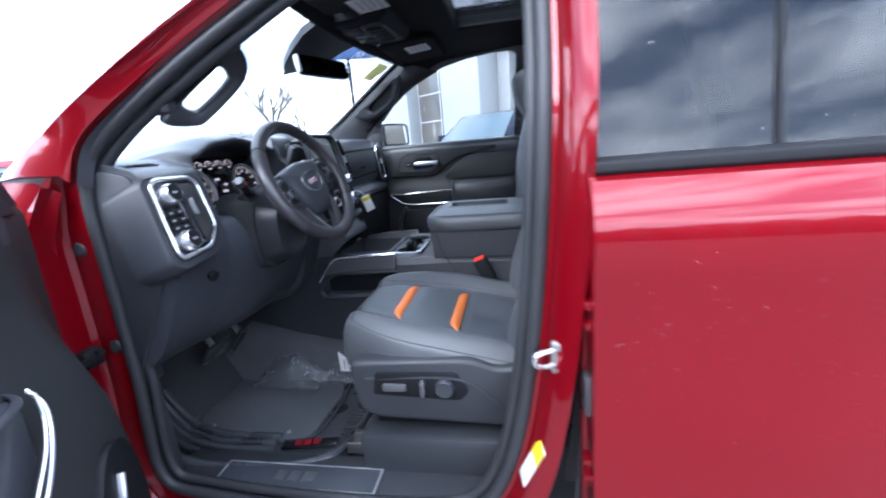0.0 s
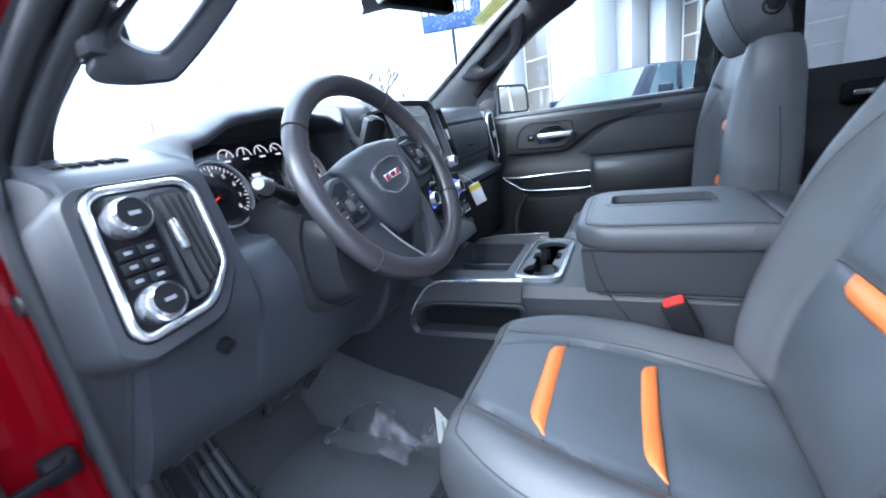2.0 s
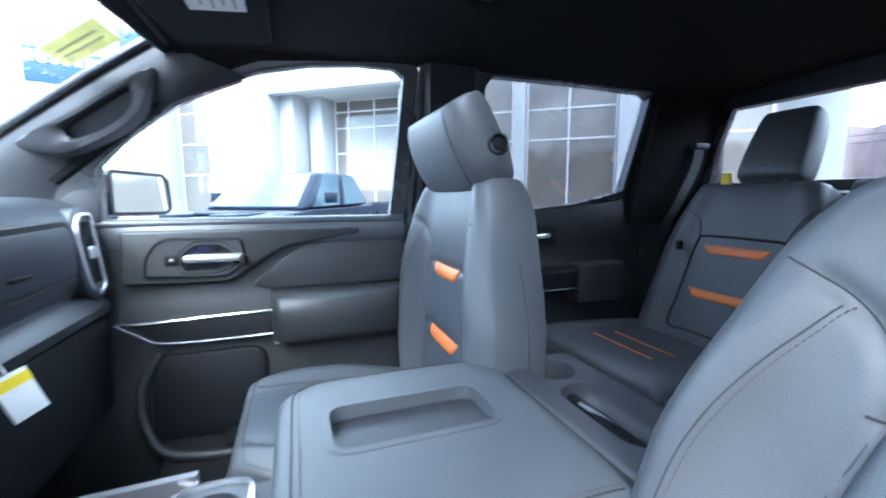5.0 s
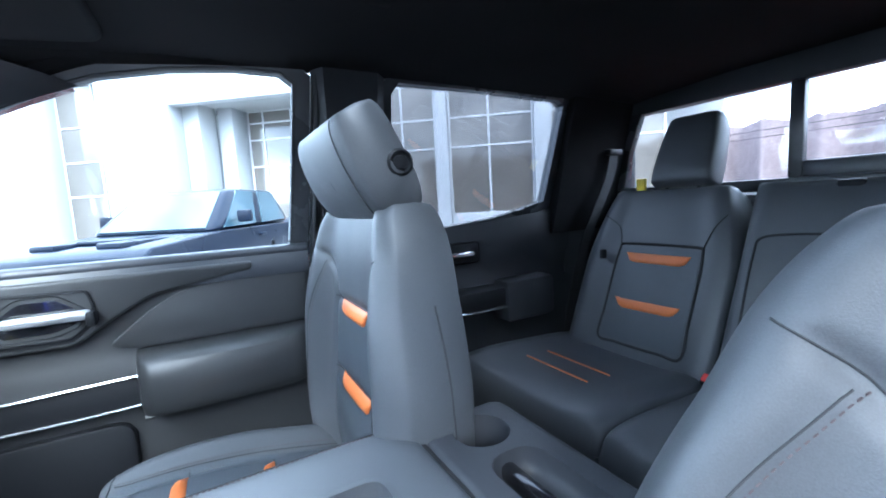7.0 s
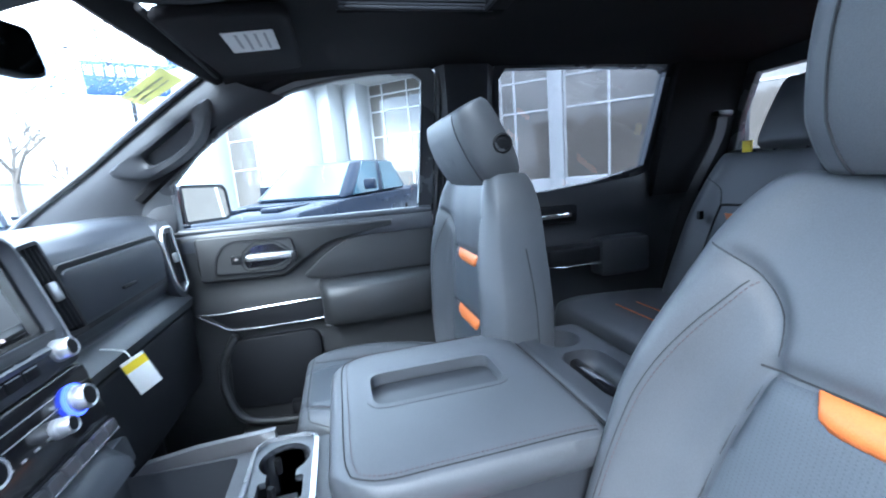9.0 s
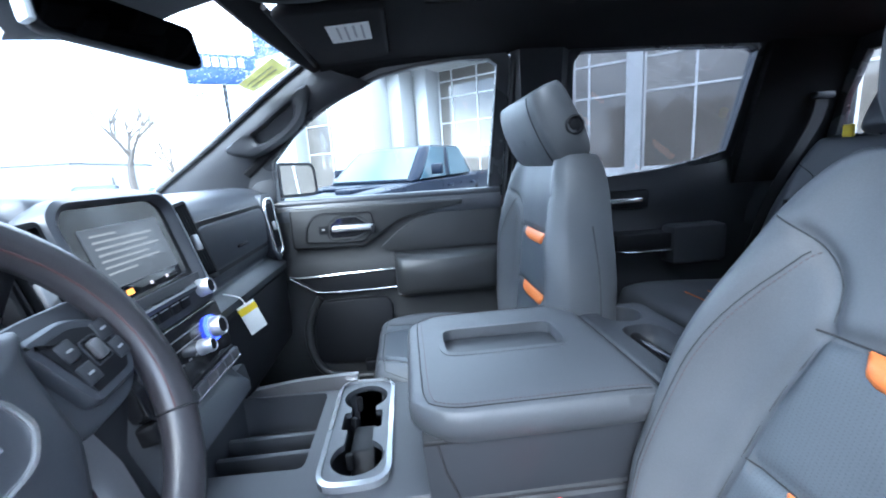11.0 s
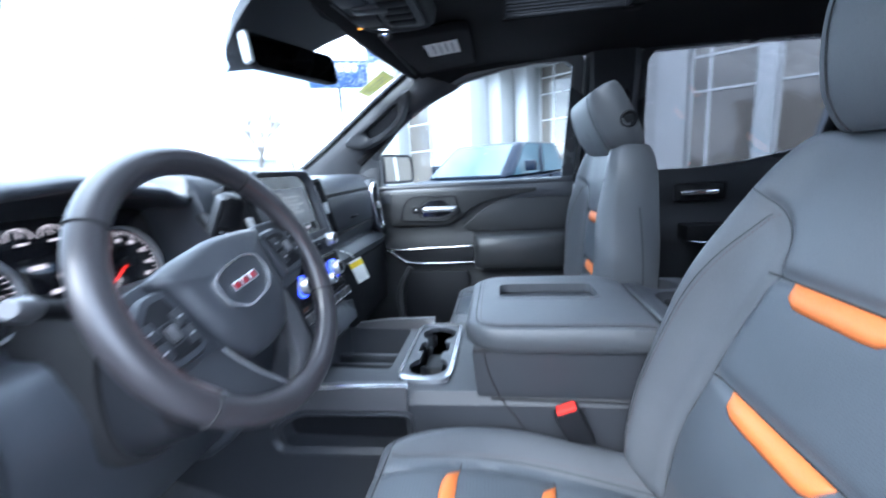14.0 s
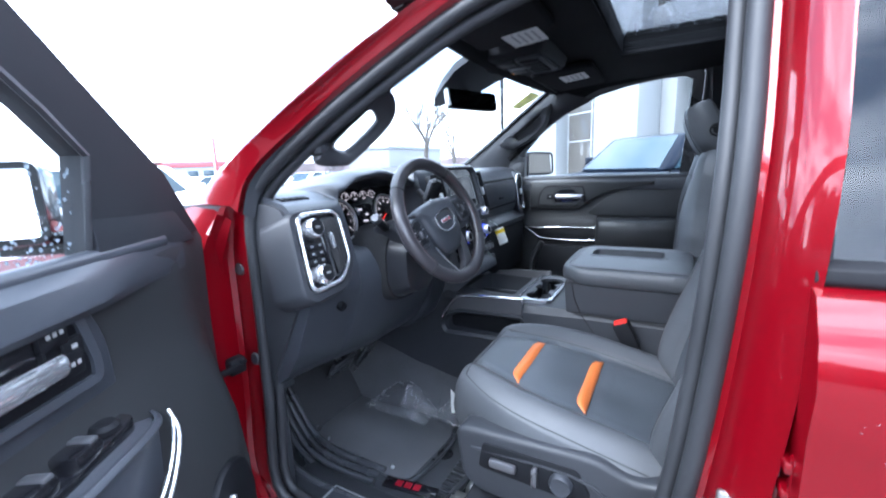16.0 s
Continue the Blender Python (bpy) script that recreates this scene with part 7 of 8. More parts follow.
wells += [rbox(-0.086, 0.168, 0.350, 0.440, 0.900, 1.2, 0.02)]
part("console_body", cut(loft(rows), *wells), TRIM, con, "grained black console body", sharp=30)
fr = rounded([(-0.113, 0.340), (-0.113, 0.452), (0.192, 0.452), (0.192, 0.340)], 0.040, 6)
Z = Plane((0, 0, 1.038), (1, 0, 0), (0, 1, 0))
part("cup_frame", Z.ring(fr, inset(fr, 0.0075), -0.006, 0.010, 0.002), BRIGHT, con, "chrome frame round the cup holders")
plate = prism(inset(fr, 0.006), "z", 1.032, 1.043)
plate = cut(plate, *[spun([(0.0405, 0.9), (0.0425, 1.2)], (x, y, 0), (0, 0, 1), 32) for x, y in cupx], rbox(-0.03, 0.115, 0.374, 0.420, 0.9, 1.2, 0.004), rbox(0.026, 0.078, 0.361, 0.431, 0.9, 1.2, 0.005))
part("cup_plate", plate, COVERSKIN, con, "black plate with two cup openings and a slot")
part("cup_wall", merged([rbox(-0.092, 0.174, 0.346, 0.352, 0.900, 1.033, 0), rbox(-0.092, 0.174, 0.438, 0.444, 0.900, 1.033, 0), rbox(-0.092, -0.086, 0.352, 0.438, 0.900, 1.033, 0), rbox(0.168, 0.174, 0.352, 0.438, 0.900, 1.033, 0), rbox(-0.086, 0.168, 0.352, 0.438, 0.895, 0.901, 0)]), HARD, con, "black cup well")
for x, y in cupx:
    for k in range(3):
        a = 2 * math.pi * k / 3 + 0.5
        part("cup_fin", rbox(-0.006, 0.006, -0.002, 0.008, -0.02, 0.010, 0.003, m=Matrix.Translation((x + 0.039 * math.cos(a), y + 0.039 * math.sin(a), 1.012)) @ Matrix.Rotation(a - math.pi / 2, 4, "Z")), HARD, con)
part("cup_ramp", prism([(-0.03, 0.905), (-0.03, 0.94), (0.02, 1.005), (0.09, 1.005), (0.115, 0.93), (0.115, 0.905)], "y", 0.376, 0.418, 0.004), HARD, con, "dark saddle between the cups")
part("tray_mat", rbox(XC - 0.068, XC + 0.146, 0.482, 0.648, 0.955, 0.960, 0.002), HARD, con, "black rubber tray mat")
for x in (0.030, 0.082):
    part("tray_divider", rbox(x, x + 0.012, 0.480, 0.650, 0.958, 1.006, 0.004), TRIM, con, "upright tray divider")
for s in (-1, 1):
    band = [[V(XC + s * (0.172 + o), y, z) for y, z in ((0.418, 1.062), (0.418, 1.007), (0.54, 1.005), (0.63, 1.003), (0.688, 0.984), (0.672, 1.010), (0.63, 1.048), (0.55, 1.058))] for o in (-0.004, 0.009)]
    part("trim_band", loft(band), WOOD, con, "dark brushed trim band")
    if s < 0:
        part("chrome_edge", sweep(smoothed([V(XC + s * 0.181, 0.412, 1.060), V(XC + s * 0.181, 0.55, 1.054), V(XC + s * 0.180, 0.63, 1.045), V(XC + s * 0.180, 0.675, 1.002), V(XC + s * 0.180, 0.700, 0.964)]), 0.004, False, 8), CHROME, con)
pk = rounded([(0.408, 1.004), (0.645, 1.000), (0.696, 0.970), (0.714, 0.930), (0.695, 0.900), (0.43, 0.906), (0.408, 0.928)], 0.022)
part("pocket_rim", loft([[V(XC - 0.174, y, z) for y, z in pk], [V(XC - 0.180, y, z) for y, z in pk], [V(XC - 0.182, y, z) for y, z in inset(pk, 0.006)], [V(XC - 0.172, y, z) for y, z in inset(pk, 0.016)]], wrap=True), TRIM, con, "rounded rim of the side pocket")
part("pocket_floor", prism(inset(pk, 0.010), "x", XC - 0.134, XC - 0.126, 0.0), HARD, con, "dark pocket lining")
# bin below the lid
bin_ = rounded([(-0.045, 1.036), (-0.045, 1.128), (0.292, 1.128), (0.285, 1.036)], 0.006)
part("bin", prism(bin_, "x", XC - 0.170, XC + 0.170, 0.030, 4), TRIM, con, "upright bin of the console")
part("bin_crease", sweep([V(XC - 0.170, 0.272, 1.128), V(XC - 0.172, 0.262, 1.08), V(XC - 0.174, 0.245, 1.040), V(XC - 0.176, 0.19, 0.96)], 0.0018, False, 6), SEAMCUT, con)
part("base_crease", sweep([V(XC - 0.176, 0.26, 1.036), V(XC - 0.176, 0.1, 1.034), V(XC - 0.176, -0.02, 1.032), V(XC - 0.175, -0.05, 1.02)], 0.002, False, 6), SEAMCUT, con)
lidp = Pad((XC, -0.040, 1.150), (1, 0, 0), (0, 1, 0), (0, 0, 1), lambda v: 0.183 - 0.055 * max(0, (v - 0.74) / 0.26) ** 2.8, 0.346, 0.026, 0.032, 6.5, 5.5, lambda u, v: 0.005 * (1 - u * u))
lid_solid = cut(lidp.mesh(48, 48), prism(rounded([(XC - 0.035, 0.035), (XC - 0.035, 0.245), (XC + 0.070, 0.245), (XC + 0.070, 0.035)], 0.030, 6), "z", 1.158, 1.3))
lid = part("lid", lid_solid, LEATHER, con, "padded leather console lid with a recessed tray", sharp=50)
rec = rounded([(XC - 0.040, 0.030), (XC - 0.040, 0.250), (XC + 0.075, 0.250), (XC + 0.075, 0.030)], 0.034, 6)
Z2 = Plane((0, 0, 1.169), (1, 0, 0), (0, 1, 0))
part("tray_rim", Z2.ring(rec, inset(rec, 0.009), -0.004, 0.0128, 0.001), LEATHER, lid, "raised rim of the lid tray")
part("tray_floor", Z2.plate(inset(rec, 0.010), -0.012, -0.006), TRIM, lid)
part("lid_seam", lidp.seam([(-0.93, 0.05), (-0.935, 0.35), (-0.935, 0.65), (-0.93, 0.88), (-0.88, 0.93), (-0.6, 0.94), (0.0, 0.94), (0.6, 0.94), (0.88, 0.93), (0.93, 0.88), (0.935, 0.65), (0.935, 0.35), (0.93, 0.05)], 0.0015, 0.0004), SEAMCUT, lid)
part("stitching", lidp.stitches([(-0.90, 0.05), (-0.905, 0.35), (-0.905, 0.65), (-0.90, 0.86), (-0.85, 0.905), (-0.6, 0.915), (0.0, 0.915), (0.6, 0.915), (0.85, 0.905), (0.90, 0.86), (0.905, 0.65), (0.905, 0.35), (0.90, 0.05)], 0.0010), THREAD, lid, flat=True)
part("lid_gap", rbox(XC - 0.172, XC + 0.172, -0.040, 0.290, 1.122, 1.130, 0.002), SEAMCUT, con)
# rear cup holder section
rear = rounded([(XC - 0.172, -0.205), (XC - 0.172, -0.045), (XC + 0.172, -0.045), (XC + 0.172, -0.205)], 0.03)
rsolid = prism(rear, "z", 1.035, 1.166, 0.012, 3)
part("rear_cup_block", cut(rsolid, spun([(0.040, 1.10), (0.044, 1.3)], (XC + 0.105, -0.125, 0), (0, 0, 1), 24), rbox(XC - 0.125, XC + 0.045, -0.165, -0.085, 1.120, 1.3, 0.03, 3)), TRIM, con, "rear cup holder block")
part("cup_bar", rbox(XC - 0.10, XC + 0.055, -0.135, -0.112, 1.128, 1.150, 0.008), GLOSSBLACK, con, "glossy bar in the holder")
part("lid_hinge_line", rbox(XC - 0.172, XC + 0.172, -0.047, -0.040, 1.150, 1.164, 0.002), SEAMCUT, con)

# ---- overhead ----
ohc = thing("overhead_console", "black overhead console with reading lamps and switches", "overhead console", (XC, 0.46, 1.80))
oo = rounded([(-0.135, 0.37), (-0.105, 0.56), (0.155, 0.56), (0.185, 0.37)], 0.03)
part("console_shell", loft([[V(x, y, 1.825) for x, y in scaled(oo, 1.08)], [V(x, y, 1.785) for x, y in scaled(oo, 1.0)], [V(x, y, 1.777) for x, y in scaled(oo, 0.92)]]), HARD, ohc)
part("lamp_panel", prism(rounded([(-0.085, 0.385), (-0.070, 0.470), (0.120, 0.470), (0.135, 0.385)], 0.02), "z", 1.768, 1.780, 0.004), TRIM, ohc, "switch panel")
part("panel_rim", sweep(smoothed([V(-0.020, 0.545, 1.777), V(0.150, 0.520, 1.777), V(0.172, 0.440, 1.777), V(0.160, 0.382, 1.778)]), 0.004, False, 8), TRIM, ohc)
for x in (-0.030, 0.082):
    part("reading_lamp", rbox(x - 0.026, x + 0.026, 0.476, 0.530, 1.767, 1.780, 0.006), TRIM, ohc, "reading lamp lens")
for k in range(5):
    part("roof_switch", rbox(-0.060 + 0.034 * k, -0.034 + 0.034 * k, 0.400, 0.455, 1.762, 1.772, 0.004), HARD, ohc)
    part("switch_edge", rbox(-0.058 + 0.034 * k, -0.036 + 0.034 * k, 0.4535, 0.4575, 1.7615, 1.766, 0.001), COVERSKIN, ohc)
part("grip_slot", rbox(-0.012, 0.020, 0.440, 0.510, 1.760, 1.776, 0.006), COVERSKIN, ohc, "grey grip of the console door")
part("amber_mark", rbox(0.130, 0.136, 0.532, 0.552, 1.7755, 1.7775, 0.0005), AMBER, ohc, "small amber lit warning text bar")

for sx, lab in ((1, "black sun visor with a white label, folded up"), (-1, "black driver sun visor with a white label, folded up")):
    vz = thing("sun_visor", lab, "sun visor", (sx * 0.42, 0.42, 1.79), group="sun visors")
    pts = rounded([(sx * 0.235, 0.300), (sx * 0.215, 0.515), (sx * 0.595, 0.490), (sx * 0.590, 0.300)], 0.035)
    m = Matrix.Translation((0, 0.3, 1.809)) @ Matrix.Rotation(radians(-5), 4, "X") @ Matrix.Translation((0, -0.3, 0))
    part("panel", prism(pts, "z", -0.022, 0.0, 0.009, 3, m=m), LINER, vz)
    lx = sorted((sx * 0.302, sx * 0.412)) if sx > 0 else (-0.292, -0.185)
    part("label_sheet", rbox(*lx, 0.336, 0.426, -0.0242, -0.0225, 0, m=m), PAPER, vz, "white printed warning label")
    for k in range(4):
        part("print_bar", rbox(lx[0] + 0.010, lx[1] - 0.012 - 0.012 * (k % 2), 0.350 + 0.017 * k, 0.355 + 0.017 * k, -0.0248, -0.0242, 0, m=m), GREYPAPER, vz)
    part("hinge_rod", sweep([V(sx * 0.23, 0.52, 1.79), V(sx * 0.60, 0.505, 1.775)], 0.006, False, 8), HARD, vz)

rvm = thing("rearview_mirror", "black rearview mirror on a sensor housing at the windshield", "rearview mirror", (XC, 0.68, 1.75))
MM = Plane((XC - 0.042, 0.632, 1.682), (0.94, -0.34, 0), (0.05, 0.16, 0.98))
mo = rounded([(-0.104, -0.024), (-0.102, 0.030), (0.118, 0.030), (0.120, -0.022), (0.108, -0.031), (-0.092, -0.031)], 0.010)
part("mirror_case", loft([[MM.p(*p, 0.004) for p in scaled(mo, 0.98)], [MM.p(*p, 0.0) for p in scaled(mo, 1.02)], [MM.p(*p, -0.018) for p in scaled(mo, 0.97, 0.9)], [MM.p(*p, -0.030) for p in scaled(mo, 0.70, 0.5)]]), HARD, rvm, "black mirror case", sharp=60)
part("mirror_glass", MM.plate(scaled(mo, 0.96, 0.93), 0.003, 0.006), DARKMIRROR, rvm, "dimmed mirror glass reflecting the dark cabin")
part("case_end", MM.box(-0.111, -0.101, -0.026, 0.030, -0.012, 0.007, 0.004), SILVERPALE, rvm, "pale end of the mirror case")
part("mirror_arm", sweep([V(XC - 0.02, 0.652, 1.70), V(XC - 0.01, 0.68, 1.72), V(XC, 0.69, 1.735)], [0.012, 0.014, 0.02], False, 12), HARD, rvm)
sh = [[V(XC - 0.02 + x * k * (1.36 if x < 0 else 1.0), y + 0.02 * (1 - abs(x) / 0.12), z - 0.010 * (1 - abs(x) / 0.13)) for x in (-0.12, -0.105, -0.08, -0.04, 0, 0.04, 0.08, 0.105, 0.12)] + [V(XC - 0.02 + x * k * (1.36 if x < 0 else 1.0), y + 0.02 * (1 - abs(x) / 0.12), z + h) for x in (0.12, 0.08, 0, -0.08, -0.12)] for y, z, k, h in ((0.555, 1.772, 1.10, 0.020), (0.62, 1.748, 1.0, 0.022), (0.68, 1.715, 0.82, 0.022), (0.735, 1.694, 0.52, 0.014), (0.760, 1.688, 0.30, 0.008), (0.775, 1.688, 0.10, 0.003))]
part("sensor_housing", loft(sh), TRIM, rvm, "black wedge-shaped sensor housing", sharp=50)

# sunroof
sr = thing("sunroof", "closed glass sunroof with dark tracks and water drops", "sunroof", (0, 0.06, 1.84))
part("glass_panel", rbox(SUN[0] + 0.01, SUN[1] - 0.01, SUN[2] - 0.02, SUN[3] + 0.01, 1.872, 1.878, 0), SUNGLASS, sr, "tinted sunroof glass")
for x0, x1, y0, y1 in ((SUN[0] - 0.03, SUN[0] + 0.022, SUN[2] - 0.03, SUN[3] + 0.03), (SUN[1] - 0.022, SUN[1] + 0.03, SUN[2] - 0.03, SUN[3] + 0.03), (SUN[0] + 0.022, SUN[1] - 0.022, SUN[3] - 0.016, SUN[3] + 0.03), (SUN[0] + 0.022, SUN[1] - 0.022, SUN[2] - 0.03, SUN[2] + 0.016)):
    part("frame_rail", rbox(x0, x1, y0, y1, 1.826, 1.897, 0.005), TRACK, sr, "dark ribbed track")
part("frame_edge", merged([rbox(SUN[1] - 0.028, SUN[1] - 0.020, SUN[2], SUN[3], 1.823, 1.831, 0.002), rbox(SUN[0] + 0.020, SUN[0] + 0.028, SUN[2], SUN[3], 1.823, 1.831, 0.002), rbox(SUN[0] + 0.02, SUN[1] - 0.02, SUN[2] + 0.012, SUN[2] + 0.020, 1.823, 1.831, 0.002)]), HARD, sr, "thin grey opening edge")
for k in range(4):
    part("track_rib", rbox(SUN[1] - 0.0235, SUN[1] - 0.0215, SUN[2], SUN[3], 1.834 + 0.008 * k, 1.838 + 0.008 * k, 0), HARD, sr)


def drops_on(name, label, spots, parent_at, n_way, size=(0.0012, 0.0035), mat_=None):
    """Small flat drops scattered on a pane, one object of stuff."""
    bm = bmesh.new()
    q = V(0, 0, 1).rotation_difference(n_way).to_matrix().to_4x4()
    for p in spots:
        r = random.uniform(*size)
        c = bm.verts.new(p + n_way * r * 0.55)
        ring = [bm.verts.new(p + (q @ V(r * math.cos(a) * random.uniform(0.8, 1.2), r * math.sin(a), 0))) for a in (k * math.pi / 3 for k in range(6))]
        for i in range(6):
            bm.faces.new((c, ring[i], ring[(i + 1) % 6]))
    return tagged(part(name, bm, mat_ or DROPS), label, "water drops", kind="stuff")


drops_on("water_drops", "rain drops on the sunroof glass", [V(random.uniform(SUN[0], SUN[1]), random.uniform(SUN[2], SUN[3]), 1.879) for _ in range(650)], None, V(0, 0, 1), (0.001, 0.004))


def on_ws(a, t):
    y, z, xw, sag = 0.585 + 0.685 * t, 1.800 - 0.43 * t + 0.012 * math.sin(math.pi * t), 0.655 + 0.105 * t, 0.05 + 0.10 * t
    return V(xw * a, y - sag * a * a + 0.004, z + 0.006)


drops_on("water_drops", "rain drops on the upper corner of the windshield", [on_ws(random.uniform(0.45, 0.95), abs(random.gauss(0, 0.16))) for _ in range(1000)] + [on_ws(random.uniform(-0.9, 0.9), random.uniform(0, 0.9)) for _ in range(40)], None, V(0, 0.53, 0.85), (0.001, 0.0042))
sk = thing("windshield_sticker", "pale yellow paper sticker inside the windshield corner", "sticker", on_ws(0.70, 0.12) - V(0, 0.02, 0))
a0, a1, a2, a3 = V(0.545, 0.709, 1.737), V(0.472, 0.594, 1.781), V(0.570, 0.582, 1.778), V(0.655, 0.706, 1.739)
o = V(0, -0.012, -0.016)
part("sheet", thick(loft([[a0 + o, a1 + o], [a3 + o, a2 + o]], cap=False, closed=False), 0.0006), PALEYELLOW, sk)
for k in range(2):
    f = 0.30 + 0.26 * k
    b0, b1 = a0.lerp(a3, f), a1.lerp(a2, f)
    part("print_bar", thick(loft([[b0.lerp(b1, 0.12) + o * 1.1, b0.lerp(b1, 0.85) + o * 1.1], [a0.lerp(a3, f + 0.06).lerp(a1.lerp(a2, f + 0.06), 0.12) + o * 1.1, a0.lerp(a3, f + 0.06).lerp(a1.lerp(a2, f + 0.06), 0.85) + o * 1.1]], cap=False, closed=False), 0.0005), GREYPAPER, sk)

# ---- floor ----
mat_ = thing("floor_mat", "black rubber floor liner with deep ribs and a red badge plate", "floor mat", (-0.40, 0.80, 0.60))
part("liner", merged([prism(rounded([(-0.665, 0.50), (-0.665, 0.90), (-0.60, 1.04), (-0.17, 1.04), (-0.16, 0.46), (-0.45, 0.46)], 0.05), "z", 0.600, 0.616, 0.006),
                      prism([(1.02, 0.615), (1.20, 0.88), (1.205, 0.87), (1.035, 0.603)], "x", -0.63, -0.17, 0.002)]), RUBBER, mat_, "black rubber liner")
part("heel_pad", prism(rounded([(-0.52, 0.62), (-0.535, 0.72), (-0.515, 0.76), (-0.50, 0.98), (-0.44, 1.03), (-0.20, 1.03), (-0.19, 0.66), (-0.30, 0.60)], 0.03), "z", 0.612, 0.624, 0.004), MATCLOTH, mat_, "flat textured heel pad")
edge = smoothed([V(-0.52, 0.61, 0.624), V(-0.535, 0.72, 0.626), V(-0.515, 0.77, 0.626), V(-0.50, 0.98, 0.626), V(-0.44, 1.035, 0.63), V(-0.20, 1.035, 0.63), V(-0.185, 0.66, 0.625), V(-0.30, 0.59, 0.624)], True, 5)
part("pad_edge", sweep(edge, 0.005, True, 6), RUBBER, mat_)
for k in range(4):
    part("side_rib", sweep(smoothed([V(-0.60 + 0.026 * k, 0.70, 0.628), V(-0.605 + 0.026 * k, 0.86, 0.632), V(-0.575 + 0.024 * k, 1.0, 0.65), V(-0.55 + 0.022 * k, 1.12, 0.77)]), 0.0095, False, 8), RUBBER, mat_, "raised rubber rib")
part("outer_lip", sweep(smoothed([V(-0.25, 0.47, 0.628), V(-0.50, 0.475, 0.640), V(-0.62, 0.52, 0.650), V(-0.664, 0.66, 0.655), V(-0.664, 0.88, 0.66), V(-0.62, 1.03, 0.70), V(-0.60, 1.12, 0.80)]), 0.011, False, 8), RUBBER, mat_, "raised outer lip")
for k in range(16):
    part("cross_rib", rbox(-0.585 + 0.0175 * k, -0.576 + 0.0175 * k, 0.474, 0.532, 0.612, 0.627, 0.003), RUBBER, mat_, "raised rib at the edge of the liner")
tun = thing("tunnel_carpet", "carpet hump between footwell and console, its colour raised for light", "carpet", (-0.19, 0.85, 0.60))
part("hump", loft([[V(-0.24, y, 0.60), V(-0.225, y, 0.66 + 0.5 * max(y - 0.95, 0)), V(-0.195, y, z - 0.03), V(-0.150, y, z), V(-0.10, y, z), V(-0.10, y, 0.60)] for y, z in ((0.46, 0.69), (0.65, 0.735), (0.85, 0.77), (1.05, 0.82), (1.20, 0.88))]), LITCARPET, tun, sharp=60)
plate_m = Matrix.Translation((-0.545, 0.600, 0.632)) @ Matrix.Rotation(radians(98), 4, "Z")
part("badge_plate", rbox(-0.078, 0.078, -0.019, 0.019, -0.008, 0.0, 0.004, m=plate_m), GLOSSBLACK, mat_, "gloss black badge plate")
for k in range(3):
    part("badge_bar", rbox(-0.030 + 0.026 * k, -0.010 + 0.026 * k, -0.010, 0.010, 0.0, 0.002, 0.0005, m=plate_m), LOGO_RED, mat_, "plain red bars in place of a badge")
part("mat_anchor", spun([(0.024, 0.0), (0.024, 0.006), (0.018, 0.009), (0.014, 0.005), (0.001, 0.005)], (-0.375, 0.585, 0.612), (0, 0, 1), 22), HARD, mat_, "round mat anchor")
for x, y in ((-0.50, 0.69), (-0.485, 0.95)):
    part("mat_stud", spun([(0.006, 0.0), (0.005, 0.004), (0.001, 0.005)], (x, y, 0.624), (0, 0, 1), 10), SATIN, mat_)
pm = thing("floor_mat", "black rubber passenger floor liner", "floor mat", (0.42, 0.80, 0.60))
part("liner", prism(rounded([(0.22, 0.46), (0.22, 1.03), (0.62, 1.03), (0.66, 0.88), (0.66, 0.46)], 0.05), "z", 0.600, 0.614, 0.006), RUBBER, pm)
for x, w, z, nm in ((-0.335, 0.11, 0.80, "brake"), (-0.205, 0.055, 0.79, "gas")):
    pd = thing("brake_pedal" if nm == "brake" else "gas_pedal", "black ribbed rubber " + nm + " pedal on a steel arm", "pedal", (x, 1.06, z))
    m = Matrix.Translation((x, 1.015, z)) @ Matrix.Rotation(radians(35), 4, "X")
    part("pad", rbox(-w / 2, w / 2, -0.008, 0.008, -0.035 if nm == "brake" else -0.09, 0.035 if nm == "brake" else 0.05, 0.006, m=m), RUBBER, pd)
    for k in range(4):
        part("pad_rib", rbox(-w * 0.42, w * 0.42, -0.012, -0.007, -0.024 + 0.015 * k, -0.017 + 0.015 * k, 0.002, m=m), RUBBER, pd)
    part("arm", sweep([m @ V(0, 0.008, 0.0), V(x, 1.08, z + 0.12), V(x, 1.10, z + 0.28)], 0.010, False, 8), STEEL, pd)
part("parking_pedal", rbox(-0.62, -0.55, 1.0, 1.02, 0.84, 0.88, 0.006), RUBBER, thing("parking_brake_pedal", "small black parking brake pedal", "pedal", (-0.585, 1.01, 0.86)))
wr = thing("hanging_wire", "thin wire with a bright tip under the dashboard", "wire", (-0.41, 0.86, 0.95))
part("wire", sweep(smoothed([V(-0.52, 0.84, 0.965), V(-0.47, 0.85, 0.945), V(-0.42, 0.855, 0.955)]), 0.0022, False, 6), HARD, wr)
part("tip", spun([(0.005, 0), (0.005, 0.010), (0.001, 0.012)], (-0.42, 0.850, 0.952), (0.3, -0.9, 0.1), 10), PAPER, wr)

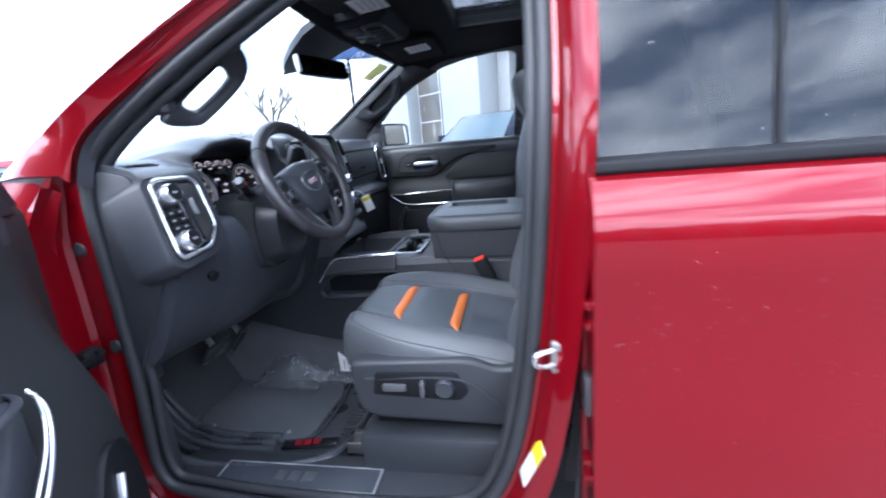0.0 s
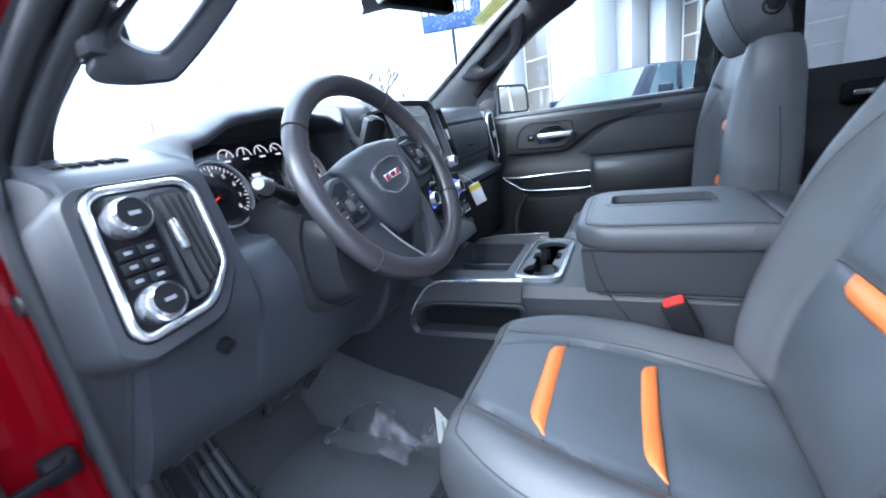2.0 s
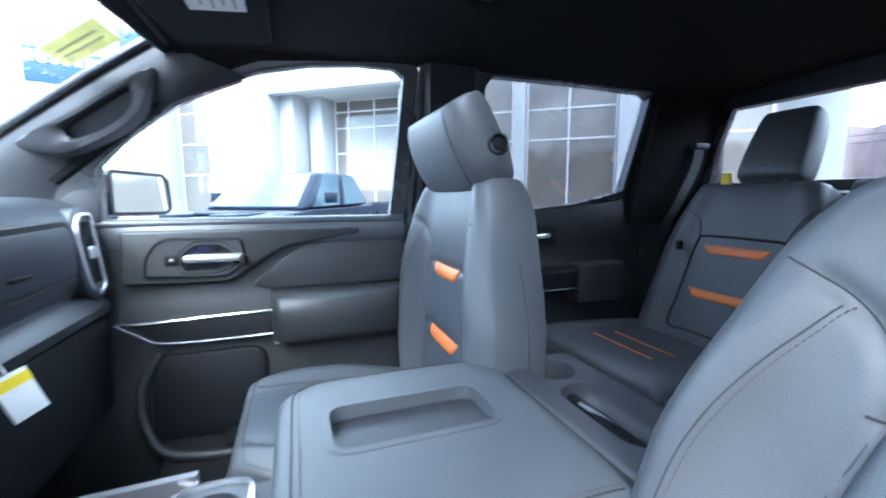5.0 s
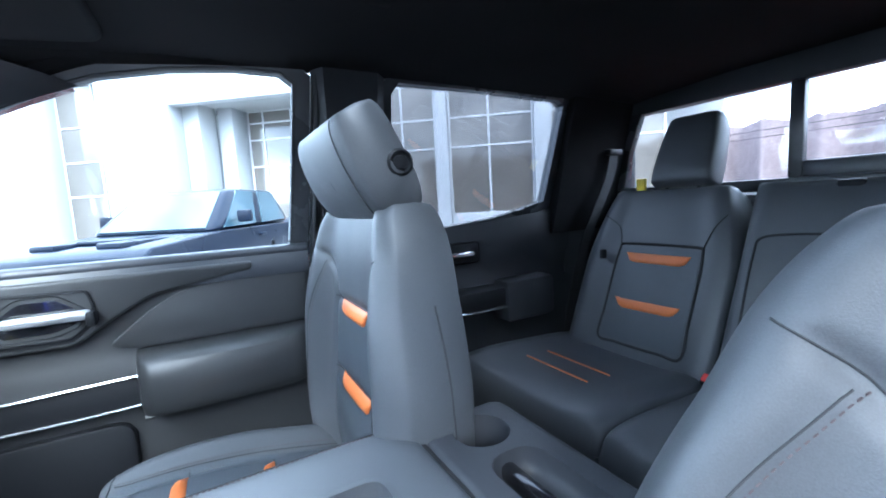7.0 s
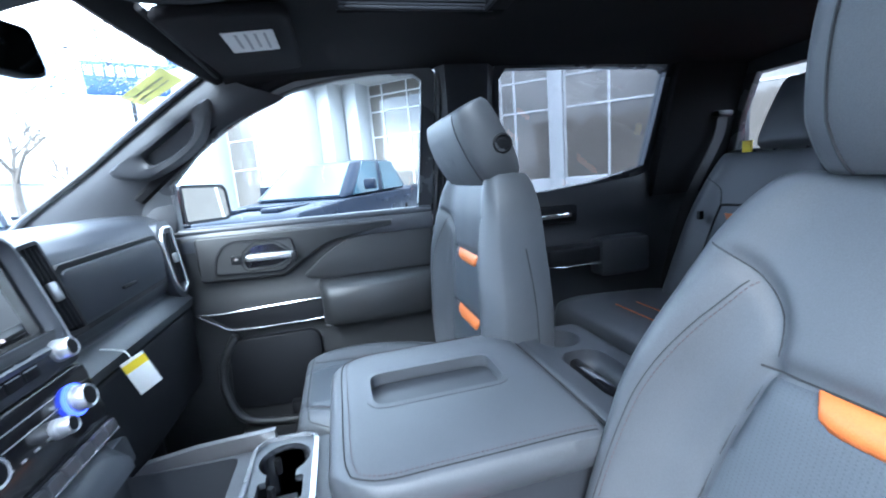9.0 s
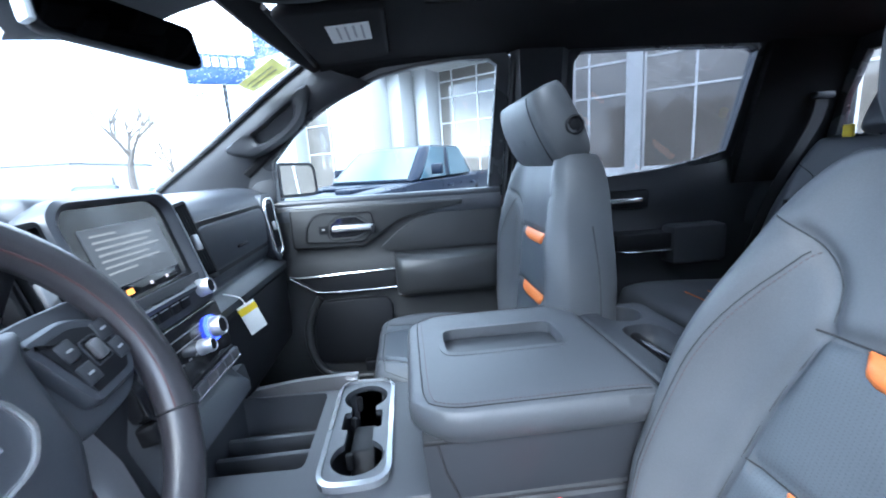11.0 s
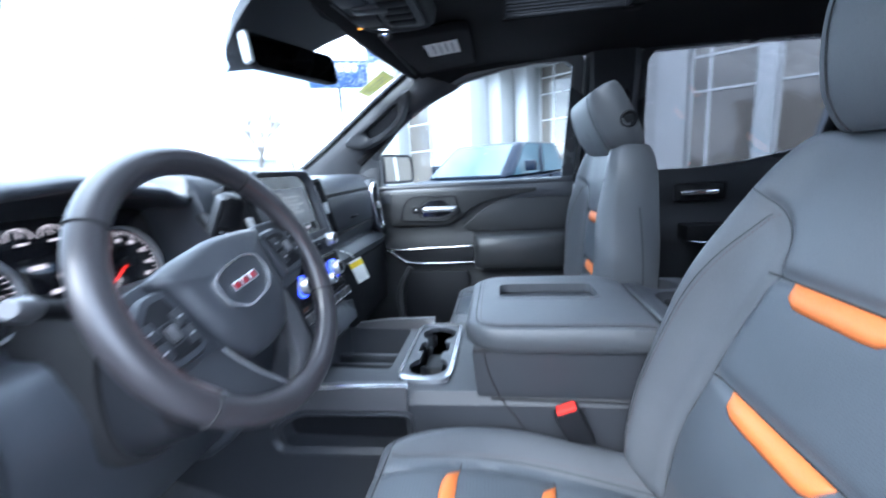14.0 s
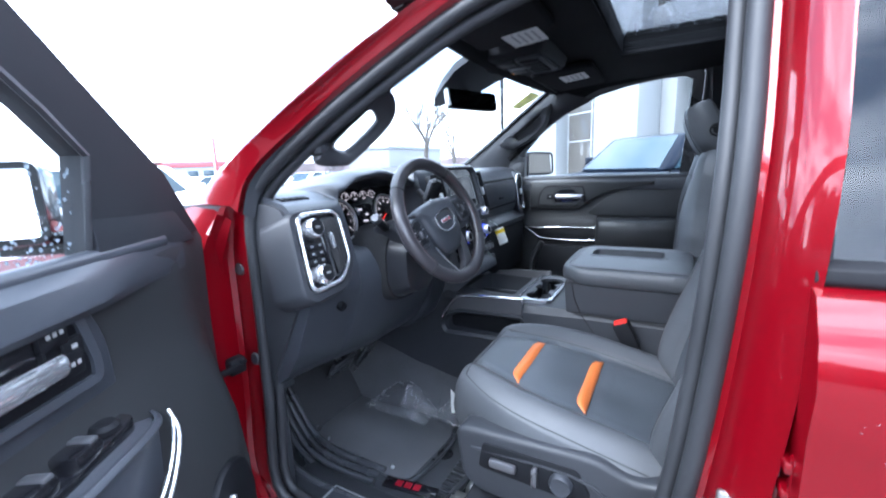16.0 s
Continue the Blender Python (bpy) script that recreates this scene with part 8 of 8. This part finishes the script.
# Crumpled plastic bag on the floor.
bag = thing("plastic_bag", "crumpled clear plastic bag with a pale label on the floor", "plastic bag", (-0.19, 0.75, 0.63))
for k, (cx, cy, w, h, hh) in enumerate(((-0.185, 0.82, 0.135, 0.14, 0.075), (-0.145, 0.68, 0.10, 0.12, 0.075), (-0.205, 0.64, 0.07, 0.06, 0.05))):
    bm = bmesh.new()
    n = 20
    g = [[bm.verts.new((cx + w * (i / n - 0.5) * 2 * 0.9, cy + h * (j / n - 0.5) * 2 * 0.9, 0.632 + hh * max(0, 1 - (2 * i / n - 1) ** 2) * max(0, 1 - (2 * j / n - 1) ** 2)
                        + 0.034 * abs(noise.noise(V(i * 0.26 + 9 * k, j * 0.26, 3.1 * k))) + 0.010 * abs(noise.noise(V(i * 0.55, j * 0.6 + 5 * k, 7))))) for i in range(n + 1)] for j in range(n + 1)]
    for row in g:
        for v in row:
            v.co.z = max(v.co.z, 0.628)
    for j in range(n):
        for i in range(n):
            bm.faces.new((g[j][i], g[j][i + 1], g[j + 1][i + 1]))
            bm.faces.new((g[j][i], g[j + 1][i + 1], g[j + 1][i]))
    part("film", bm, BAG, bag, sharp=28)
part("label_sheet", rbox(-0.05, 0.05, -0.03, 0.03, 0, 0.0008, 0, m=Matrix.Translation((-0.215, 0.615, 0.690)) @ Euler((0.35, -0.25, 0.5)).to_matrix().to_4x4()), PAPER, bag, "pale grey printed label")
for k in range(3):
    part("print_bar", rbox(-0.04, 0.03 - 0.01 * k, -0.016 + 0.013 * k, -0.010 + 0.013 * k, 0.0008, 0.0014, 0, m=Matrix.Translation((-0.215, 0.615, 0.690)) @ Euler((0.35, -0.25, 0.5)).to_matrix().to_4x4()), GREYPAPER, bag)

# ---- outside ----
g = bmesh.new()
bmesh.ops.create_grid(g, x_segments=40, y_segments=40, size=400)
tagged(part("ground", g, ASPHALT), "damp dark asphalt parking lot", "ground", kind="structure")

# Dealership building: a facade frame at an angle to the truck.
BETA, DIST = radians(-38), 20.0
E_, N_ = V(-math.sin(BETA), math.cos(BETA), 0), V(math.cos(BETA), math.sin(BETA), 0)
FAC = Matrix.Translation(V(-0.5, 0.25, 0) + N_ * DIST) @ Matrix((E_, N_, V(0, 0, 1))).transposed().to_4x4()


def at_az(deg):
    return DIST * math.tan(radians(deg) - BETA)


bl = thing("dealership_building", "white-panelled showroom with tall glass walls and wide columns", "building", (FAC @ V(10, 2, 0)))


def fbox(s0, s1, d0, d1, z0, z1, r=0.01):
    return rbox(min(s0, s1), max(s0, s1), d0, d1, z0, z1, r, m=FAC)


def glazing(s0, s1, depth, z0, z1, uprights, rails, mat=None):
    """Panes, each a part, held by mullions."""
    us, zs = sorted([s0, *uprights, s1]), sorted([z0, *rails, z1])
    for a, b in zip(us, us[1:]):
        for c, d in zip(zs, zs[1:]):
            part("pane", fbox(a + 0.03, b - 0.03, depth, depth + 0.02, c + 0.03, d - 0.03, 0), mat or SHOWGLASS, bl)
    for u in us:
        part("mullion", fbox(u - 0.05, u + 0.05, depth - 0.06, depth + 0.06, z0, z1, 0.01), MULLION, bl)
    for z in zs:
        part("transom", fbox(s0, s1, depth - 0.055, depth + 0.05, z - 0.045, z + 0.045, 0.01), MULLION, bl)


part("core_wall", fbox(-14, 40, 9.5, 10.0, 0, 10.5, 0.02), GREYPANEL, bl, "grey rear wall")
part("roof_slab", fbox(-14, 26, 0.5, 10, 9.6, 10.4, 0.05), PANEL, bl, "flat white roof edge")
part("roof_slab", fbox(at_az(-36.5), at_az(3.5), 0.6, 8, 13.4, 14.2, 0.05), PANEL, bl, "higher roof over the entrance")
# upper storey
glazing(at_az(-36), at_az(-20.2), 0.46, 10.3, 13.6, [at_az(-30), at_az(-25)], [11.8])
glazing(at_az(-11.6), at_az(3.0), 0.46, 9.6, 13.6, [at_az(-7.0), at_az(-2.0)], [11.8])
part("column", fbox(at_az(-20.2), at_az(-11.6), 0.30, 0.49, 9.4, 13.6, 0.02), PANEL, bl, "white panel between upper windows")
# showroom glazing seen through the rear window
glazing(at_az(-58), at_az(-42.5), 0.6, 0.9, 9.4, [at_az(-50), at_az(-46)], [4.15, 5.55, 7.2])
glazing(at_az(-42.0), at_az(-30.7), 0.6, 0.9, 9.4, [at_az(-36.1)], [4.15, 5.55, 7.2])
glazing(at_az(-28.7), at_az(-22.4), 0.6, 0.9, 9.4, [at_az(-24.2)], [4.15, 5.55, 7.2])
part("sill_wall", fbox(at_az(-58), at_az(-22.0), 0.35, 0.75, 0.0, 0.9, 0.02), PANEL, bl, "white base wall")
for a, b in ((-44.4, -42.1), (-30.6, -28.8)):
    part("column", fbox(at_az(a), at_az(b), 0.0, 0.7, 0, 10.2, 0.02), PANEL, bl, "white panel column")
part("column", fbox(at_az(-22.2), at_az(-19.0), 0.2, 1.2, 0, 10.2, 0.02), GREYPANEL, bl, "grey stone column")
# recessed entrance
part("column", fbox(at_az(-19.0), at_az(-12.0), 1.5, 3.0, 0, 10.2, 0.02), GREYPANEL, bl, "grey panelled wall")
for k in range(11):
    part("panel_joint", fbox(at_az(-19.0), at_az(-12.0), 1.47, 1.52, 0.85 * k + 0.7, 0.85 * k + 0.74, 0.005), MULLION, bl)
glazing(at_az(-12.0) - 0.2, at_az(-0.6), 4.0, 0.2, 7.6, [at_az(-9.9), at_az(-2.4), at_az(-6.0)], [2.7, 4.3, 5.9, 6.9])
part("soffit", fbox(at_az(-14), at_az(3.0), 0.8, 4.6, 7.6, 8.2, 0.03), GREYPANEL, bl, "grey canopy soffit")
part("canopy_edge", fbox(at_az(-14), at_az(3.0), 0.2, 0.8, 7.4, 9.6, 0.03), PANEL, bl)
part("column", fbox(at_az(-0.4), at_az(1.2), 2.6, 4.2, 0, 7.7, 0.03), PANEL, bl, "round-cornered white pier")
part("column", fbox(at_az(1.4), at_az(3.0), 1.2, 2.6, 0, 9.6, 0.02), GREYPANEL, bl)
part("column", fbox(at_az(3.0), at_az(8.2), -0.6, 1.2, 0, 11.5, 0.03), PANEL, bl, "broad white entrance tower")
glazing(at_az(9.2), at_az(14.2), 1.5, 0.3, 9.4, [at_az(11.3)], [3.0, 5.0, 7.0])
part("column", fbox(at_az(8.2), at_az(9.2), 0.6, 1.8, 0, 9.6, 0.02), GREYPANEL, bl)
part("column", fbox(at_az(14.2), at_az(17.5), 0.3, 1.8, 0, 10.2, 0.02), PANEL, bl)
part("wing_wall", fbox(at_az(17.5), at_az(19.0), 2.0, 3.0, 0, 9.0, 0.02), PANEL, bl, "pale far wing")
part("pavement", fbox(-14, 40, -3.0, 10, 0.0, 0.15, 0.02), CONCRETE, bl, "concrete apron with a kerb")


def car_shape(root, m, paint, L=4.6, W=1.85, belt=1.0, top=1.5, truck=False):
    """A parked vehicle: side outline, glasshouse, panes, wheels, lamps. Nose along +y before m."""
    def put(n, bm, mat, lab="", par=None, **k):
        bm.transform(m)
        return part(n, bm, mat, par or root, lab, **k)
    h = W / 2
    f = L / 2
    if truck:
        side = [(f, 0.50), (f + 0.02, 0.75), (f - 0.03, 1.08), (f - 0.18, 1.17), (f - 1.45, 1.27), (f - 3.75, 1.30), (f - 3.8, 1.34), (-f + 0.04, 1.32), (-f, 0.62), (-f + 0.2, 0.50)]
        gh = [(f - 1.35, 1.26), (f - 3.72, 1.32), (f - 3.45, top), (f - 2.15, top)]
    else:
        side = [(f, 0.35), (f + 0.02, 0.62), (f - 0.15, 0.80), (f - 1.15, 0.95), (-f + 0.5, belt + 0.02), (-f + 0.02, belt - 0.05), (-f, 0.42), (-f + 0.2, 0.30), (f - 0.2, 0.28)]
        gh = [(f - 1.05, 0.94), (-f + 0.25, belt), (-f + 0.75, top), (f - 1.95, top)]
    b = put("body", prism(side, "x", -h, h, 0.07, 3), paint, "painted body")
    lo, hi = h - 0.04, h - 0.22
    roof = [[V(-lo, gh[0][0], gh[0][1]), V(lo, gh[0][0], gh[0][1]), V(lo, gh[1][0], gh[1][1]), V(-lo, gh[1][0], gh[1][1])],
            [V(-hi, gh[3][0], gh[3][1]), V(hi, gh[3][0], gh[3][1]), V(hi, gh[2][0], gh[2][1]), V(-hi, gh[2][0], gh[2][1])]]
    cab = loft(roof)
    bmesh.ops.recalc_face_normals(cab, faces=cab.faces)
    bmesh.ops.bevel(cab, geom=cab.edges[:], offset=0.11, segments=3, profile=0.5, affect="EDGES")
    put("cab", cab, paint)
    def pane_on(q, inset_=0.12, name="window", lift=0.012):
        c = sum(q, V(0, 0, 0)) / 4
        n = (q[1] - q[0]).cross(q[3] - q[0]).normalized()
        if n.dot(c - V(0, c.y * 0.9, 1.1)) < 0:
            n = -n
        k = [c + (p - c) * (1 - inset_) + n * lift for p in q]
        put(name, loft([[p - n * 0.03 for p in k], k]), CARGLASS)
    A, B_, Cc, D_ = roof[0]
    a, b_, cc, dd = roof[1]
    pane_on([A, B_, b_, a], 0.17, "windscreen")
    pane_on([Cc, D_, dd, cc], 0.14, "rear_screen")
    for s in (0, 1):
        p0, p1, q1, q0 = (B_, Cc, cc, b_) if s else (A, D_, dd, a)
        for t0, t1 in ((0.06, 0.48), (0.52, 0.94)):
            pane_on([p0.lerp(p1, t0), p0.lerp(p1, t1), q0.lerp(q1, t1), q0.lerp(q1, t0)], 0.14)
    for s in (-1, 1):
        put("headlamp", rbox(s * (h - 0.32) - 0.16, s * (h - 0.32) + 0.16, f - 0.10, f + 0.03, side[1][1] + 0.02, side[1][1] + 0.20, 0.03), LAMPGLASS)
        put("door_mirror", rbox(min(s * h, s * (h + 0.20)), max(s * h, s * (h + 0.20)), gh[0][0] - 0.62, gh[0][0] - 0.5, belt + (0.32 if truck else 0.03), belt + (0.50 if truck else 0.16), 0.03), paint)
        put("door_line", rbox(s * (h + 0.002) - 0.004, s * (h + 0.002) + 0.004, -0.3, -0.285, 0.5, belt, 0), RUBBER)
        for y in (f - 0.95, -f + (1.15 if truck else 0.95)):
            r = 0.40 if truck else 0.33
            w_ = spun([(r * 0.66, -0.12), (r, -0.09), (r, 0.09), (r * 0.66, 0.12)], (s * (h - 0.11), y, r), (s, 0, 0), 24)
            wo = put("wheel", w_, TYRE)
            put("rim", spun([(0.03, 0.10), (r * 0.3, 0.12), (r * 0.62, 0.10), (r * 0.66, 0.13), (r * 0.66, 0.02), (0.03, 0.02)], (s * (h - 0.11), y, r), (s, 0, 0), 20), SATIN, "", wo)
            arch_ = spun([(r * 1.03, -0.05), (r * 1.12, -0.05), (r * 1.12, 0.012), (r * 1.03, 0.012)], (s * (h - 0.0), y, r), (s, 0, 0), 24, True)
            put("wheel_arch", arch_, TYRE)
    put("grille", rbox(-h * 0.62, h * 0.62, f - 0.05, f + 0.035, 0.52, side[1][1] + 0.22, 0.03), GLOSSBLACK)
    if truck:
        for x in (-0.42, 0.42):
            put("hood_rib", rbox(x - 0.16, x + 0.16, f - 1.35, f - 0.25, 1.15, 1.245, 0.03), paint)
        put("hood_scoop", rbox(-0.30, 0.30, f - 1.30, f - 0.55, 1.20, 1.262, 0.03), paint)
        for s_ in (-1, 1):
            put("bed_rail", rbox(min(s_ * (h - 0.14), s_ * (h - 0.02)), max(s_ * (h - 0.14), s_ * (h - 0.02)), -f + 0.08, f - 3.85, 1.33, 1.37, 0.015), TYRE)
            for y in (f - 2.55, f - 3.55):
                put("door_handle", rbox(min(s_ * (h - 0.01), s_ * (h + 0.03)), max(s_ * (h - 0.01), s_ * (h + 0.03)), y - 0.10, y + 0.10, 1.13, 1.17, 0.012), paint)
        put("bed_hollow", rbox(-h + 0.12, h - 0.12, -f + 0.12, f - 3.85, 1.30, 1.345, 0.02), TYRE)


def park(name, label, cat, x, y, deg, paint, group="", **k):
    root = thing(name, label, cat, (x, y, 0), group)
    car_shape(root, Matrix.Translation((x, y, 0)) @ Matrix.Rotation(radians(deg), 4, "Z"), paint, **k)
    return root


park("pickup_truck", "dark navy crew cab pickup parked facing out, wet and shiny", "pickup truck", 8.05, 0.05, 56, NAVY, L=5.9, W=2.03, belt=1.05, top=1.90, truck=True)
rowcars = "parked cars across the lot"
for k, (az, dist, deg, paint, lab, hgt) in enumerate(((28.5, 30, 95, SILVERPAINT, "silver car parked across the lot", 1.45), (34.5, 21, 118, NAVY, "dark blue wagon parked across the lot", 1.62), (41.5, 25, 100, SILVERPAINT, "pale grey car parked across the lot", 1.5),
                                                       (47.5, 27, 95, WHITEPAINT, "white car parked across the lot", 1.5), (54, 26, 90, WHITEPAINT, "white suv parked across the lot", 1.7), (60, 24, 85, SILVERPAINT, "silver car parked across the lot", 1.5),
                                                       (67, 20, 80, WHITEPAINT, "white van-like suv parked across the lot", 1.75), (75, 9.5, 70, WHITEPAINT, "white suv parked nearby", 1.7), (71, 14, 75, NAVY, "dark blue suv parked nearby", 1.65))):
    park("parked_car", lab, "car", -0.6 + dist * math.cos(radians(az)), 0.3 + dist * math.sin(radians(az)), deg, paint, rowcars, top=hgt, belt=hgt - 0.48)


# Pole sign.
sd = 40.0
sx_, sy_ = -0.7 + sd * math.cos(radians(20.6)), 0.35 + sd * math.sin(radians(20.6))
sg = thing("pole_sign", "blue and white sign board on a tall dark pole", "sign", (sx_, sy_, 0))
SG = Matrix.Translation((sx_, sy_, 0)) @ Matrix.Rotation(radians(20.6 - 90), 4, "Z")
part("pole", rbox(-0.16, 0.16, -0.16, 0.16, 0, 9.4, 0.03, m=SG), HARD, sg)
part("board", rbox(-2.6, 2.6, -0.25, 0.25, 9.3, 11.6, 0.05, m=SG), SIGNBLUE, sg, "blue sign board")
part("tall_board", rbox(2.6, 8.2, -0.25, 0.25, 9.5, 13.8, 0.05, m=SG), SIGNBLUE, sg, "taller blue board beside it")
for k in range(7):
    part("letter_bar", rbox(-2.45 + 0.62 * k, -2.03 + 0.62 * k, -0.30, -0.24, 10.6, 11.3, 0.02, m=SG), WHITEPAINT, sg, "plain white bars in place of a name")

# Low red-fascia building and a red mast far ahead on the driver side.
far = thing("far_store", "low white store with a red roof band across the street", "building", (38, 62, 0))
FM = Matrix.Translation((50, 88, 0)) @ Matrix.Rotation(radians(-30), 4, "Z")
part("walls", rbox(-14, 14, 0, 12, 0, 3.6, 0.05, m=FM), PANEL, far)
part("red_band", rbox(-14.2, 14.2, -0.3, 12.2, 3.6, 4.7, 0.05, m=FM), REDSIGN, far, "red roof band")
for k in range(9):
    part("window", rbox(-12.5 + 2.9 * k, -10.6 + 2.9 * k, -0.08, 0.05, 0.8, 2.8, 0.02, m=FM), CARGLASS, far)
mast = thing("red_mast", "slim red banner mast by the street", "banner", (31, 50.5, 0))
part("post", rbox(30.94, 31.06, 50.44, 50.56, 0, 6.6, 0.01), SATIN, mast)
part("banner", rbox(31.0, 31.45, 50.47, 50.53, 2.2, 6.2, 0.01), REDSIGN, mast, "red cloth banner")
store = thing("far_store", "grey blue low store beyond the parked cars", "building", (46, 36, 0))
part("walls", rbox(44, 58, 33, 40, 0, 4.2, 0.05), GREYPANEL, store)
part("roof_edge", rbox(43.8, 58.2, 32.8, 40.2, 4.2, 4.6, 0.03), PANEL, store)


def bare_tree(x, y, h, seed, label):
    rnd = random.Random(seed)
    t = thing("bare_tree", label, "tree", (x, y, 0), group="bare winter trees")
    trunk, limbs = [], []
    def grow(p, d, length, r, level):
        q = p + d * length
        mid = p.lerp(q, 0.5) + V(rnd.uniform(-1, 1), rnd.uniform(-1, 1), 0) * length * 0.05
        (trunk if level == 0 else limbs).append(sweep([p, mid, q], [r, r * 0.85, r * 0.65], False, 6 if level < 2 else 4))
        if level < 4:
            for _ in range(3 if level < 3 else 2):
                side = V(rnd.gauss(0, 1), rnd.gauss(0, 1), rnd.uniform(0.0, 0.6)).normalized()
                grow(p.lerp(q, rnd.uniform(0.55, 1.0)), (d * 0.9 + side * 0.6).normalized(), length * rnd.uniform(0.55, 0.75), r * 0.55, level + 1)
    grow(V(x, y, 0), V(0, 0, 1), h * 0.34, h * 0.024, 0)
    part("trunk", merged(trunk), BARK, t)
    part("branches", merged(limbs), BARK, t, "thin leafless branches")


for k, (az, dd, h) in enumerate(((31.0, 36, 11.2), (27.3, 42, 9.6), (33, 60, 8.0), (38, 75, 7), (44, 80, 6), (24, 60, 6), (51, 90, 8), (63, 70, 7))):
    bare_tree(-0.6 + dd * math.cos(radians(az)), 0.4 + dd * math.sin(radians(az)), h, 40 + k, "bare winter tree with thin upright branches")

# Far woods round the lot, uneven on top; the driver-side band is added.
def woods(name, label, az0, az1, dist, low, high, seed):
    rnd = random.Random(seed)
    bm = bmesh.new()
    n = int((az1 - az0) * 14)
    prev = None
    for k in range(n + 1):
        a = radians(az0 + (az1 - az0) * k / n)
        d = dist + 6 * noise.noise(V(k * 0.03, seed, 9))
        top = low + (high - low) * (0.5 + 0.5 * noise.noise(V(k * 0.02, seed, 0))) + 0.35 * noise.noise(V(k * 0.13, seed, 2)) + rnd.uniform(-0.10, 0.10)
        base, tip = V(d * math.cos(a), d * math.sin(a), -0.2), V(d * math.cos(a), d * math.sin(a), top)
        cur = (bm.verts.new(base), bm.verts.new(tip), bm.verts.new(tip + V(4 * math.cos(a), 4 * math.sin(a), -0.6)))
        if prev:
            bm.faces.new((prev[0], cur[0], cur[1], prev[1]))
            bm.faces.new((prev[1], cur[1], cur[2], prev[2]))
        prev = cur
    return tagged(part(name, bm, WOODS), label, "woods", kind="stuff")


woods("far_woods", "grey-brown leafless woods behind the lot", -135, -52, 95, 11.0, 14.5, 3)
woods("far_woods", "hazy far treeline ahead", 20, 110, 160, 3.5, 7.0, 5)
# Unseen band, added near the driver side to block low sky and darken reflections.
woods("far_woods", "unseen treeline added on the driver side to block low sky", 118, 228, 34, 7.5, 10.5, 8)
cab_ = thing("overhead_cables", "thin black overhead cables behind the lot", "cables", (10, -48, 0))
for k, (z, sag) in enumerate(((8.6, 0.5), (7.6, 0.6), (6.9, 0.6))):
    part("cable", sweep([V(-60 + 10 * i, -48 - 0.15 * i, z - sag * (1 - ((i - 7) / 7) ** 2)) for i in range(15)], 0.035, False, 5), TYRE, cab_)
for x in (-45, 62):
    part("cable_pole", rbox(x - 0.15, x + 0.15, -48.6, -48.3, 0, 9.4, 0.03), BARK, cab_)


drops_on("water_drops", "rain drops on the wet red rear door", [V(-0.8745 - 0.004 * random.random(), random.uniform(-1.1, -0.12), random.uniform(0.85, 1.24)) for _ in range(420)], None, V(-1, 0, 0), (0.0006, 0.0019), DROPLET)
drops_on("water_drops", "rain drops on the dark rear door glass", [(lambda y, z: V(-side_x(z, 0.8065), y, z))(random.uniform(-1.05, -0.16), random.uniform(1.38, 1.78)) for _ in range(40)], None, V(-1, 0, 0.2).normalized(), (0.0008, 0.002), DROPLET)

def on_glass(y, z, door=None):
    p = V((1 if door is None else -1) * (side_x(z) + 0.018), y, z)
    return swing @ p if door else p


random.seed(31)
drops_on("water_drops", "rain drops on the open driver door glass", [on_glass(random.uniform(0.2, 0.64), 1.40 + abs(random.gauss(0, 0.05)), drv_door) for _ in range(260)] + [on_glass(random.uniform(0.05, 0.64), random.uniform(1.40, 1.62), drv_door) for _ in range(90)], None, (swing.to_3x3() @ V(-1, 0, 0.2)).normalized(), (0.0010, 0.0032))
drops_on("water_drops", "rain drops on the passenger door glass", [on_glass(random.uniform(0.02, 0.62), random.uniform(1.41, 1.74)) for _ in range(120)], None, V(1, 0, 0.2).normalized(), (0.0006, 0.0018), DROPLET)
